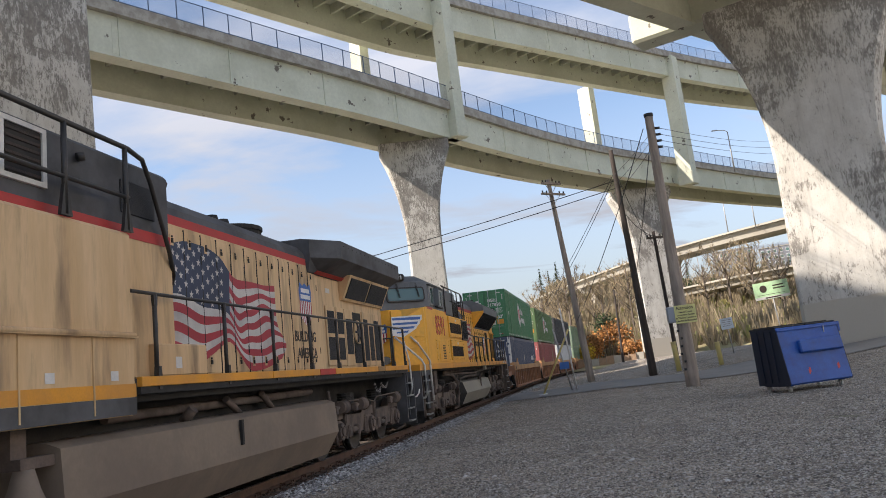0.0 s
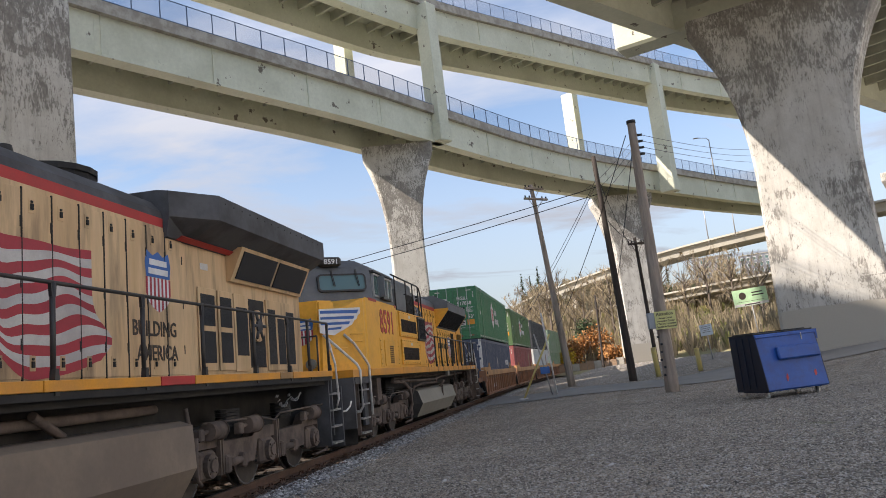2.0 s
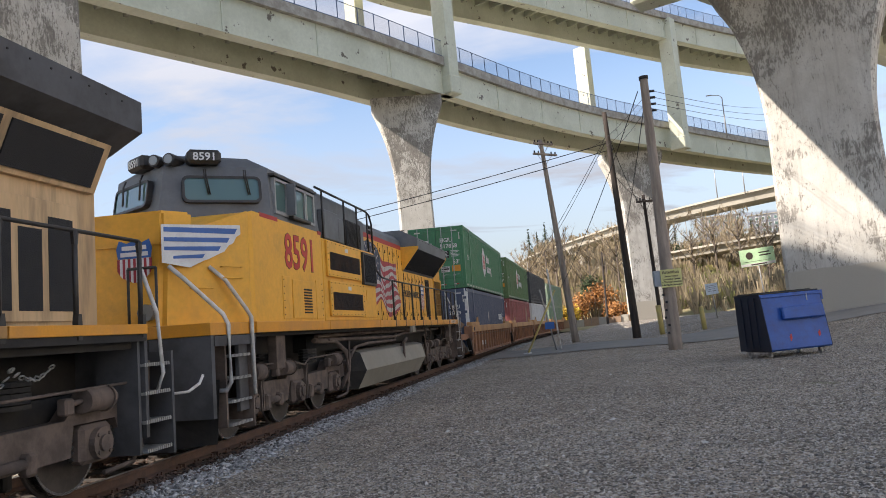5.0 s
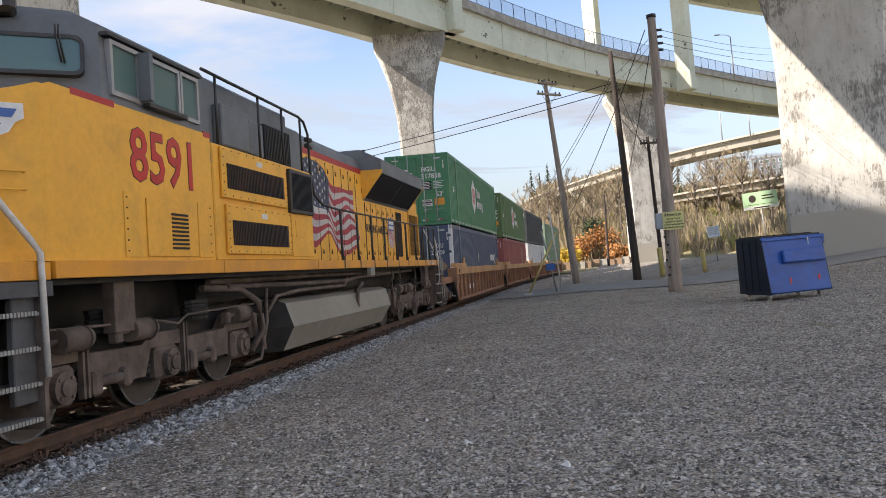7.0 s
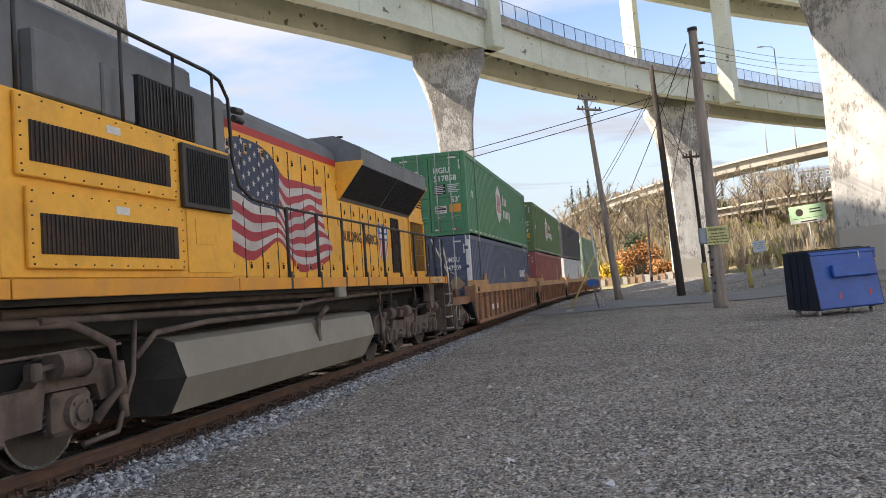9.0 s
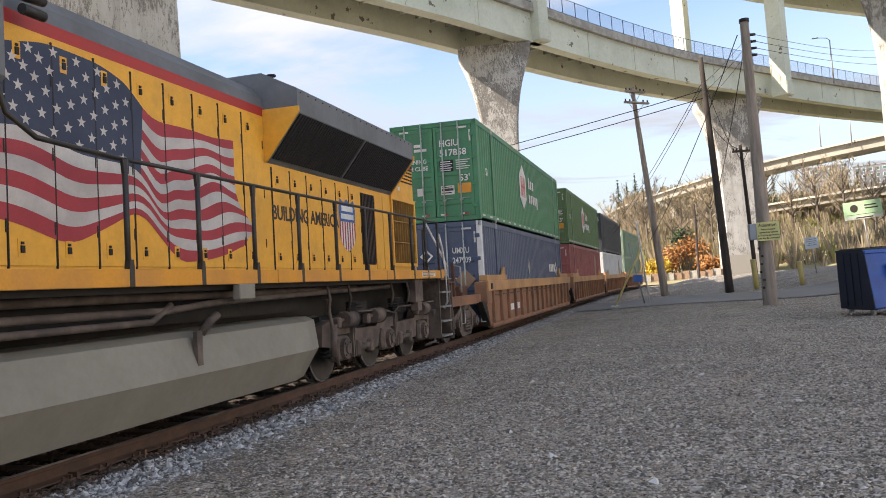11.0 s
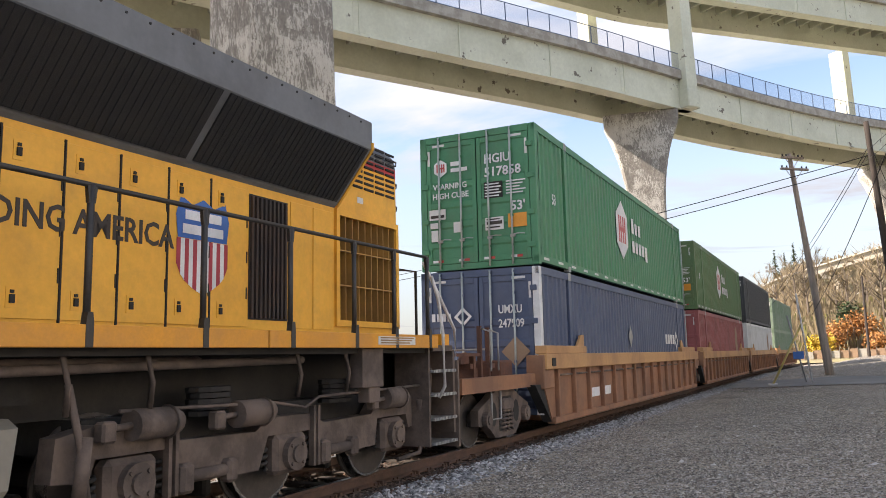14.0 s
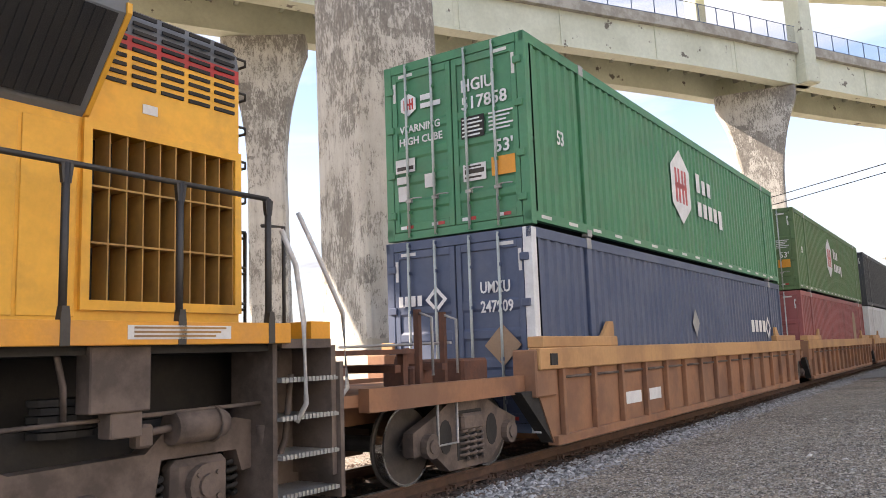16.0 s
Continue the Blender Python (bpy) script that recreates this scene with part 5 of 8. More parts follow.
def locomotive_faded():
    """The leading locomotive, sun-bleached and sooty, with a winged radiator roof."""
    v = thing("diesel_locomotive", "faded dirty yellow six-axle diesel locomotive with painted flag", "locomotive", group="locomotives of the train")
    part("frame", boxes((-0.62, 0.62, -10.6, 11.2, 1.05, 1.58), (-1.40, 1.40, -10.6, 11.0, 1.5, 1.6), (-0.95, 0.95, -3, 6, 1.15, 1.5)), UNDER, v)
    part("walkway", boxes((-1.48, 1.48, -10.6, 11.0, 1.62, 1.755)), GREY_DIRTY, v)
    for s0, s1, mm in ((-1.25, 2.3, SILL_YELLOW), (2.32, 4.4, SILL_YELLOW), (4.42, 5.25, RED_PAINT), (5.27, 8.2, SILL_YELLOW), (8.22, 8.8, SILL_DULL), (8.82, 11.0, SILL_YELLOW)):
        part("sill", boxes((1.48, 1.55, s0, s1, 1.66, 1.77), bevel=0.006), mm, v)
    part("sill_channel", boxes((1.46, 1.53, -1.25, 11.0, 1.58, 1.655)), UNDER, v)
    part("sill_channel", boxes((-1.53, -1.46, -10.6, 11.0, 1.54, 1.77)), UNDER, v)
    # auxiliary cab and wide lower box
    lb = part("equipment_box", boxes((-1.5, 1.5, -10.4, -1.28, 1.36, 3.38), bevel=0.04), TAN, v, "wide faded yellow equipment box")
    part("box_stripe", boxes((1.5, 1.506, -10.3, -1.3, 1.56, 1.7)), SILL_YELLOW, lb)
    part("box_skirt", boxes((1.5, 1.507, -10.3, -1.3, 1.37, 1.555)), GREY_DIRTY, lb)
    for y in (-2.05, -3.1):
        part("seam", boxes((1.5, 1.515, y, y + 0.02, 1.4, 2.2)), TAN, lb)
    part("rail_bar", tube(bmesh.new(), [(1.54, -6, 2.22), (1.54, -1.35, 2.22)], 0.03, 8), TAN, lb)
    part("rail_flange", boxes((1.5, 1.56, -6, -1.3, 2.19, 2.21)), TAN, lb)
    for y in (-2.75, -1.75):
        part("data_sticker", boxes((1.503, 1.507, y, y + 0.13, 1.74, 1.84)), STICKER, lb)
    ub = part("auxiliary_cab", boxes((-1.32, 1.32, -10.2, -0.12, 3.38, 4.32), bevel=0.05), GREY_DIRTY, v, "sooty grey auxiliary cab")
    part("red_band", boxes((1.32, 1.326, -10, -0.14, 3.38, 3.52)), RED_PAINT, ub)
    part("lower_band", boxes((1.0, 1.318, -1.28, -0.12, 1.78, 3.4)), TAN, v)
    gw = part("vent_window", boxes((1.32, 1.34, -3.06, -2.52, 3.7, 4.22)), UNDER, ub)
    part("vent_frame", boxes((1.32, 1.36, -3.11, -3.05, 3.66, 4.26), (1.32, 1.36, -2.53, -2.47, 3.66, 4.26), (1.32, 1.36, -3.05, -2.53, 4.21, 4.26), (1.32, 1.36, -3.05, -2.53, 3.66, 3.71)), STICKER, gw)
    bm = bmesh.new()
    for k in range(6):
        box(bm, 1.34, 1.352, -3.03, -2.55, 3.74 + k * 0.08, 3.77 + k * 0.08)
    part("vent_slats", bm, SCREEN_RUST, gw)
    part("dark_panel", boxes((1.32, 1.34, -1.2, -0.5, 3.66, 4.06), bevel=0.01), SCREEN, ub)
    bm = tube(bmesh.new(), [(1.36, -2.0, 4.1), (1.40, -1.95, 4.12)], 0.05, 10)
    part("marker_lamp", bm, BLACKSTEEL, ub)
    part("eyebolt", tube(bmesh.new(), [(1.2 + 0.06 * math.cos(a), -0.06, 4.25 + 0.06 * math.sin(a)) for a in (0, 0.8, 1.6, 2.4, 3.2, 4, 4.8, 5.6, 6.28)], 0.015, 6), BLACKSTEEL, ub)
    bm = tube(bmesh.new(), [(1.5, -6, 4.36), (1.5, -1.3, 4.36), (1.5, -1.0, 4.3), (1.48, -0.8, 4.05), (1.4, -0.3, 3.3), (1.3, -0.05, 3.05), (1.1, 0.25, 2.98), (0.97, 0.3, 2.95)], 0.03, 8)
    tube(bm, [(1.5, -6, 3.78), (1.5, -1.3, 3.78)], 0.025, 8)
    for y in (-2.4, -1.35):
        tube(bm, [(1.5, y, 3.4), (1.5, y, 4.36)], 0.03, 8)
        prism(bm, [(y - 0.09, 3.38), (y + 0.09, 3.38), (y + 0.03, 3.7), (y - 0.03, 3.7)], 1.48, 1.52, "x")
    part("cab_handrail", bm, BLACKSTEEL, v)
    # long hood
    hd = part("long_hood", hood(bmesh.new(), 0.95, -1.25, 10.95, 1.75, 3.86, 4.32, 0, 1, 2), [TAN, RED_PAINT, GREY_DIRTY], v, "faded yellow long hood with sooty roof")
    door_seams(hd, 0.95, [-0.1 + 0.48 * k for k in range(14)], 1.82, 3.80, UNDER, TAN)
    flag_decal(hd, 0.966, 0.42, 4.35, 1.8, 3.68, 0.02)
    lettering("BUILDING", 0.28, 0.967, 4.78, 2.34, LETTER_DARK, hd, squeeze=0.88, label="dark lettering on the hood")
    lettering("AMERICA", 0.28, 0.967, 4.88, 2.02, LETTER_DARK, hd, squeeze=0.88)
    shield(hd, 0.968, 5.45, 3.08, 0.66, 0.82)
    wb = part("toolbox", boxes((0.97, 1.42, -0.72, 0.5, 1.77, 2.16), bevel=0.02), TAN, v, "faded yellow toolbox on the walkway")
    part("data_sticker", boxes((1.42, 1.424, -0.3, -0.16, 1.86, 2.0)), STICKER, wb)
    bm = bmesh.new()
    for z, r in ((4.3, 0.32), (4.56, 0.345)):
        prism(bm, [(r * 1.3 * math.cos(k * 0.4488) - 0.1, 4.9 + 0.55 * math.sin(k * 0.4488)) for k in range(14)], z, z + (0.26 if z < 4.5 else 0.08), "z")
    part("exhaust_stack", bm, UNDER, v, "soot-black exhaust stack")
    for y in (2.75, 3.15):
        part("roof_vent", tube(bmesh.new(), [(0.45, y, 4.28), (0.45, y, 4.36), (0.45, y, 4.44)], 0.13, 12, r2=0.09), UNDER, v)
    # radiator wing
    o = [(0.94, 3.72), (1.0, 3.74), (1.5, 4.02), (1.5, 4.39), (1.25, 4.42), (-1.25, 4.42), (-1.5, 4.39), (-1.5, 4.02), (-1.0, 3.74), (-0.94, 3.72)]
    bm = bmesh.new()
    va = [bm.verts.new((a * (0.70 if 2 <= k <= 7 else 1), 5.65, b)) for k, (a, b) in enumerate(o)]
    vb = [bm.verts.new((a, 6.3, b)) for a, b in o]
    vc = [bm.verts.new((a, 11.1, b)) for a, b in o]
    for p, q in ((va, vb), (vb, vc)):
        for i in range(10):
            bm.faces.new((p[(i + 1) % 10], p[i], q[i], q[(i + 1) % 10]))
    bm.faces.new(va); bm.faces.new(vc[::-1])
    bmesh.ops.recalc_face_normals(bm, faces=bm.faces[:])
    wg = part("radiator_wing", bm, GREY_DIRTY, v, "sooty overhanging radiator roof wing")
    part("wing_red_stripe", boxes((0.02, 0.03, 5.9, 11.0, 0.02, 0.12)), RED_PAINT, wg, m=Matrix.Translation((0.985, 0, 3.735)) @ Matrix.Rotation(math.atan2(0.5, 0.28), 4, "Y"))
    rivets(wg, 1.5, [(6.5 + k * 0.3, 4.3) for k in range(15)], 0.012)
    bm = bmesh.new()
    prism(bm, [(0.95, 3.30), (1.02, 3.30), (1.26, 3.84), (0.95, 3.84)], 7.6, 10.85)
    rb = part("radiator_housing", bm, TAN, v)
    for s0, s1 in ((7.72, 9.15), (9.28, 10.72)):
        bm = bmesh.new()
        box(bm, 0.0, 0.02, s0, s1, 0.06, 0.53, rot=Matrix.Translation((1.022, 0, 3.30)) @ Matrix.Rotation(math.atan2(0.24, 0.54), 4, "Y"))
        part("radiator_screen", bm, SCREEN, rb, "black leaning radiator screen")
    # equipment doors with dark screens
    for y0, y1 in ((6.55, 7.15), (7.2, 7.75)):
        d = part("screen_door", boxes((0.962, 0.98, y0, y1, 1.86, 3.12), bevel=0.006), TAN, hd)
        for z0, z1 in ((1.98, 2.46), (2.54, 3.02)):
            part("screen", boxes((0.981, 0.985, y0 + 0.07, y1 - 0.07, z0, z1)), SCREEN, d)
    for y0, y1, z0, z1 in ((7.85, 8.3, 2.1, 2.9), (9.2, 9.55, 1.95, 2.95), (9.65, 10.0, 1.95, 2.8), (10.1, 10.5, 1.95, 2.95)):
        d = part("screen_door", boxes((0.95, 0.98, y0 - 0.06, y1 + 0.06, 1.84, 3.12), bevel=0.006), TAN, hd)
        part("screen", boxes((0.981, 0.985, y0, y1, z0, z1)), SCREEN, d)
    bm = bmesh.new()
    disc(bm, 0.955, 0.99, 8.74, 2.62, 0.28, 20)
    fan = part("blower_housing", bm, TAN, hd)
    bm = bmesh.new()
    disc(bm, 0.99, 1.02, 8.74, 2.62, 0.12, 12)
    for k in range(6):
        a = k * math.pi / 3
        tube(bm, [(1.0, 8.74 + 0.1 * math.cos(a), 2.62 + 0.1 * math.sin(a)), (1.0, 8.74 + 0.26 * math.cos(a), 2.62 + 0.26 * math.sin(a))], 0.03, 5)
    part("blower_spokes", bm, GREY_DIRTY, fan)
    # flat black sheet on the hood that puts in a recess's shade
    part("dark_recess", boxes((0.951, 0.956, 8.42, 9.08, 1.9, 3.08)), UNDER, hd)
    part("lower_screen", boxes((0.957, 0.965, 8.46, 9.04, 1.92, 2.28)), SCREEN, hd)
    part("data_sticker", boxes((0.951, 0.955, 6.7, 6.95, 3.4, 3.5)), STICKER, hd)
    handrail(v, [-0.86, 0.88, 2.51, 4.12, 5.6, 7.3, 8.75, 9.8, 10.95], 1.64, 2.72, 1.5, ends=((1.5, -1.34, 2.72),))
    # tank
    sec = [(1.3, 1.2), (1.46, 1.14), (1.5, 0.6), (1.25, 0.2), (-1.25, 0.2), (-1.5, 0.6), (-1.46, 1.14), (-1.3, 1.2)]
    tk_ = part("fuel_tank", prism(bmesh.new(), sec, -2.5, 5.3), TANK_A, v, "brown dusty fuel tank")
    part("fuel_gauge", boxes((1.48, 1.52, 1.2, 1.26, 0.78, 1.12)), UNDER, tk_)
    bm = bmesh.new()
    tube(bm, [(1.2, 0.2, 1.2), (1.35, 0.2, 1.35)], 0.07, 8)
    tube(bm, [(1.2, 1.8, 1.2), (1.25, 1.3, 1.42)], 0.05, 8)
    tube(bm, [(1.1, 3.2, 1.2), (1.2, 2.6, 1.45)], 0.05, 8)
    tube(bm, [(1.1, -1.3, 1.35), (1.1, 5, 1.38)], 0.06, 8)
    part("piping", bm, TRUCK, v)
    bm = bmesh.new()
    tube(bm, [(1.35, -2.85, 0.62), (1.35, -2.85, 0.70), (1.35, -2.85, 0.82), (1.35, -2.85, 1.0)], 0.24, 14, r2=0.09)
    part("bell", bm, TANK_A, v, "brass bell under the frame")
    part("bell_bracket", boxes((1.2, 1.4, -2.95, -2.5, 1.0, 1.1), (1.1, 1.3, -2.95, -2.75, 1.1, 1.4)), TRUCK, v)
    loco_truck(v, (6.15, 8.3, 10.5))
    loco_truck(v, (-10.0, -7.9, -5.8))
    bm = bmesh.new()
    for y, dz in ((8.55, 0.18), (9.1, 0.1)):
        for k in range(9):
            u = k / 8
            yy, zz = y + u * 0.55, 1.5 - 1.0 * dz * 4 * u * (1 - u) - 0.12
            tube(bm, [(1.33 + 0.018 * math.cos(a), yy + 0.035 * math.sin(a), zz + 0.02 * math.sin(a + k)) for a in (0, 1.05, 2.1, 3.14, 4.2, 5.2, 6.28)], 0.009, 5)
    part("safety_chain", bm, GALV, v)
    part("end_plate", boxes((-1.5, 1.5, 11.0, 11.06, 0.5, 1.7)), GREY_DIRTY, v)
    steps(v, 10.9, 11.55, (0.36, 0.68, 1.0, 1.32), 1.25, 1.52, GREY_DIRTY, 1)
    bm = tube(bmesh.new(), [(1.5, 10.98, 2.4), (1.55, 11.2, 1.9), (1.55, 11.3, 1.2), (1.5, 11.25, 1.0)], 0.024, 8)
    part("grab_rail", bm, WHITE_PAINT, v, "white steel grab rail")
    coupler(v, 11.0, 0.9)
    part("front_plate", boxes((-1.5, 1.5, -10.75, -10.6, 0.4, 1.7)), GREY_DIRTY, v)
    return v, 0.0


VEH = [locomotive_faded(), locomotive_yellow()]


# ---- containers and well cars ----
C_GREEN = mat("container_green_paint", (0.05, 0.225, 0.105), 0.5, second=(0.075, 0.26, 0.125), scale=0.7, amount=0.6, grain=15, bump=0.04, dirt=(0.10, 0.14, 0.08), dirt_amt=0.35, dirt_scale=1.5)
C_GREEN_FADED = mat("faded_container_green", (0.10, 0.20, 0.08), 0.6, second=(0.12, 0.17, 0.07), scale=0.7, amount=0.7, grain=15, bump=0.04)
C_GREEN_LIGHT = mat("light_container_green", (0.17, 0.26, 0.16), 0.6, second=(0.26, 0.31, 0.25), scale=0.7, amount=0.6, bump=0.03)
C_BLUE = mat("container_navy_paint", (0.06, 0.085, 0.15), 0.5, second=(0.09, 0.115, 0.18), scale=0.7, amount=0.6, grain=15, bump=0.04, dirt=(0.14, 0.15, 0.17), dirt_amt=0.25, dirt_scale=1.5)
C_RED = mat("container_dusty_red_paint", (0.34, 0.10, 0.095), 0.6, second=(0.18, 0.06, 0.05), scale=0.8, amount=0.6, bump=0.04)
C_WHITE = mat("container_white_paint", (0.62, 0.63, 0.62), 0.6, second=(0.45, 0.44, 0.42), scale=0.8, amount=0.5, bump=0.04)
C_DARK = mat("container_dark_grey_paint", (0.05, 0.055, 0.06), 0.6, bump=0.04)
ORANGE_CAR = mat("rusty_orange_brown_car_paint", (0.34, 0.16, 0.08), 0.75, second=(0.18, 0.09, 0.055), scale=1.2, amount=0.8, grain=14, bump=0.15, dirt=(0.26, 0.15, 0.09), dirt_amt=0.5, dirt_scale=0.9)
ORANGE_TOP = mat("faded_orange_chord_paint", (0.54, 0.30, 0.125), 0.7, second=(0.34, 0.175, 0.08), scale=1.0, amount=0.7, grain=14, bump=0.1)
RUST = mat("brown_rust", (0.14, 0.06, 0.035), 0.9, second=(0.08, 0.04, 0.03), scale=4, amount=0.8, grain=30, bump=0.3)
ROD_PAINT = mat("pale_zinc_rod", (0.46, 0.50, 0.47), 0.5, metal=0.2, second=(0.30, 0.33, 0.30), scale=4, bump=0.05)
STICK_ORANGE = mat("orange_sticker", (0.80, 0.33, 0.03), 0.5, bump=0)
PLY = mat("bare_plywood_placard", (0.36, 0.24, 0.15), 0.8, bump=0.1)
REFL_RED = mat("red_reflector", (0.55, 0.05, 0.04), 0.4, bump=0)


def container(label, body, s, z, top_green=False, code="", number="", side_logo="", white_post=False, doors_full=True):
    """A 53-foot high-cube box: corrugated sides, posts, rails, castings, double doors with lock rods."""
    L, W, H = 16.15, 1.30, 2.88
    v = thing("shipping_container", label, "container", group="containers on the train")
    h = L / 2
    # sides
    for sx in (1, -1):
        bm = bmesh.new()
        p, n = 0.285, int((L - 0.3) / 0.285)
        y0 = -h + (L - n * p) / 2
        line = []
        for k in range(n):
            a = y0 + k * p
            line += [(a, 0), (a + 0.09, 0), (a + 0.125, -0.04), (a + 0.25, -0.04)]
        line.append((y0 + n * p, 0))
        lo = [bm.verts.new((sx * (W - 0.015 + d), y, 0.2)) for y, d in line]
        hi = [bm.verts.new((sx * (W - 0.015 + d), y, H - 0.14)) for y, d in line]
        for i in range(len(line) - 1):
            f = bm.faces.new((lo[i], lo[i + 1], hi[i + 1], hi[i]))
            if sx < 0:
                f.normal_flip()
        part("side_panel", bm, body, v)
        part("top_rail", boxes((*sorted((sx * (W - 0.08), sx * W)), -h, h, H - 0.15, H)), body, v)
        part("bottom_rail", boxes((*sorted((sx * (W - 0.10), sx * (W + 0.002))), -h, h, 0.06, 0.2)), body, v)
        for y in (-h + 1.98, h - 1.4):
            part("side_post", boxes((*sorted((sx * (W - 0.1), sx * (W + 0.005))), y - 0.09, y + 0.09, 0.05, H), bevel=0.008), body, v)
            for za, zb in ((H - 0.16, H + 0.02), (0, 0.12)):
                part("lift_casting", boxes((*sorted((sx * (W - 0.1), sx * (W + 0.012))), y - 0.085, y + 0.085, za, zb), bevel=0.008), GALV, v)
        for y in (-h, h - 0.16):
            part("corner_post", boxes((*sorted((sx * (W - 0.14), sx * (W + 0.004))), y, y + 0.16, 0, H), bevel=0.01), LETTER_WHITE if (white_post and sx > 0 and y < 0) else body, v)
    part("roof_panel", boxes((-W + 0.08, W - 0.08, -h + 0.05, h - 0.05, H - 0.06, H - 0.02)), body, v)
    part("floor_panel", boxes((-W + 0.1, W - 0.1, -h + 0.05, h - 0.05, 0.08, 0.18)), UNDER, v)
    part("front_wall", boxes((-W + 0.14, W - 0.14, h - 0.06, h - 0.02, 0.05, H - 0.05)), body, v)
    # door end
    part("door_header", boxes((-W + 0.14, W - 0.14, -h, -h + 0.12, H - 0.14, H)), body, v)
    part("door_sill", boxes((-W + 0.14, W - 0.14, -h, -h + 0.12, 0.0, 0.12)), body, v)
    for x0, x1 in ((-W + 0.15, -0.012), (0.012, W - 0.15)):
        d = part("door", boxes((x0, x1, -h + 0.03, -h + 0.07, 0.13, H - 0.15)), body, v)
        fr = bmesh.new()
        for q in ((x0, x0 + 0.09, 0.13, H - 0.15), (x1 - 0.09, x1, 0.13, H - 0.15), (x0 + 0.09, x1 - 0.09, 0.13, 0.26), (x0 + 0.09, x1 - 0.09, H - 0.27, H - 0.15)):
            box(fr, q[0], q[1], -h + 0.005, -h + 0.03, q[2], q[3], bevel=0.006)
        part("door_frame", fr, body, d)
        for k in range(4):
            z0 = 0.26 + 0.42 * k + 0.28
            part("door_pressing", prism(bmesh.new(), [(-h + 0.03, z0 - 0.09), (-h + 0.03, z0 + 0.09), (-h + 0.008, z0 + 0.05), (-h + 0.008, z0 - 0.05)], x0 + 0.09, x1 - 0.09, "x"), body, d)
        for k in range(2):
            x = x0 + (0.30 if x0 < 0 else 0.26) + k * 0.50
            rod = part("lock_rod", tube(bmesh.new(), [(x, -h - 0.03, 0.03), (x, -h - 0.03, H - 0.03)], 0.022, 8), ROD_PAINT, d, "pale galvanised lock rod")
            bm = bmesh.new()
            for z_ in (0.04, 0.4, 1.0, 1.75, 2.35, H - 0.1):
                box(bm, x - 0.03, x + 0.03, -h - 0.045, -h + 0.006, z_, z_ + 0.05)
            part("rod_bracket", bm, body, rod)
            bm = tube(bmesh.new(), [(x, -h - 0.05, 0.62), (x + 0.12, -h - 0.055, 0.64), (x + 0.27, -h - 0.05, 0.63)], 0.011, 6)
            box(bm, x - 0.04, x + 0.06, -h - 0.05, -h + 0.006, 0.58, 0.63)
            part("lock_handle", bm, GALV, rod)
        hx = x0 - 0.03 if x0 < 0 else x1 + 0.03
        for z_ in (0.35, 1.0, 1.75, 2.4):
            part("hinge", boxes((hx - 0.07, hx + 0.07, -h - 0.03, -h + 0.02, z_, z_ + 0.11), bevel=0.01), body, d)
        for xa, mm in ((x0 + 0.12, LETTER_WHITE), (x0 + 0.24, REFL_RED), (x1 - 0.42, LETTER_WHITE), (x1 - 0.30, REFL_RED)):
            part("reflector", boxes((xa, xa + 0.12, -h - 0.004, -h + 0.004, 0.17, 0.22)), mm, d)
        part("reflector", boxes((x0 + 0.14, x0 + 0.42, -h - 0.002, -h + 0.004, H - 0.23, H - 0.18) if x0 < 0 else (x1 - 0.42, x1 - 0.14, -h - 0.002, -h + 0.004, H - 0.23, H - 0.18)), STICKER, d)
        xs = x0 + 0.03 if x0 < 0 else x1 - 0.07
        part("reflector", boxes((xs, xs + 0.05, -h - 0.002, -h + 0.004, H - 0.62, H - 0.3)), STICKER, d)
    yb = -h - 0.006
    dr = v
    if code:
        zc = 2.16 if top_green else 1.98
        sz_ = 0.27 if top_green else 0.235
        lettering(code, sz_, 0.18 if top_green else 0.42, -h + 0.0, zc + 0.0, LETTER_WHITE, dr, FRONT, squeeze=0.9 if top_green else 0.75)
        lettering(number, sz_, 0.18 if top_green else 0.42, -h + 0.0, zc - 0.28, LETTER_WHITE, dr, FRONT, squeeze=1.0 if top_green else 0.78)
    if top_green:
        lettering("53'", 0.27, 0.74, -h, 1.13, LETTER_WHITE, dr, FRONT)
        lettering("WARNING", 0.17, -1.0, -h, 1.72, LETTER_WHITE, dr, FRONT, squeeze=0.95)
        lettering("HIGH CUBE", 0.17, -1.02, -h, 1.52, LETTER_WHITE, dr, FRONT, squeeze=0.95)
        part("black_label", boxes((0.17, 0.58, yb, yb + 0.004, 1.42, 1.76)), UNDER, dr)
        bm = bmesh.new()
        for k in range(5):
            box(bm, 0.19, 0.50 + 0.05 * (k % 2), yb - 0.003, yb, 1.70 - k * 0.062, 1.725 - k * 0.062)
            box(bm, 0.66, 1.08 - 0.06 * (k % 3), yb - 0.003, yb, 1.72 - k * 0.062, 1.745 - k * 0.062)
        part("small_print", bm, LETTER_WHITE, dr)
        part("orange_sticker", boxes((0.68, 1.08, yb, yb + 0.005, 0.78, 1.06)), STICK_ORANGE, dr, "orange sticker")
        for q in ((0.18, 0.58, 0.76, 1.02), (-1.1, -0.72, 1.08, 1.30), (-1.06, -0.9, 0.62, 0.86), (-0.54, -0.34, 0.78, 1.0), (-1.08, -0.9, 0.9, 1.02)):
            part("white_label", boxes((q[0], q[1], yb, yb + 0.005, q[2], q[3])), STICKER, dr)
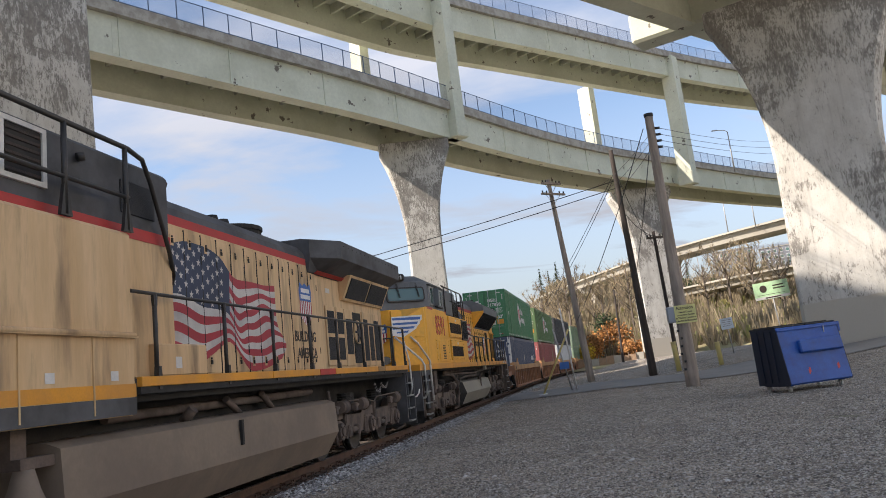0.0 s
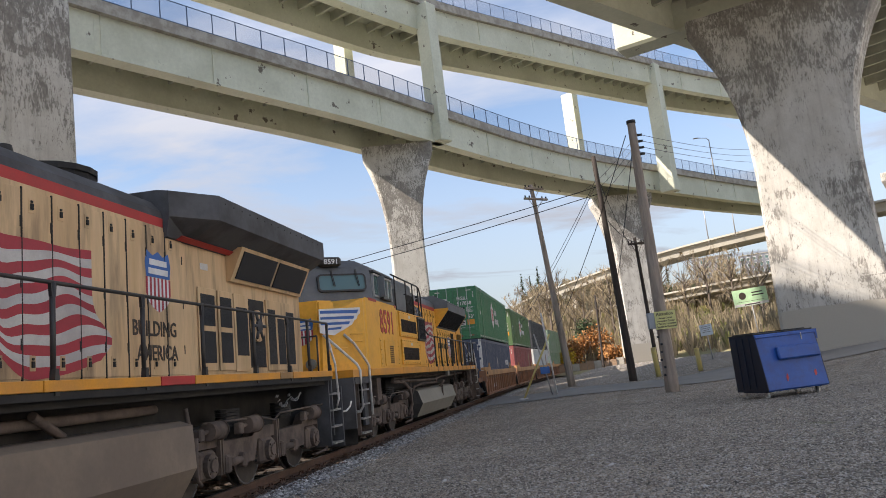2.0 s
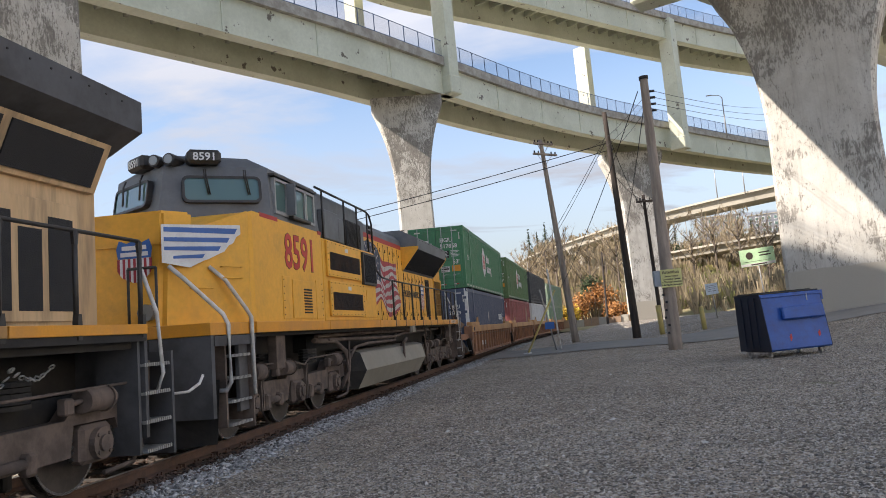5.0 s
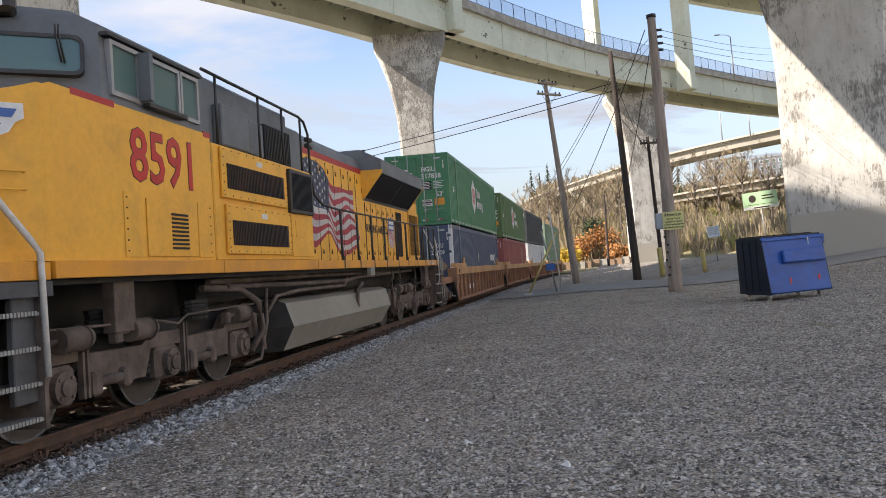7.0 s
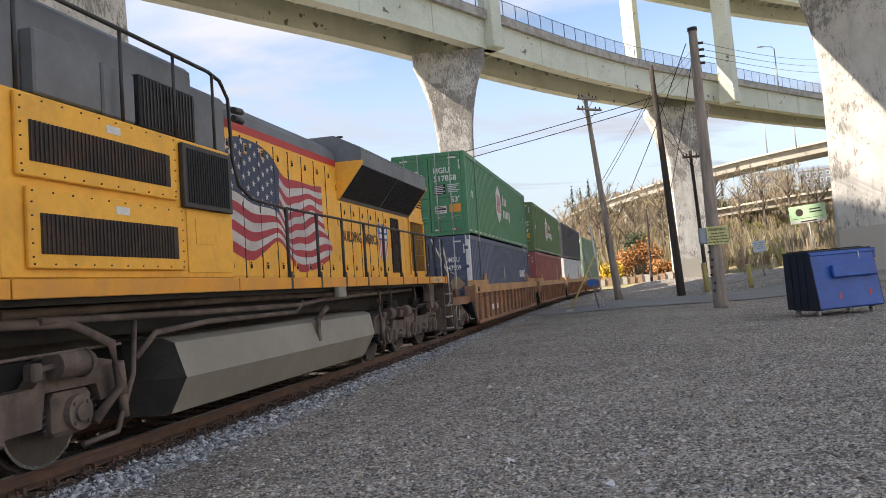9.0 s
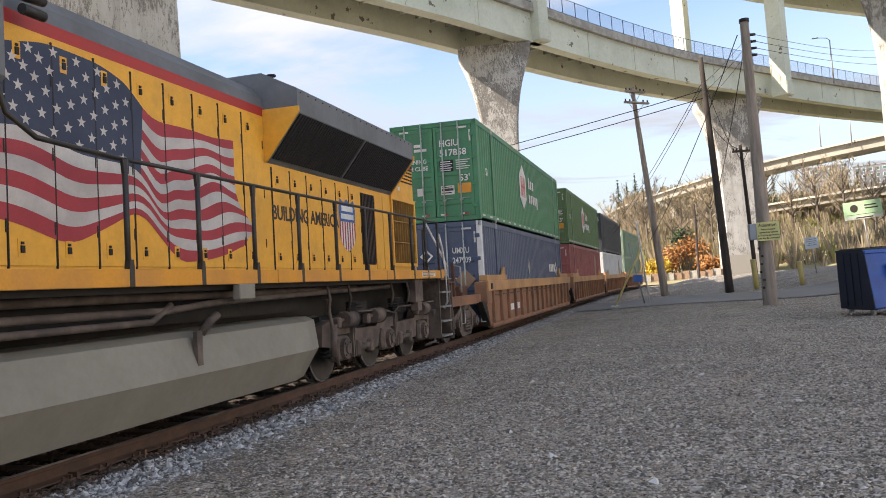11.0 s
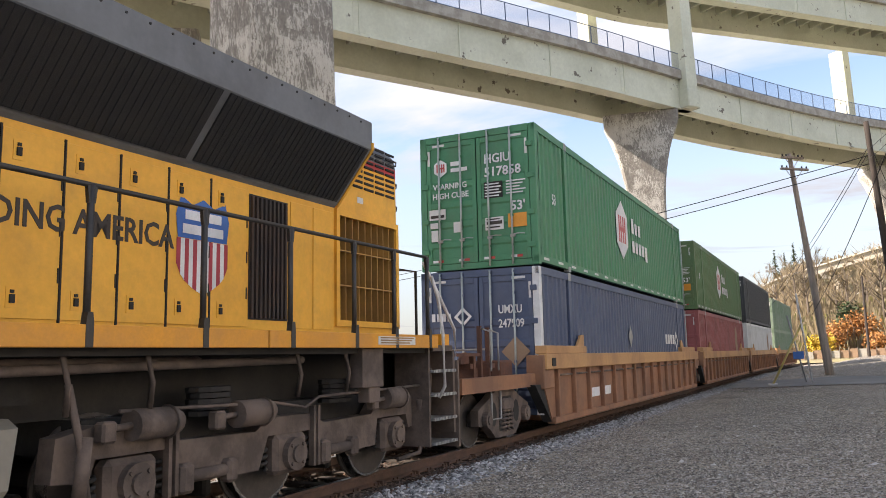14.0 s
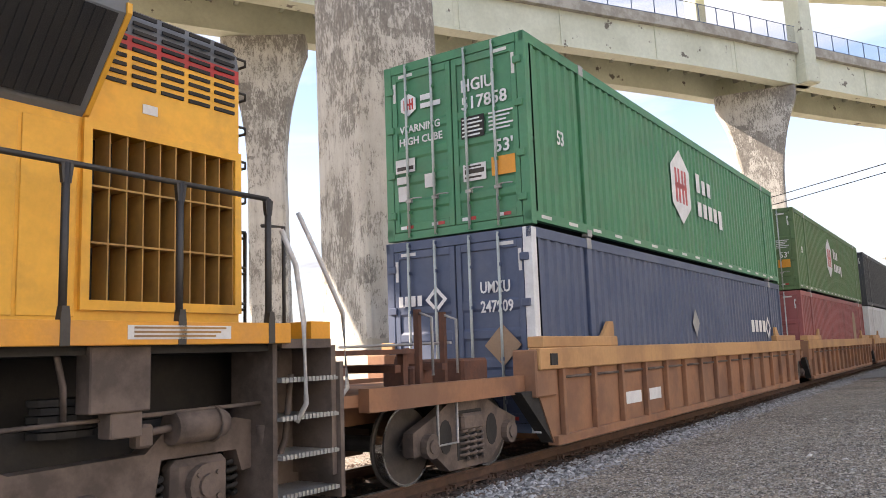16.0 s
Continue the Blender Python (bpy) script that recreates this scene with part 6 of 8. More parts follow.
        part("label_print", boxes((0.21, 0.55, yb - 0.003, yb, 0.87, 0.94), (0.21, 0.5, yb - 0.003, yb, 0.80, 0.83), (0.21, 0.5, yb - 0.003, yb, 0.965, 0.99), (-1.07, -0.75, yb - 0.003, yb, 1.12, 1.18)), LETTER_DARK, dr)
        bm = bmesh.new()
        prism(bm, [(-0.82 + 0.17 * math.sin(k * math.pi / 3), 2.18 + 0.19 * math.cos(k * math.pi / 3)) for k in range(6)], yb, yb + 0.005)
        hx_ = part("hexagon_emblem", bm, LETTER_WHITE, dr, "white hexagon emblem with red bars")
        part("emblem_bars", boxes((-0.91, -0.88, yb - 0.003, yb, 2.09, 2.27), (-0.86, -0.83, yb - 0.003, yb, 2.09, 2.27), (-0.80, -0.77, yb - 0.003, yb, 2.09, 2.27), (-0.75, -0.72, yb - 0.003, yb, 2.09, 2.27), (-0.91, -0.72, yb - 0.003, yb, 2.165, 2.195)), REFL_RED, hx_)
        part("small_print", boxes((-0.58, -0.36, yb, yb + 0.004, 2.20, 2.29), (-0.58, -0.2, yb, yb + 0.004, 2.07, 2.15)), LETTER_WHITE, dr)
    if side_logo:
        y = -h + 7.0
        x = W + 0.0
        if side_logo == "hexagon":
            bm = bmesh.new()
            prism(bm, [(y + 0.72 * math.sin(k * math.pi / 3), 1.62 + 0.82 * math.cos(k * math.pi / 3)) for k in range(6)], x - 0.002, x + 0.004, "x")
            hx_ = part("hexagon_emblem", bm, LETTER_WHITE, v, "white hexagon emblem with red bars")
            part("emblem_bars", boxes(*[(x + 0.004, x + 0.008, y + a, y + a + 0.12, 1.25, 2.0) for a in (-0.38, -0.18, 0.06, 0.26)], (x + 0.004, x + 0.008, y - 0.38, y + 0.38, 1.57, 1.69)), REFL_RED, hx_)
            part("emblem_print", boxes(*[(x, x + 0.004, y + 1.15 + 0.42 * k, y + 1.15 + 0.42 * k + 0.26, 1.68, 2.02 if k else 2.12) for k in range(3)], *[(x, x + 0.004, y + 1.15 + 0.42 * k, y + 1.15 + 0.42 * k + 0.28, 1.12 - (0.12 if k == 4 else 0), 1.46) for k in range(5)]), LETTER_WHITE, v)
            for k in range(17):
                part("reflector", boxes((W + 0.003, W + 0.007, -h + 0.3 + k * 0.92, -h + 0.62 + k * 0.92, 0.11, 0.16)), STICKER, v)
            lettering("53", 0.32, W + 0.001, -h + 0.95, 1.35, LETTER_WHITE, v, squeeze=0.8)
        elif side_logo == "diamond":
            y2 = -h + 12.3
            bm = bmesh.new()
            for a, b, c, d in ((0, 0.32, 0.32, 0), (0.32, 0, 0, -0.32), (0, -0.32, -0.32, 0), (-0.32, 0, 0, 0.32)):
                vs = [bm.verts.new((x + 0.004, y2 + 1.9 + p * k, 1.55 + q * k)) for p, q, k in ((a, b, 1), (c, d, 1), (c, d, 0.6), (a, b, 0.6))]
                bm.faces.new(vs)
            part("diamond_emblem", bm, LETTER_WHITE, v, "white open diamond emblem")
            part("emblem_print", boxes(*[(x, x + 0.004, y2 + 0.42 * k, y2 + 0.42 * k + 0.3, 1.42, 1.74) for k in range(4)]), LETTER_WHITE, v)
            bm = bmesh.new()
            prism(bm, [(-h + 7.4 + 0.24 * math.sin(k * math.pi / 2), 1.6 + 0.3 * math.cos(k * math.pi / 2)) for k in range(4)], x, x + 0.006, "x")
            part("placard", bm, GALV, v)
            for k in range(4):
                part("emblem_print", boxes((-1.05 + 0.12 * k, -0.97 + 0.12 * k, yb - 0.03, yb - 0.026, 1.86, 2.02)), LETTER_WHITE, v)
            bm = bmesh.new()
            for a, b, c, d in ((0, 0.2, 0.2, 0), (0.2, 0, 0, -0.2), (0, -0.2, -0.2, 0), (-0.2, 0, 0, 0.2)):
                bm.faces.new([bm.verts.new((-0.34 + p * k, yb - 0.03, 1.94 + q * k)) for p, q, k in ((c, d, 1), (a, b, 1), (a, b, 0.62), (c, d, 0.62))][::-1])
            part("diamond_emblem", bm, LETTER_WHITE, v, "white open diamond emblem")
            bm = bmesh.new()
            prism(bm, [(0.78 + 0.30 * math.sin(k * math.pi / 2), 1.22 + 0.30 * math.cos(k * math.pi / 2)) for k in range(4)], -h - 0.03, -h - 0.015)
            part("placard", bm, PLY, v, "bare diamond placard board")
            lettering("TARE", 0.1, 0.2, -h, 0.78, LETTER_WHITE, v, FRONT, tilt=0.05)
            lettering("INTERIOR", 0.09, 0.1, -h, 0.6, LETTER_WHITE, v, FRONT)
        elif side_logo == "blob":
            bm = bmesh.new()
            prism(bm, [(y + 5.5 + 0.5 * math.sin(k * 0.5236), 1.7 + 0.75 * math.cos(k * 0.5236)) for k in range(12)], x - 0.002, x + 0.004, "x")
            part("round_emblem", bm, PLY, v, "pale round emblem")
    return v, s + L / 2, z


def freight_truck(parent, y):
    for dy in (-0.89, 0.89):
        wheelset(parent, y + dy, 0.455)
    for sx in (1, -1):
        x0, x1 = sorted((sx * 0.98, sx * 1.12))
        o = [(y - 1.15, 0.36), (y - 1.15, 0.62), (y - 0.7, 0.78), (y - 0.4, 0.92), (y + 0.4, 0.92), (y + 0.7, 0.78), (y + 1.15, 0.62), (y + 1.15, 0.36), (y + 0.78, 0.36), (y + 0.45, 0.12), (y - 0.45, 0.12), (y - 0.78, 0.36)]
        sf = part("side_frame", prism(bmesh.new(), o, x0, x1, "x"), TRUCK, parent, "cast freight bogie side frame")
        xo = x1 if sx > 0 else x0
        # black plates on the solid frame put in the shade of its openings
        bm = bmesh.new()
        for a, w in ((-0.52, 0.13), (0.52, 0.13)):
            prism(bm, [(y + a + w * math.cos(k * 0.524), 0.52 + 0.2 * math.sin(k * 0.524)) for k in range(12)], *sorted((xo, xo + sx * 0.006)), "x")
        box(bm, *sorted((xo, xo + sx * 0.006)), y - 0.28, y + 0.28, 0.22, 0.8)
        part("frame_opening", bm, UNDER, sf)
        bm = bmesh.new()
        for dy in (-0.15, 0.02, 0.18):
            coil(bm, xo - sx * 0.01, y + dy, 0.22, 0.56, 0.075, 5, 0.02)
        box(bm, *sorted((xo - sx * 0.08, xo + sx * 0.08)), y - 0.25, y + 0.25, 0.56, 0.76, bevel=0.03)
        part("spring_nest", bm, TRUCK, sf)
        for dy in (-0.89, 0.89):
            bm = bmesh.new()
            disc(bm, *sorted((xo, xo + sx * 0.09)), y + dy, 0.455, 0.14, 14)
            disc(bm, *sorted((xo + sx * 0.09, xo + sx * 0.11)), y + dy, 0.455, 0.08, 10)
            part("bearing_cap", bm, TRUCK, sf)
    part("truck_bolster", boxes((-0.95, 0.95, y - 0.2, y + 0.2, 0.55, 0.85)), UNDER, parent)


def well_car(s0, s1, first):
    """One unit of an articulated well car between bogies."""
    c = (s0 + s1) / 2
    h = (s1 - s0) / 2
    v = thing("well_car", "rusty orange-brown articulated container well car", "rail car", group="well cars of the train")
    for sx in (1, -1):
        f = lambda a, b: sorted((sx * a, sx * b))
        part("side_sheet", prism(bmesh.new(), [(-h + 0.1, 1.25), (-h + 0.1, 0.9), (-h + 0.5, 0.22), (h - 0.5, 0.22), (h - 0.1, 0.9), (h - 0.1, 1.25)], *f(1.36, 1.40), "x"), ORANGE_CAR, v)
        part("top_chord", boxes((*f(1.33, 1.50), -h, h, 1.22, 1.52), bevel=0.015), ORANGE_TOP, v, "faded orange top chord")
        part("bottom_chord", boxes((*f(1.30, 1.47), -h + 0.5, h - 0.5, 0.18, 0.31), bevel=0.01), ORANGE_CAR, v)
        n = int((2 * h - 1.4) / 1.05)
        for k in range(n + 1):
            y = -h + 0.75 + k * (2 * h - 1.5) / n
            part("rib", boxes((*f(1.40, 1.49), y - 0.045, y + 0.045, 0.3, 1.23), bevel=0.01), ORANGE_CAR, v)
            if sx > 0 and k < n:
                part("conduit", tube(bmesh.new(), [(1.43, y + 0.05, 1.1), (1.43, y + 1.0, 1.1)], 0.022, 6), TRUCK, v)
        part("end_slope_plate", prism(bmesh.new(), [(-h + 0.12, 0.95), (-h + 0.5, 0.22), (-h - 0.35, 0.95)], *f(1.2, 1.38), "x"), UNDER, v)
        part("end_slope_plate", prism(bmesh.new(), [(h - 0.12, 0.95), (h - 0.5, 0.22), (h + 0.35, 0.95)], *f(1.2, 1.38), "x"), UNDER, v)
        for y in (-h + 1.6, h - 1.6):
            part("guide_beam", boxes((*f(1.18, 1.42), y - 1.35, y + 1.35, 1.52, 1.68), bevel=0.015), ORANGE_TOP, v)
            part("guide_fin", prism(bmesh.new(), [(y + 1.3, 1.52), (y + 1.3, 1.92), (y + 1.1, 1.92), (y + 0.8, 1.68), (y + 0.8, 1.52)] if y < 0 else [(y - 1.3, 1.52), (y - 1.3, 1.92), (y - 1.1, 1.92), (y - 0.8, 1.68), (y - 0.8, 1.52)], *f(1.33, 1.38), "x"), ORANGE_TOP, v)
        for y in (-h - 0.05, h - 0.55):
            part("end_post", boxes((*f(1.1, 1.46), y, y + 0.6, 0.86, 1.5), bevel=0.02), ORANGE_CAR, v)
    for k in range(7):
        y = -h + 1.2 + k * (2 * h - 2.4) / 6
        part("floor_beam", boxes((-1.32, 1.32, y - 0.15, y + 0.15, 0.2, 0.36)), ORANGE_CAR, v)
    e0 = 3.9 if first else 1.0
    for a, b in ((-h - e0, -h + 0.05), (h - 0.05, h + 0.9)):
        part("end_platform", boxes((-1.14, 1.14, a, b, 0.98, 1.10)), ORANGE_CAR, v, "rusty end platform")
        part("centre_sill", boxes((-0.35, 0.35, a, b, 0.7, 0.98)), ORANGE_CAR, v)
        part("edge_beam", boxes((1.14, 1.28, a + 0.6, b, 0.92, 1.16)), ORANGE_CAR, v)
        part("edge_beam", boxes((-1.28, -1.14, a, b, 0.92, 1.16)), ORANGE_CAR, v)
    if first:
        y0 = -h - 3.9
        part("crossover_deck", boxes((-1.2, 1.2, y0, y0 + 1.5, 1.50, 1.55)), RUST, v, "rusty grated crossover deck")
        bm = bmesh.new()
        for x in (-1.1, 0.0, 1.1):
            for y in (y0 + 0.15, y0 + 1.4):
                box(bm, x - 0.04, x + 0.04, y - 0.04, y + 0.04, 1.1, 1.5)
        for k in range(3):
            box(bm, -1.1, 1.15, y0 + 0.3 + k * 0.9, y0 + 0.4 + k * 0.9, 1.3, 1.38)
        part("deck_frame", bm, RUST, v)
        for x, y, z in ((1.1, y0 + 1.7, 2.0), (0.9, y0 + 2.5, 2.0)):
            bm = boxes((x - 0.035, x + 0.035, y - 0.03, y + 0.03, 1.1, z))
            part("ladder_post", bm, RUST, v)
            bm = tube(bmesh.new(), [(x + 0.2, y, 1.25), (x + 0.2, y, z - 0.1), (x, y, z - 0.03)], 0.018, 6)
            part("grab_iron", bm, GALV, v)
        bm = tube(bmesh.new(), [(0.95, y0 + 2.6, 1.62), (-0.9, y0 + 2.6, 1.62)], 0.02, 6)
        tube(bm, [(1.2, y0 + 1.9, 1.1), (1.2, y0 + 1.9, 0.45), (1.2, y0 + 2.3, 0.45), (1.2, y0 + 2.3, 1.1)], 0.02, 6)
        part("stirrup_step", bm, GALV, v)
        bm = bmesh.new()
        disc(bm, 0.6, 0.66, y0 + 2.1, 1.35, 0.22, 16)
        box(bm, 0.4, 0.85, y0 + 1.9, y0 + 2.35, 1.1, 1.35, bevel=0.03)
        box(bm, 0.2, 1.05, y0 + 2.7, y0 + 3.3, 1.1, 1.42, bevel=0.03)
        part("brake_gear", bm, RUST, v)
        bm = boxes((1.50, 1.52, y0 + 4.2, y0 + 4.4, 1.28, 1.44))
        part("plate", bm, UNDER, v)
        freight_truck(v, 36.98 - c)
        coupler(v, -h - 3.8, -0.8)
        bars(v, [(1.402, -h + 4.1, -h + 4.9, 0.55, 0.75), (1.402, -h + 3.2, -h + 3.9, 0.55, 0.75)], LETTER_WHITE, "car_marking")
        lettering("B", 0.16, 1.402, -h + 1.95, 0.95, UNDER, v)
    freight_truck(v, h + 0.85)
    return v, c


UNITS = [(38.2, 56.1), (57.75, 75.0), (76.3, 93.6), (94.9, 112.2)]
for _i, (_a, _b) in enumerate(UNITS):
    VEH.append(well_car(_a, _b, _i == 0))
VEH += [
    container("green corrugated container with white lettering, stacked on blue one", C_GREEN, 38.55, 3.28, True, "HGIU", "517858", "hexagon"),
    container("navy blue corrugated container sitting in the well car", C_BLUE, 38.5, 0.36, False, "UMXU", "247909", "diamond", True),
    container("faded green corrugated container stacked on red one", C_GREEN_FADED, 58.1, 3.28, True, "", "", "hexagon"),
    container("dusty red corrugated container sitting in the well car", C_RED, 58.1, 0.36, side_logo="blob"),
    container("dark grey corrugated container stacked on white one", C_DARK, 76.6, 3.28),
    container("white corrugated container sitting in the well car", C_WHITE, 76.6, 0.36, side_logo="blob"),
    container("light green corrugated container stacked on another", C_GREEN_LIGHT, 95.2, 2.95),
    container("light green corrugated container sitting in the well car", C_GREEN_LIGHT, 95.2, 0.36),
]


# ---- track ----
RAIL_STEEL = mat("rusty_rail_side", (0.12, 0.065, 0.042), 0.8, second=(0.07, 0.042, 0.03), scale=4, amount=0.8, grain=30, bump=0.2)
RAIL_TOP = mat("polished_rail_head", (0.45, 0.42, 0.40), 0.3, metal=0.9, bump=0)
TIE_WOOD = mat("dark_oily_sleeper_wood", (0.055, 0.042, 0.034), 0.9, second=(0.09, 0.075, 0.06), scale=3, amount=0.7, grain=25, bump=0.5, objvar=0.35)


def track_bed():
    v = thing("railway_track", "curved railway track with rusty rails on ballast", "railway track", kind="structure")
    ss = np.arange(-40, 200.1, 2.0)
    for n in (0.755, -0.755):
        prof = [(-0.075, -0.17), (0.075, -0.17), (0.075, -0.155), (0.012, -0.13), (0.012, -0.045), (0.036, -0.035), (0.036, -0.002), (-0.036, -0.002), (-0.036, -0.035), (-0.012, -0.045), (-0.012, -0.13), (-0.075, -0.155)]
        bm = bmesh.new()
        rings = [[bm.verts.new(track(s, n + a, b)) for a, b in prof] for s in ss]
        k = len(prof)
        for p, q in zip(rings, rings[1:]):
            for i in range(k):
                f = bm.faces.new((p[i], p[(i + 1) % k], q[(i + 1) % k], q[i]))
                f.material_index = 1 if i == 6 else 0
        bmesh.ops.recalc_face_normals(bm, faces=bm.faces[:])
        part("rail", bm, [RAIL_STEEL, RAIL_TOP], v, "rusty steel rail")
    bm = bmesh.new()
    for k in range(int(70 / 0.5)):
        s = -6 + k * 0.5
        for n in (0.755, -0.755):
            m = track_pose(s)
            box(bm, n - 0.11, n + 0.11, -0.09, 0.09, -0.19, -0.165, rot=m)
            for dy in (-0.05, 0.05):
                box(bm, n + 0.08, n + 0.1, dy - 0.012, dy + 0.012, -0.165, -0.13, rot=m)
                box(bm, n - 0.1, n - 0.08, dy - 0.012, dy + 0.012, -0.165, -0.13, rot=m)
            if k % 2 == 0:
                box(bm, n - 0.1, n + 0.12, 0.1, 0.14, -0.19, -0.12, rot=m)
    part("tie_plates", bm, RAIL_STEEL, v)["kind"] = "stuff"
    tie = boxes((-1.3, 1.3, -0.11, 0.11, -0.36, -0.185), bevel=0.012)
    me = bpy.data.meshes.new("sleeper")
    tie.to_mesh(me)
    tie.free()
    me.materials.append(TIE_WOOD)
    for k in range(230):
        ob = new("sleeper", me)
        ob.parent = v
        ob.matrix_basis = track_pose(-12 + k * 0.5)
    return v


track_bed()


def stones(name, label, count, place, lo, hi, material):
    """Loose stones as one sheet of small crooked lumps."""
    rng = np.random.default_rng(5)
    base = np.array([(1, 0, 0), (-1, 0, 0), (0, 1, 0), (0, -1, 0), (0, 0, 1), (0, 0, -1)], float)
    tri = np.array([(0, 2, 4), (2, 1, 4), (1, 3, 4), (3, 0, 4), (2, 0, 5), (1, 2, 5), (3, 1, 5), (0, 3, 5)])
    vs, fs = [], []
    for i in range(count):
        p = place(rng)
        r = rng.uniform(lo, hi) * (0.7 + 0.6 * rng.random())
        a = rng.uniform(0, 6.28)
        q = base * (r * rng.uniform(0.55, 1.25, (6, 1))) * np.array([1.15, 0.9, 0.6])
        q += rng.normal(0, r * 0.18, (6, 3))
        c, s = math.cos(a), math.sin(a)
        vs.append(q @ np.array([[c, s, 0], [-s, c, 0], [0, 0, 1]]) + p)
        fs.append(tri + 6 * i)
    me = bpy.data.meshes.new(name)
    me.from_pydata(np.concatenate(vs).tolist(), [], np.concatenate(fs).tolist())
    me.materials.append(material)
    return tagged(new(name, me), label, "stones", kind="stuff")


def ballast_place(rng):
    s = -4 + 60 * rng.random() ** 1.5
    n = 1.12 + 1.9 * rng.random() ** 1.15
    p = track(s, n, -0.2 - 0.05 * smooth(1.2, 2.8, n))
    return np.array(p) + (0, 0, rng.uniform(-0.015, 0.02))


stones("ballast", "grey crushed stone ballast beside the rails", 56000, ballast_place, 0.015, 0.046, BALLAST)


def dirt_place(rng):
    s = -4 + 60 * rng.random() ** 1.5
    n = 0.84 + 0.5 * rng.random() ** 1.2
    # more of them between the rails, to put in the dark under the train
    if rng.random() < 0.45:
        n = rng.uniform(-1.9, 0.65)
    p = track(s, n, -0.19)
    return np.array(p) + (0, 0, rng.uniform(-0.03, 0.012))


BROWN_STONE = mat("rust_stained_ballast", (0.15, 0.10, 0.075), 0.95, second=(0.07, 0.05, 0.04), scale=6, amount=0.7, grain=60, bump=0.4, island=0.5)
stones("stained_ballast", "rust-brown dirty stones at sleeper ends, also darkening the bed under the train", 22000, dirt_place, 0.015, 0.035, BROWN_STONE)


def pebble_place(rng):
    y = 2.8 + 27 * rng.random() ** 1.7
    x = -0.05 * y - 1.6 + rng.random() * (2.2 + y * 0.72)
    if y > 6:
        x -= 1.6 * rng.random()
    return np.array((x, y, ground_z(x, y) + 0.003))


PEBBLE = mat("yard_gravel_stones", (0.36, 0.32, 0.26), 0.9, second=(0.44, 0.425, 0.40), scale=8, amount=0.6, grain=50, bump=0.3, island=0.75)
stones("loose_gravel", "loose grey gravel scattered over the yard", 100000, pebble_place, 0.006, 0.023, PEBBLE)


def litter_place(rng):
    y = 5 + 22 * rng.random()
    x = -3 + rng.random() * (6 + y * 0.6)
    return np.array((x, y, ground_z(x, y) + 0.01))


stones("litter", "small pale scraps of litter on the gravel", 60, litter_place, 0.02, 0.05, STICKER)

# ---- yard furniture ----
SIGN_YELLOW = mat("pale_yellow_sign_face", (0.62, 0.60, 0.24), 0.6, second=(0.5, 0.5, 0.25), scale=3, bump=0)
SIGN_GREEN = mat("light_green_sign_face", (0.52, 0.76, 0.45), 0.6, bump=0)
SIGN_BLUE = mat("pale_blue_sign_face", (0.62, 0.72, 0.82), 0.6, bump=0)
BIN_BLUE = mat("dented_blue_bin_paint", (0.012, 0.08, 0.34), 0.45, second=(0.02, 0.11, 0.42), scale=1.5, amount=0.6, grain=20, bump=0.08, dirt=(0.03, 0.04, 0.07), dirt_amt=0.4, dirt_scale=4)
BIN_BLACK = mat("black_plastic_lid", (0.014, 0.015, 0.017), 0.5, bump=0.1)
BIN_SIDE = mat("dark_navy_bin_side", (0.012, 0.018, 0.035), 0.6, bump=0.1)
POST_YELLOW = mat("yellow_bollard_paint", (0.60, 0.48, 0.16), 0.6, second=(0.45, 0.38, 0.2), scale=3, bump=0.1)
WIRE = mat("black_cable", (0.02, 0.02, 0.022), 0.6, bump=0)
GREY_BOX = mat("grey_enclosure_paint", (0.30, 0.33, 0.36), 0.5, bump=0.03)


def utility_pole(name, label, x, y, height, r0, r1, top_dx, top_dy, material, cross=(), insulators=False):
    z0 = ground_z(x, y)
    v = thing(name, label, "utility pole", pose(x, y, z0))
    n = 12
    bm = tube(bmesh.new(), [(top_dx * k / n, top_dy * k / n, -0.4 + (height + 0.4) * k / n) for k in range(n + 1)], r0, 14, r2=r1)
    part("pole_shaft", bm, material, v)
    for zc, half, ang in cross:
        k = zc / height
        m = pose(top_dx * k, top_dy * k, zc, 0, 0, ang)
        a = part("crossarm", boxes((-half, half, -0.16 - r1, -r1, -0.06, 0.06), bevel=0.01), material, v, m=m)
        for q in (-0.9, -0.55, 0.55, 0.9):
            part("insulator", tube(bmesh.new(), [(q * half, -0.08 - r1, 0.05), (q * half, -0.08 - r1, 0.2)], 0.045, 8), WIRE, a)
        bm = tube(bmesh.new(), [(-half * 0.6, -r1 - 0.05, -0.05), (0, -r1, -0.7), (half * 0.6, -r1 - 0.05, -0.05)], 0.02, 6)
        part("brace", bm, material, a)
    if insulators:
        for z_ in (height - 0.5, height - 0.75, height - 1.0, height - 1.25):
            part("insulator", tube(bmesh.new(), [(top_dx + 0.12, top_dy, z_), (top_dx + 0.34, top_dy, z_)], 0.05, 8), WIRE, v)
        bm = bmesh.new()
        tube(bm, [(top_dx, top_dy, height - 0.02), (top_dx, top_dy, height + 0.1)], r1 + 0.03, 12)
        part("pole_cap", bm, WIRE, v)
    return v


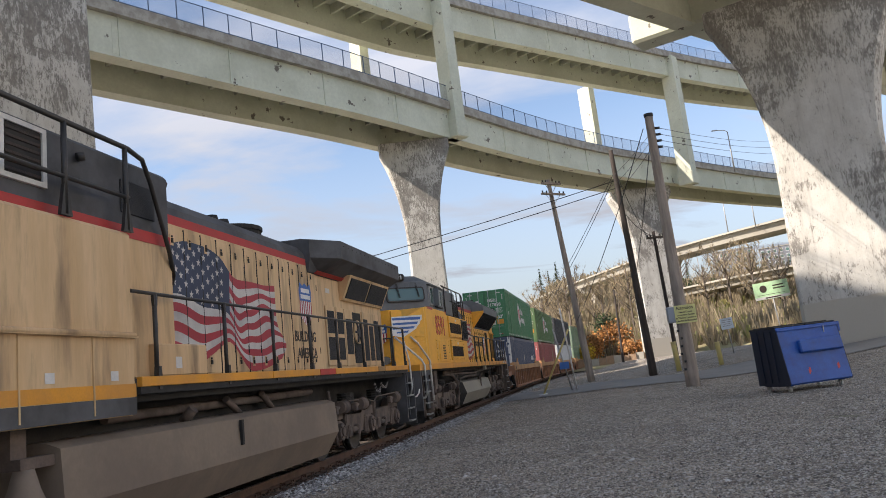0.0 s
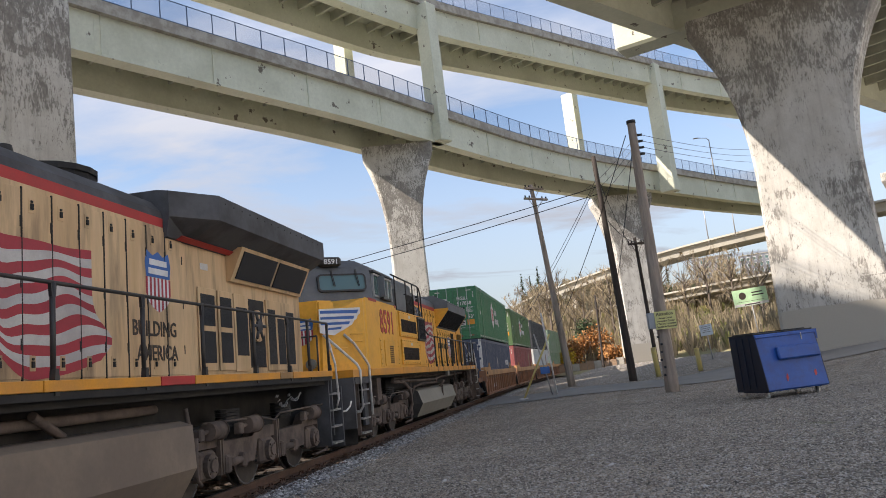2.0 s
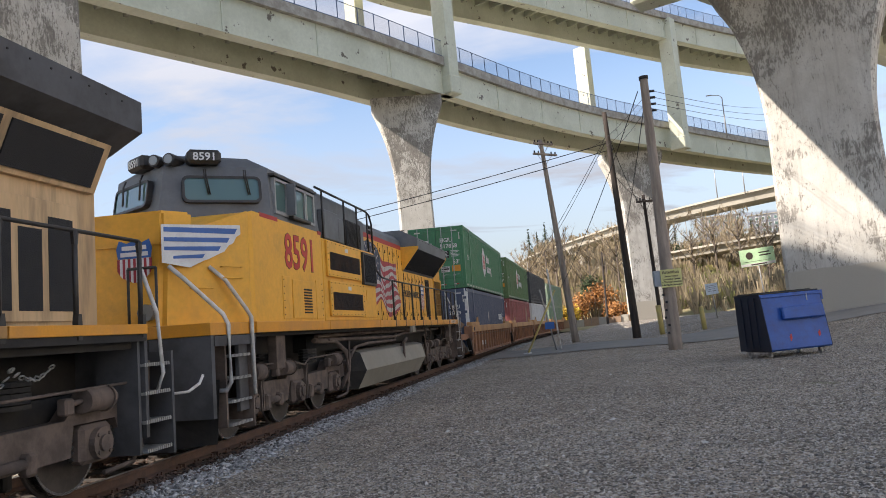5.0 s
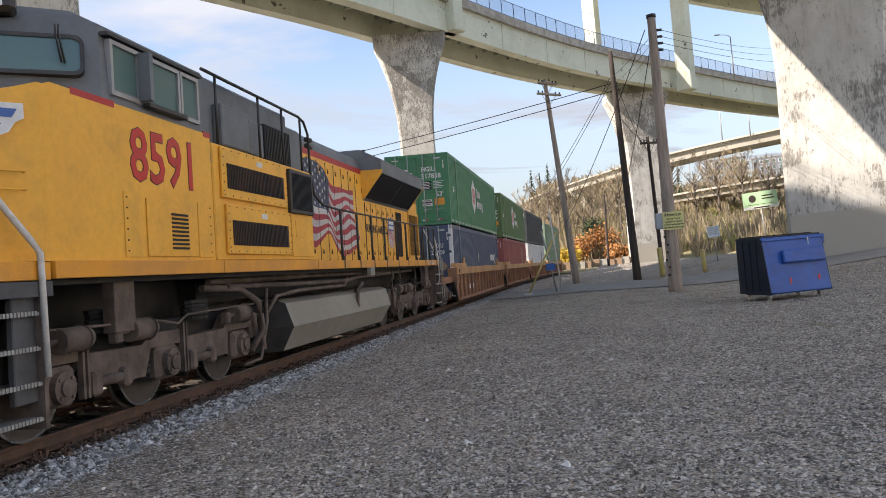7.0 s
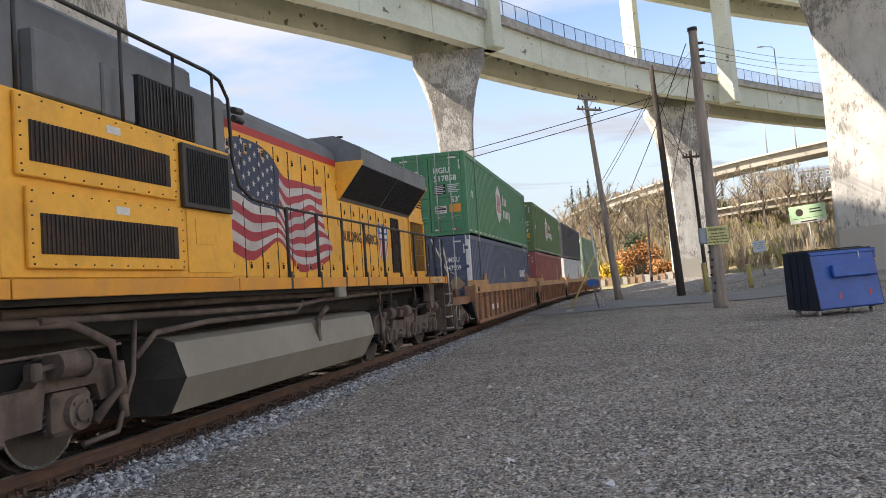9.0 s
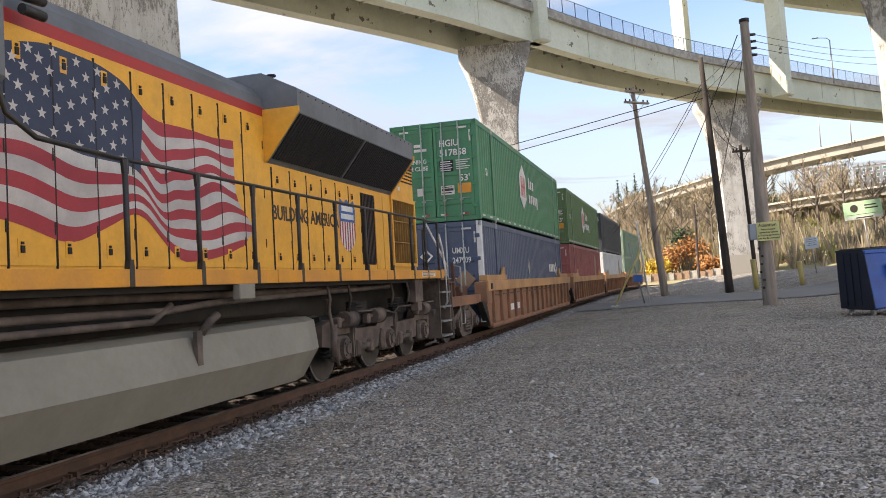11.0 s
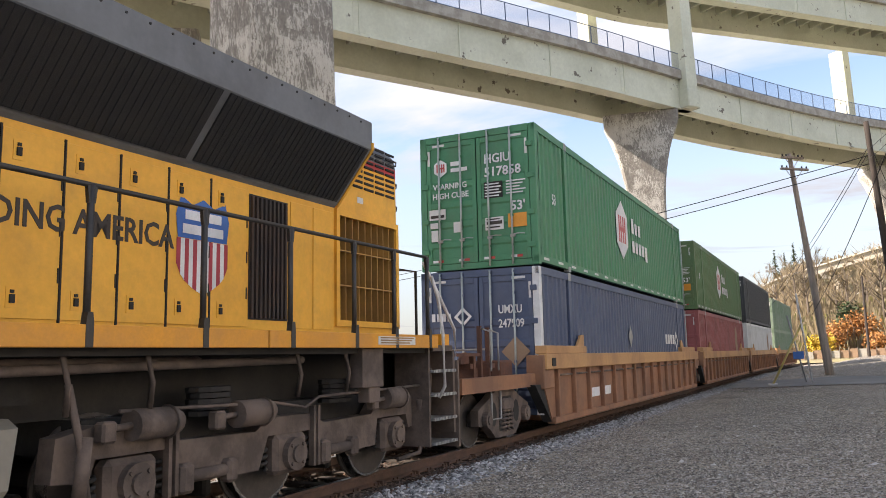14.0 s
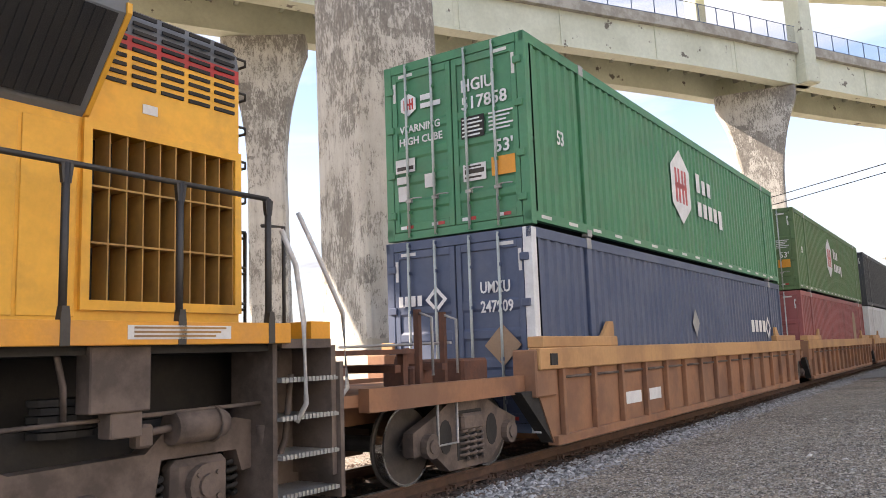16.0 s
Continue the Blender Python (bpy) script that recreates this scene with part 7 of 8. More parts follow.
P1 = utility_pole("utility_pole", "thick weathered grey wooden utility pole", 7.2, 29.7, 10.3, 0.26, 0.15, 0.03, 0.0, POLE_WOOD, insulators=True)
P2 = utility_pole("utility_pole", "dark creosoted wooden utility pole leaning slightly", 9.1, 46.2, 13.4, 0.24, 0.13, -0.40, 0.0, DARK_WOOD)
P3 = utility_pole("utility_pole", "leaning wooden utility pole with double crossarm", 6.0, 49.6, 13.0, 0.24, 0.12, -0.85, 0.3, POLE_WOOD, cross=((12.0, 1.0, 38), (12.7, 0.8, 38)))
P4 = utility_pole("utility_pole", "thin dark utility pole with small crossarm", 11.0, 48.0, 8.4, 0.13, 0.09, -0.2, 0.0, DARK_WOOD, cross=((8.0, 0.55, 8),))
P5 = utility_pole("utility_pole", "thin dark wooden pole near the far fence", 16.5, 101.5, 9.2, 0.16, 0.1, 0.2, 0.0, DARK_WOOD)
part("spike_marks", boxes(*[(-0.27 + 0.05 * math.sin(k * 2.1), -0.2 + 0.05 * math.sin(k * 2.1), -0.285, -0.2, 0.6 + 0.28 * k, 0.68 + 0.28 * k) for k in range(8)]), WIRE, P1)


def cable(name, a, b, sag, r=0.018, label="thin black overhead cable"):
    a, b = Vector(a), Vector(b)
    pts = [a.lerp(b, k / 14) - Vector((0, 0, sag * 4 * (k / 14) * (1 - k / 14))) for k in range(15)]
    ob = part(name, tube(bmesh.new(), pts, r, 5), WIRE, None, label)
    ob["category"] = "cable"
    ob["group"] = "overhead cables"
    return ob


for dz, sg in ((0.0, 0.4), (-0.45, 0.5)):
    cable("overhead_cable", (9.0, 46.2, 11.6 + dz), (-44, 66, 8.2 + dz * 0.6), sg + 0.4, 0.025)
cable("overhead_cable", (7.2, 29.7, 9.6), (9.0, 46.2, 5.8), 0.2)
cable("overhead_cable", (7.0, 29.9, 9.9), (5.4, 49.7, 3.4), 0.4)
for k in range(3):
    cable("overhead_cable", (7.4, 29.7, 9.85 - 0.25 * k), (34 + k, 80, 21 - 0.8 * k), 0.6, 0.01)
    cable("overhead_cable", (7.4, 29.7, 9.85 - 0.25 * k), (9.4 + 0.4 * k, 62, 14.5 - 0.5 * k), 0.5, 0.01)
for k in range(2):
    cable("overhead_cable", (8.8 - 0.1 * k, 46.2, 12.2 - 0.4 * k), (3.5 + 0.4 * k, 74, 4.2), 0.5)
cable("overhead_cable", (10.9, 48, 8.2), (9.0, 46.2, 9.4), 0.3)
cable("overhead_cable", (10.4, 48, 8.2), (8.85, 46.2, 11.8), 0.3)


def sign_board(name, label, m, w, h, face, post_h=0.0, post_r=0.03, print_rows=()):
    v = thing(name, label, "sign", m)
    p = part("panel", boxes((-w / 2, w / 2, -0.02, 0.0, 0, h), bevel=0.004), face, v)
    if print_rows:
        part("print_bars", boxes(*[(a, b, -0.026, -0.021, c, d) for a, b, c, d in print_rows]), LETTER_DARK, p)
    if post_h:
        part("post", tube(bmesh.new(), [(0, 0.03, -post_h), (0, 0.03, h)], post_r, 8), GALV, v)
    return v, p


att, attp = sign_board("attention_sign", "pale yellow attention sign fixed to the utility pole", pose(7.27, 29.38, 2.30, 0, 0, 2), 0.78, 0.66, SIGN_YELLOW)
lettering("Attention", 0.17, -0.33, -0.022, 0.50, LETTER_DARK, attp, FRONT, squeeze=0.95)
for _k, _line in enumerate(("Remote Control", "Locomotives Operate", "In This Area Locomotive", "Cabs May Be Unoccupied")):
    lettering(_line, 0.088, 0, -0.022, 0.375 - 0.105 * _k, LETTER_DARK, attp, FRONT, squeeze=0.82, align="CENTER", bold=0.03)
eb_ = thing("meter_box", "grey metal box mounted on the utility pole", "electrical box", pose(6.80, 29.5, 2.36))
part("enclosure", boxes((-0.16, 0.16, -0.12, 0.12, 0, 0.58), bevel=0.02), GREY_BOX, eb_)
part("bracket", boxes((0.16, 0.3, -0.03, 0.03, 0.2, 0.3)), GALV, eb_)

_gx, _gy = 16.6, 46.5
gs, gsp = sign_board("green_sign", "light green business sign on a post", pose(_gx, _gy, 3.5, 0, -3, -14), 1.9, 1.0, SIGN_GREEN, 3.2, 0.04, [(0.1, 0.7, 0.7, 0.77), (0.1, 0.75, 0.54, 0.61), (-0.8, 0.7, 0.26, 0.28)])
part("print_strip", boxes((-0.94, 0.94, -0.026, -0.021, 0.02, 0.16)), STICKER, gsp)
part("print_bars", boxes((-0.4, 0.45, -0.031, -0.027, 0.05, 0.12)), LETTER_DARK, gsp)
bm = bmesh.new()
prism(bm, [(-0.42 + 0.2 * math.cos(k * 0.524), 0.62 + 0.22 * math.sin(k * 0.524)) for k in range(12)], -0.026, -0.021)
part("round_emblem", bm, LETTER_DARK, gsp, "dark round emblem")
bs, bsp = sign_board("blue_sign", "small pale blue notice on a thin post", pose(15.5, 52.4, 2.15, 0, -4, -12), 0.78, 0.72, SIGN_BLUE, 1.7, 0.035, [(-0.3, 0.3, 0.57, 0.59), (-0.28, 0.28, 0.45, 0.47), (-0.2, 0.2, 0.33, 0.35), (-0.28, 0.28, 0.21, 0.23)])

for x, y, h_, rx in ((12.3, 43.8, 1.25, 0.13), (10.65, 46.6, 1.7, 0.15)):
    ob = part("bollard", tube(bmesh.new(), [(0, 0, -0.2), (0, 0, h_ * 0.5), (0, 0, h_ - 0.05), (0, 0, h_)], rx, 12), POST_YELLOW, None, "faded yellow steel bollard on the yard", m=pose(x, y, ground_z(x, y), 0, -3, 0))
    ob["category"], ob["group"] = "bollard", "yellow bollards"


def dumpster():
    v = thing("dumpster", "dented blue steel dumpster with black lids on casters", "dumpster", pose(8.15, 21.8, ground_z(8.15, 21.8), 0, 0, 14))
    # local x along the front, y to the back
    o = [(-0.80, 0.22), (-0.56, 1.62), (-0.52, 1.66), (0.62, 1.66), (0.62, 0.18), (-0.76, 0.18)]
    hopper = part("hopper", prism(bmesh.new(), [(a, b) for a, b in o], -0.88, 0.88, "x"), BIN_BLUE, v, "blue steel hopper with sloping front")
    for x in (-0.905, 0.885):
        part("side_panel", prism(bmesh.new(), [(a * 0.99, b) for a, b in o], x, x + 0.02, "x"), BIN_SIDE, hopper)
        for q in (-0.3, 0.0, 0.3):
            part("side_rib", boxes((x - 0.03 if x < 0 else x + 0.02, x if x < 0 else x + 0.05, q - 0.03, q + 0.03, 0.25, 1.6)), BIN_SIDE, hopper)
    rot = Matrix.Translation((0, -0.676, 0.95)) @ Matrix.Rotation(-math.atan2(0.24, 1.40), 4, "X")
    bm = bmesh.new()
    box(bm, -0.42, 0.82, -0.13, 0.0, 0.0, 0.34, bevel=0.03, rot=rot)
    part("lift_pocket", bm, BIN_BLUE, hopper)
    bm = bmesh.new()
    box(bm, -0.9, 0.9, -0.03, 0.03, 0.62, 0.70, bevel=0.01, rot=rot)
    part("rim", bm, BIN_BLUE, hopper)
    bm = bmesh.new()
    for x, z in ((-0.3, -0.55), (-0.27, -0.5), (0.55, -0.5), (0.58, -0.47)):
        box(bm, x, x + 0.035, -0.005, 0.0, z, z + 0.13, rot=rot)
    part("red_mark", bm, REFL_RED, hopper)
    part("white_streak", boxes((0.45, 0.47, -0.605, -0.57, 1.42, 1.6)), STICKER, hopper)
    for x0, x1 in ((-0.9, -0.02), (0.02, 0.9)):
        lid = part("lid", boxes((x0, x1, -0.50, 0.66, 1.66, 1.70), bevel=0.01), BIN_BLACK, v, "black plastic lid")
        part("lid_ridge", boxes(*[(x0 + 0.1 + k * 0.24, x0 + 0.2 + k * 0.24, -0.45, 0.6, 1.70, 1.725) for k in range(3)]), BIN_BLACK, lid)
    part("hook", boxes((0.9, 0.96, -0.58, -0.42, 1.4, 1.66)), BIN_BLUE, v)
    for x, y in ((-0.72, -0.45), (0.78, -0.45), (-0.72, 0.45), (0.78, 0.45)):
        bm = bmesh.new()
        disc(bm, x - 0.025, x + 0.025, y, 0.075, 0.075, 14)
        w = part("caster", bm, STICKER, v, "white caster wheel")
        part("fork", boxes((x - 0.05, x - 0.03, y - 0.04, y + 0.04, 0.06, 0.19), (x + 0.03, x + 0.05, y - 0.04, y + 0.04, 0.06, 0.19), (x - 0.05, x + 0.05, y - 0.05, y + 0.05, 0.16, 0.19)), GALV, w)
    for x in (-0.72, 0.78):
        part("skid", boxes((x - 0.06, x + 0.06, -0.55, 0.55, 0.15, 0.2)), BIN_SIDE, v)


dumpster()


def switch_stand():
    v = thing("derail_stand", "yellow braced derail stand with small blue flag sign", "track sign", pose(3.15, 40.5, ground_z(3.15, 40.5)))
    part("yellow_brace", tube(bmesh.new(), [(-0.75, 0, 0), (0.95, 0.2, 3.1)], 0.05, 8), POST_YELLOW, v)
    part("white_post", tube(bmesh.new(), [(0.95, 0, 0), (0.65, 0, 4.2)], 0.045, 8), WHITE_PAINT, v)
    part("grey_post", tube(bmesh.new(), [(0.75, 0.4, 0), (0.2, 0.4, 3.2)], 0.04, 8), GALV, v)
    part("blue_plate", boxes((0.25, 0.72, -0.06, -0.04, 1.15, 1.5)), LOGO_BLUE, v)
    part("base", boxes((-0.95, -0.55, -0.2, 0.2, -0.05, 0.06)), STICKER, v)


switch_stand()


# ---- road strip, far viaducts, hillside ----
ROAD = mat("smooth_worn_asphalt", (0.20, 0.19, 0.175), 0.9, second=(0.27, 0.255, 0.235), scale=0.4, amount=0.6, grain=30, bump=0.3)
HILL = mat("dry_grass_hillside", (0.36, 0.29, 0.17), 0.95, second=(0.26, 0.27, 0.11), scale=0.06, amount=0.9, grain=1.2, bump=0.6, dirt=(0.16, 0.12, 0.06), dirt_amt=0.6, dirt_scale=0.3)
FAR_CONCRETE = mat("pale_highway_concrete", (0.44, 0.41, 0.34), 0.9, second=(0.33, 0.30, 0.25), scale=0.15, amount=0.6, grain=3, bump=0.1)
TWIG = mat("bare_brown_twigs", (0.34, 0.27, 0.17), 0.9, second=(0.25, 0.20, 0.12), scale=0.4, amount=0.7, bump=0, island=0.5)
TWIG_OLIVE = mat("olive_scrub_leaves", (0.24, 0.24, 0.09), 0.9, second=(0.34, 0.29, 0.11), scale=0.3, amount=0.8, bump=0, island=0.5)
LEAF_ORANGE = mat("orange_autumn_leaves", (0.42, 0.19, 0.05), 0.8, second=(0.28, 0.13, 0.05), scale=0.8, amount=0.7, bump=0, island=0.45)
LEAF_YELLOW = mat("yellow_autumn_leaves", (0.58, 0.40, 0.04), 0.8, second=(0.45, 0.30, 0.04), scale=0.8, amount=0.7, bump=0, island=0.4)
LEAF_DARK = mat("dark_evergreen_leaves", (0.035, 0.06, 0.02), 0.8, second=(0.06, 0.08, 0.03), scale=0.6, amount=0.7, bump=0, island=0.5)
BARK = mat("grey_brown_bark", (0.14, 0.11, 0.085), 0.9, bump=0.3)


def strip(name, label, line, half, material, lift):
    bm = bmesh.new()
    pts = spline([(x, y, 0) for x, y in line], 1.0)
    rows = []
    for p, n in zip(pts, normals(pts)):
        row = []
        for k in range(-6, 7):
            q = p + n * half * k / 6
            row.append(bm.verts.new((q.x, q.y, ground_z(q.x, q.y) + lift)))
        rows.append(row)
    for a, b in zip(rows, rows[1:]):
        for i in range(12):
            f = bm.faces.new((a[i], a[i + 1], b[i + 1], b[i]))
            f.normal_update()
            if f.normal.z < 0:
                f.normal_flip()
    ob = part(name, bm, material, None, label)
    ob["category"], ob["kind"] = "road", "structure"
    return ob


strip("road", "worn grey asphalt road crossing the yard", [(-1.5, 45.5), (4, 41.5), (10, 38), (16, 36.5), (30, 35), (60, 32)], 4.2, ROAD, 0.03)


def hill_z(x, y):
    d = math.hypot(x, y)
    az = math.degrees(math.atan2(x, y))
    k = smooth(0.5, 5.5, az)
    return k * (2.2 * smooth(112, 122, d) + 6 * smooth(120, 165, d) + (13 + 8 * (1 - smooth(10.5, 13.5, az))) * smooth(170, 330, d)) + k * 2.0 * noise.noise((x * 0.03, y * 0.03, 0)) * smooth(115, 150, d)


def hillside():
    bm = bmesh.new()
    na, nd = 56, 40
    rows = []
    for i in range(na):
        az = radians(-2 + 60 * i / (na - 1))
        row = []
        for j in range(nd):
            d = 104 + (700 - 104) * (j / (nd - 1)) ** 1.8
            x, y = d * math.sin(az), d * math.cos(az)
            row.append(bm.verts.new((x, y, hill_z(x, y) - (0.3 if j == 0 else 0) + 0.02)))
        rows.append(row)
    for a, b in zip(rows, rows[1:]):
        for j in range(nd - 1):
            f = bm.faces.new((a[j], b[j], b[j + 1], a[j + 1]))
            f.normal_update()
            if f.normal.z < 0:
                f.normal_flip()
            f.smooth = True
    ob = part("hillside", bm, HILL, None, "dry brown autumn hillside behind the yard")
    ob["category"], ob["kind"] = "hillside", "structure"


hillside()


def scrub(name, label, count, az, dist, lo, hi, material, blades=10, leaf=0.0):
    """A mass of thin twigs or leaves over the slope, one sheet of small blades."""
    rng = np.random.default_rng(11 + count)
    vs, fs = [], []
    for i in range(count):
        a, d = radians(rng.uniform(*az)), rng.uniform(*dist)
        x, y = d * math.sin(a), d * math.cos(a)
        z, h = hill_z(x, y), rng.uniform(lo, hi)
        for b in range(blades):
            th = rng.uniform(0, 6.28)
            r0, r1 = rng.uniform(0, 0.35) * h * 0.3, rng.uniform(0.1, 1) * h * 0.45
            w = leaf or 0.028 * h
            bx, by = x + r0 * math.cos(th), y + r0 * math.sin(th)
            tz = z + h * rng.uniform(0.45, 1)
            tx, ty = x + r1 * math.cos(th), y + r1 * math.sin(th)
            k = len(vs)
            vs += [(bx - w, by, z - 0.2), (bx + w, by, z - 0.2), (tx + w * 0.7, ty, tz), (tx - w * 0.7, ty, tz)]
            fs.append((k, k + 1, k + 2, k + 3))
    me = bpy.data.meshes.new(name)
    me.from_pydata(vs, [], fs)
    me.materials.append(material)
    return tagged(new(name, me), label, "scrub", kind="stuff")


scrub("scrub", "bare brown scrub covering the slope", 2600, (3, 40), (114, 215), 1.0, 4.2, TWIG, 12)
scrub("scrub", "olive green low scrub on the slope", 1500, (4, 40), (116, 200), 0.6, 2.4, TWIG_OLIVE, 12, 0.16)
scrub("far_woods", "hazy bare woods along the ridge", 2600, (1.5, 42), (215, 420), 2.5, 5.5, TWIG, 14)
scrub("far_woods", "dark evergreen woods along the ridge", 420, (9, 42), (230, 420), 2.5, 5, LEAF_DARK, 12, 0.3)


def crown(bm, c, rx, rz, count, size, rng):
    for i in range(count):
        p = rng.normal(0, 1, 3)
        p /= np.linalg.norm(p) + 1e-9
        p *= rng.uniform(0.45, 1.0) ** 0.5 * (0.8 + 0.3 * math.sin(7 * p[0] + 5 * p[1]))
        q = Vector(c) + Vector((p[0] * rx, p[1] * rx, p[2] * rz))
        u = Vector(rng.normal(0, 1, 3)).normalized() * size
        w = Vector(rng.normal(0, 1, 3)).normalized() * size
        bm.faces.new([bm.verts.new(q + a) for a in (-u - w * 0.4, u * 0.6 - w, u + w * 0.5, -u * 0.4 + w)])


def shrub(name, label, x, y, z, r, h, material, seed, cat="shrub"):
    rng = np.random.default_rng(seed)
    v = thing(name, label, cat, pose(x, y, z))
    bm = bmesh.new()
    for k in range(5):
        a = k * 1.256
        tube(bm, [(0, 0, -0.2), (0.25 * r * math.cos(a), 0.25 * r * math.sin(a), 0.35 * h), (0.55 * r * math.cos(a), 0.55 * r * math.sin(a), 0.75 * h)], 0.06, 5, r2=0.02)
    part("stems", bm, BARK, v)
    bm = bmesh.new()
    for k in range(7):
        crown(bm, (rng.uniform(-0.5, 0.5) * r, rng.uniform(-0.5, 0.5) * r, h * rng.uniform(0.35, 0.7)), 0.55 * r, 0.36 * h, 170, 0.16, rng)
    part("crown", bm, material, v)
    return v


for az, d, r, h, mm, nm in ((6.6, 112, 2.2, 3.4, LEAF_YELLOW, "yellow"), (7.9, 115, 2.6, 4.6, LEAF_ORANGE, "orange"), (8.9, 117, 2.8, 5.2, LEAF_ORANGE, "rust orange"), (10.0, 113, 2.4, 3.6, LEAF_ORANGE, "orange brown"), (8.3, 124, 2.4, 5.2, LEAF_DARK, "dark green")):
    a = radians(az)
    x, y = d * math.sin(a), d * math.cos(a)
    shrub("shrub", nm + " autumn shrub at the foot of the slope", x, y, hill_z(x, y), r, h, mm, int(d * 7))


def bare_tree(x, y, z, h, seed):
    rng = np.random.default_rng(seed)
    v = thing("bare_tree", "leafless brown tree on the slope", "tree", pose(x, y, z), "bare trees on the slope")
    bm = tube(bmesh.new(), [(0, 0, -0.4), (0.1, 0, h * 0.3), (0.05, 0.1, h * 0.65), (0.1, 0.1, h * 0.95)], 0.022 * h, 7, r2=0.004 * h)
    tips = []
    for k in range(15):
        a, z0 = rng.uniform(0, 6.28), h * rng.uniform(0.25, 0.8)
        L = h * rng.uniform(0.18, 0.36)
        p = [(0.05, 0.05, z0), (L * 0.45 * math.cos(a), L * 0.45 * math.sin(a), z0 + L * 0.45), (L * 0.8 * math.cos(a), L * 0.8 * math.sin(a), z0 + L)]
        tube(bm, p, 0.008 * h, 5, r2=0.002 * h)
        tips += p[1:]
    part("trunk", bm, BARK, v)
    bm = bmesh.new()
    for p in tips:
        for k in range(16):
            d = Vector(rng.normal(0, 1, 3)) + Vector((0, 0, 0.6))
            d = d.normalized() * h * rng.uniform(0.06, 0.16)
            w = 0.004 * h
            q = Vector(p)
            bm.faces.new([bm.verts.new(q + e) for e in (Vector((-w, 0, 0)), Vector((w, 0, 0)), d)])
    part("crown", bm, TWIG, v, "fine bare twigs")
    return v


_rng = np.random.default_rng(3)
_made = [bare_tree(0, 0, -50, h, 20 + int(h)) for h in (8.0, 10.0, 12.0)]
_spots = [(a, d) for a, d in zip(_rng.uniform(3.5, 24, 46), _rng.uniform(122, 250, 46))] + [(2.2, 210), (1.2, 230), (3.0, 190), (4.6, 150), (6.0, 140), (9.5, 150), (11, 150), (10.4, 135)]
for _k, (_a, _d) in enumerate(_spots):
    tx_, ty_ = _d * math.sin(radians(_a)), _d * math.cos(radians(_a))
    if _k < 3:
        _made[_k].matrix_basis = pose(tx_, ty_, hill_z(tx_, ty_))
    else:
        copy_thing(_made[_k % 3], pose(tx_, ty_, hill_z(tx_, ty_), 0, 0, 37 * _k))


def conifer(az, d, h):
    a = radians(az)
    x, y = d * math.sin(a), d * math.cos(a)
    rng = np.random.default_rng(int(d + h))
    v = thing("conifer", "dark pointed conifer on the far ridge", "tree", pose(x, y, hill_z(x, y)), "far conifers")
    part("trunk", tube(bmesh.new(), [(0, 0, -0.5), (0, 0, h * 0.95)], 0.02 * h, 6, r2=0.004 * h), BARK, v)
    bm = bmesh.new()
    for k in range(240):
        u = rng.random() ** 0.7
        r = 0.2 * h * u * rng.uniform(0.5, 1.1)
        th = rng.uniform(0, 6.28)
        q = Vector((r * math.cos(th), r * math.sin(th), h * (1 - u * 0.92)))
        t = Vector((math.cos(th), math.sin(th), -0.35)) * 0.05 * h
        s_ = Vector((-math.sin(th), math.cos(th), 0)) * 0.025 * h
        bm.faces.new([bm.verts.new(q + e) for e in (-t - s_, -t + s_, t)])
    part("crown", bm, LEAF_DARK, v)


for az, d, h in ((4.3, 300, 13), (4.9, 310, 9), (5.5, 305, 11), (14.5, 300, 10), (19.5, 290, 9)):
    conifer(az, d, h)


def far_bridge(label, line, depth, width):
    v = thing("highway_viaduct", label, "viaduct", kind="structure")
    l = spline(line, 8)
    part("girder", sweep(l, [(0.8, 0), (width - 0.8, 0), (width - 0.3, depth), (0.3, depth)]), FAR_CONCRETE, v)
    part("deck", sweep(l, [(-0.6, depth), (width + 0.6, depth), (width + 0.6, depth + 0.35), (-0.6, depth + 0.35)]), FAR_CONCRETE, v)
    part("parapet", sweep(l, [(-0.6, depth + 0.35), (-0.3, depth + 0.35), (-0.35, depth + 1.1), (-0.6, depth + 1.1)]), FAR_CONCRETE, v)
    nn = normals(l)
    for i in range(2, len(l), 4):
        p = l[i] + nn[i] * width / 2
        g = hill_z(p.x, p.y) - 1
        bm = bmesh.new()
        tube(bm, [(p.x, p.y, g), (p.x, p.y, p.z - 1.6)], 0.9, 10)
        bm2 = prism(bm, [(-width * 0.36, p.z - 1.5), (width * 0.36, p.z - 1.5), (width * 0.45, p.z + 0.02), (-width * 0.45, p.z + 0.02)], p.y - 0.8, p.y + 0.8)
        for vert in bm2.verts:
            if vert.co.z > p.z - 1.55:
                vert.co.x += p.x
        part("pier", bm2, FAR_CONCRETE, v)
    return v


far_bridge("pale concrete highway viaduct along the hillside", [(110, 120, 20.4), (75, 143, 20.4), (59, 160, 20.3), (46.5, 184, 20.3), (35, 220, 20.0), (26.7, 258, 19.8), (24.6, 300, 18.6), (26, 380, 17)], 1.5, 9)
far_bridge("lower concrete highway ramp along the hillside", [(105, 112, 11.0), (70, 134, 11.0), (55, 150, 11.0), (43.5, 172, 10.9), (31, 205, 10.6), (21, 245, 10.2), (18, 300, 9.5)], 1.2, 9)


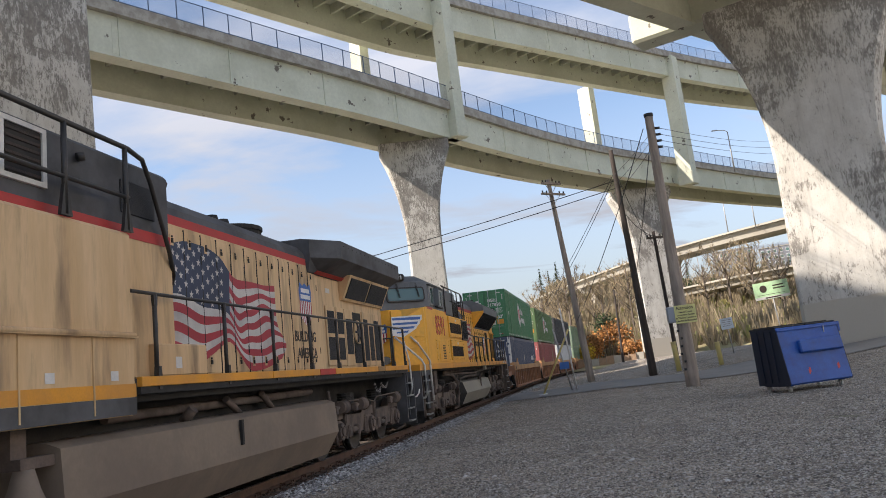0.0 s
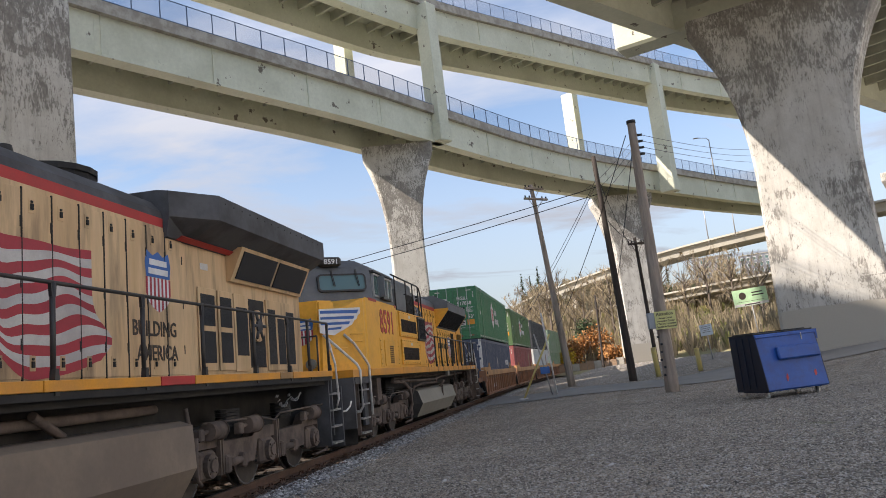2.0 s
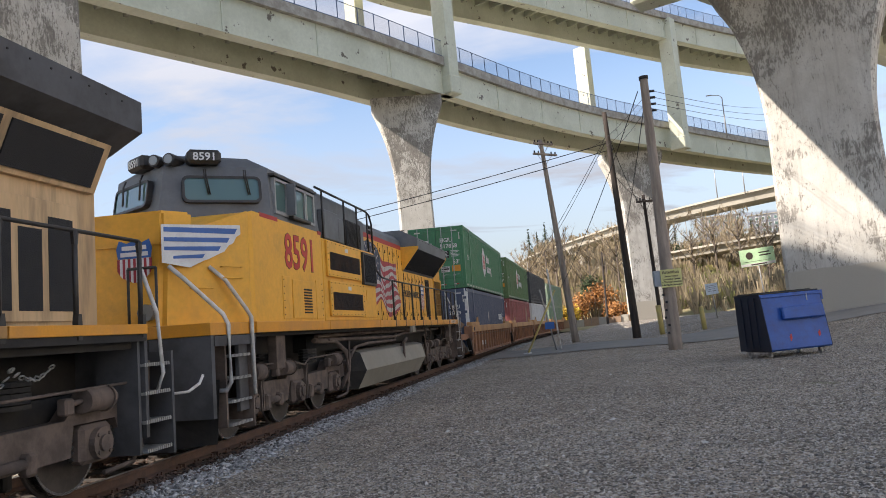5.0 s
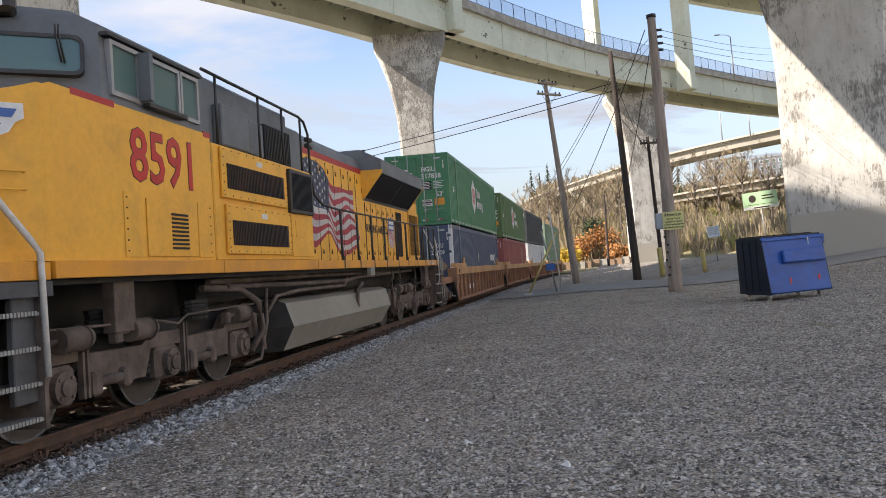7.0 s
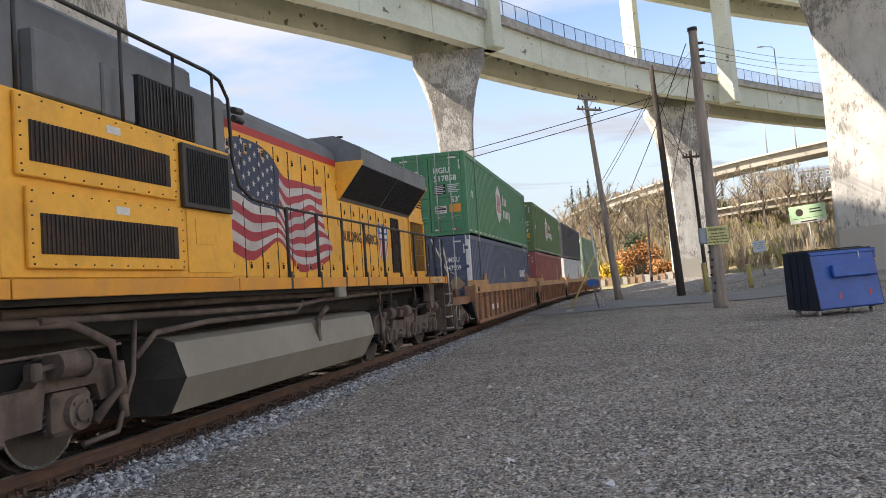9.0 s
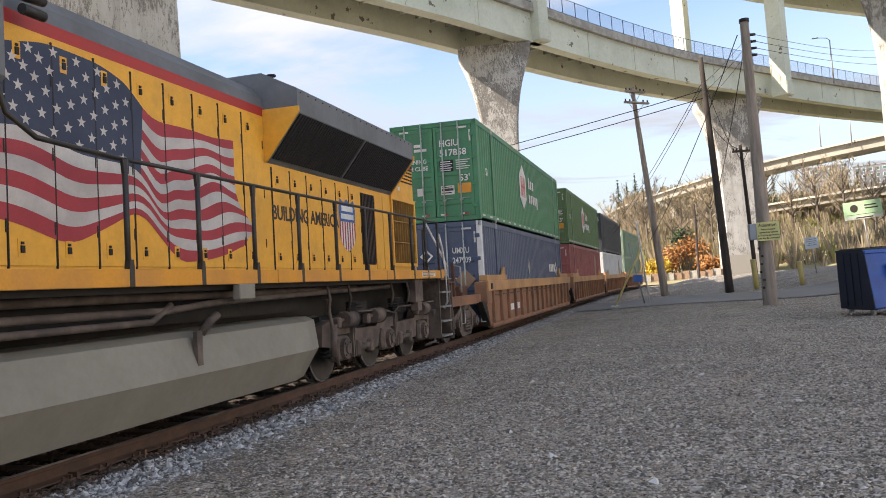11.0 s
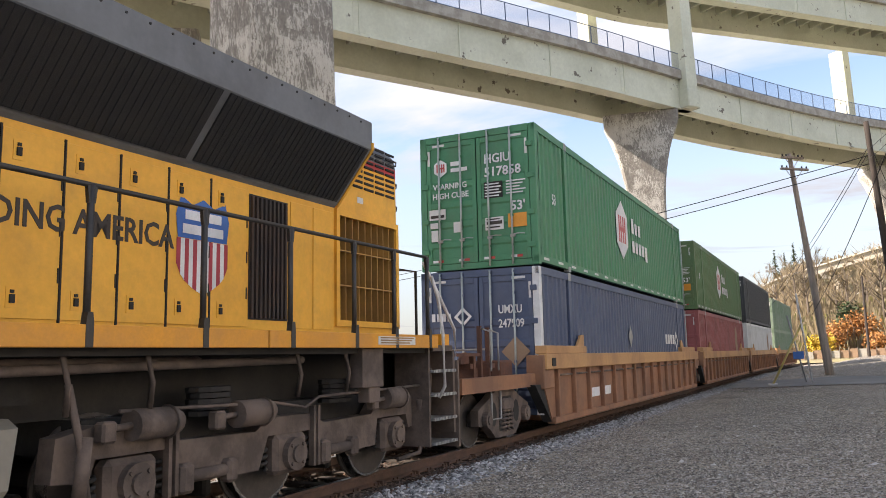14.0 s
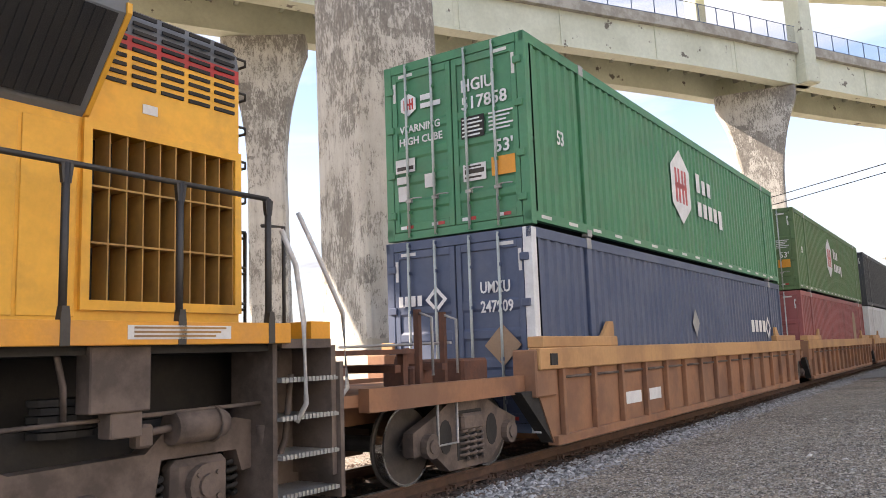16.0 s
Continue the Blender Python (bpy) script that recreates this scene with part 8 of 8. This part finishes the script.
def flat_block(az, d, z0, w, h, storeys, bays):
    a = radians(az)
    x, y = d * math.sin(a), d * math.cos(a)
    v = thing("apartment_building", "grey apartment building on the far ridge", "building", pose(x, y, z0, 0, 0, -az))
    part("wall", boxes((-w / 2, w / 2, 0, 10, -8, h)), mat("grey_cladding", (0.22, 0.23, 0.25), 0.8, bump=0), v)
    part("roof", boxes((-w / 2 - 0.2, w / 2 + 0.2, -0.2, 10.2, h, h + 0.3)), FAR_CONCRETE, v)
    for i in range(storeys):
        for j in range(bays):
            xx = -w / 2 + (j + 0.5) * w / bays
            zz = 0.6 + i * (h - 0.4) / storeys
            wdw = part("window", boxes((xx - 0.28 * w / bays, xx + 0.28 * w / bays, -0.06, -0.01, zz, zz + 1.5)), STICKER, v)
            part("pane", boxes((xx - 0.22 * w / bays, xx + 0.22 * w / bays, -0.1, -0.065, zz + 0.15, zz + 1.35)), CAB_GLASS, wdw)


flat_block(17.6, 330, 27.5, 15, 8, 3, 7)
flat_block(20.3, 350, 28, 12, 8, 3, 5)


def low_barrier():
    v = thing("barrier", "low timber and concrete barrier along the yard's far edge", "barrier", kind="structure")
    for k in range(16):
        a = radians(4.2 + k * 0.52)
        d = 106 + 0.2 * k
        m = pose(d * math.sin(a), d * math.cos(a), 0.1, 0, 0, -math.degrees(a))
        part("panel", boxes((-0.46, 0.46, -0.06, 0.06, 0, 1.0 + 0.12 * math.sin(k * 1.7))), PLY if k % 3 else FAR_CONCRETE, v, m=m)
        part("post", boxes((-0.52, -0.46, -0.1, 0.1, -0.2, 1.3)), POLE_WOOD, v, m=m)


low_barrier()


def mast(x, y, z, h, label, arm):
    v = thing("lamp_mast", label, "lamp post", pose(x, y, z))
    part("shaft", tube(bmesh.new(), [(0, 0, -0.3), (0, 0, h)], 0.12, 8, r2=0.07), GALV, v)
    if arm:
        part("arm", tube(bmesh.new(), [(0, 0, h), (-0.4, 0, h + 0.35), (-1.6, 0, h + 0.5)], 0.05, 6), GALV, v)
        part("lamp_head", boxes((-2.3, -1.5, -0.14, 0.14, h + 0.42, h + 0.56), bevel=0.03), GALV, v)
    else:
        for k in range(6):
            part("lamp_head", boxes((-1.2 + 0.8 * (k % 3), -0.7 + 0.8 * (k % 3), -0.2, 0.2, h + 0.1 + 0.8 * (k // 3), h + 0.6 + 0.8 * (k // 3))), GALV, v)
        part("crossbar", boxes((-1.3, 1.3, -0.06, 0.06, h, h + 0.12)), GALV, v)
    return v


mast(14.0, 200, 0, 19.5, "tall floodlight mast with clustered lamps", False)
mast(39.5, 116.5, 26, 5.8, "curved-arm street lamp on the ramp deck", True)
for az, d, zb, h in ((17.6, 165, 21.5, 9), (19.4, 160, 21.5, 7), (15.3, 175, 12, 8), (16.8, 170, 12, 7)):
    a = radians(az)
    mast(d * math.sin(a), d * math.cos(a), zb, h, "street lamp on the highway viaduct", True)


def distant_woods():
    """Low hazy tree line and sheds past the track on the other side."""
    rng = np.random.default_rng(8)
    vs, fs = [], []
    for i in range(2600):
        a, d = radians(rng.uniform(-75, 3)), rng.uniform(260, 330)
        x, y, h = d * math.sin(a), d * math.cos(a), rng.uniform(3, 9)
        for b in range(5):
            k = len(vs)
            ox, w = rng.uniform(-2.5, 2.5), rng.uniform(0.2, 0.7)
            t = h * rng.uniform(0.5, 1)
            vs += [(x + ox - w, y, 0), (x + ox + w, y, 0), (x + ox * 1.4 + w, y, t), (x + ox * 1.4 - w, y, t)]
            fs.append((k, k + 1, k + 2, k + 3))
    me = bpy.data.meshes.new("far_woods")
    me.from_pydata(vs, [], fs)
    me.materials.append(TWIG)
    tagged(new("far_woods", me), "low line of bare woods in the distance", "woods", kind="stuff")


distant_woods()


# ---- what moves ----
def motions():
    """The train rolls towards the camera along the track, and its wheels turn."""
    times = [k * 0.5 for k in range(33)]
    for vehicle, s, *z in VEH:
        walk(vehicle, [(t, track_pose(s - travel(t), z[0] if z else 0.0)) for t in times])
    turns = [k * 0.25 for k in range(65)]
    for axle, y, r in SPIN:
        walk(axle, [(t, pose(0, y, r, math.degrees(travel(t) / r), 0, 0)) for t in turns])


motions()
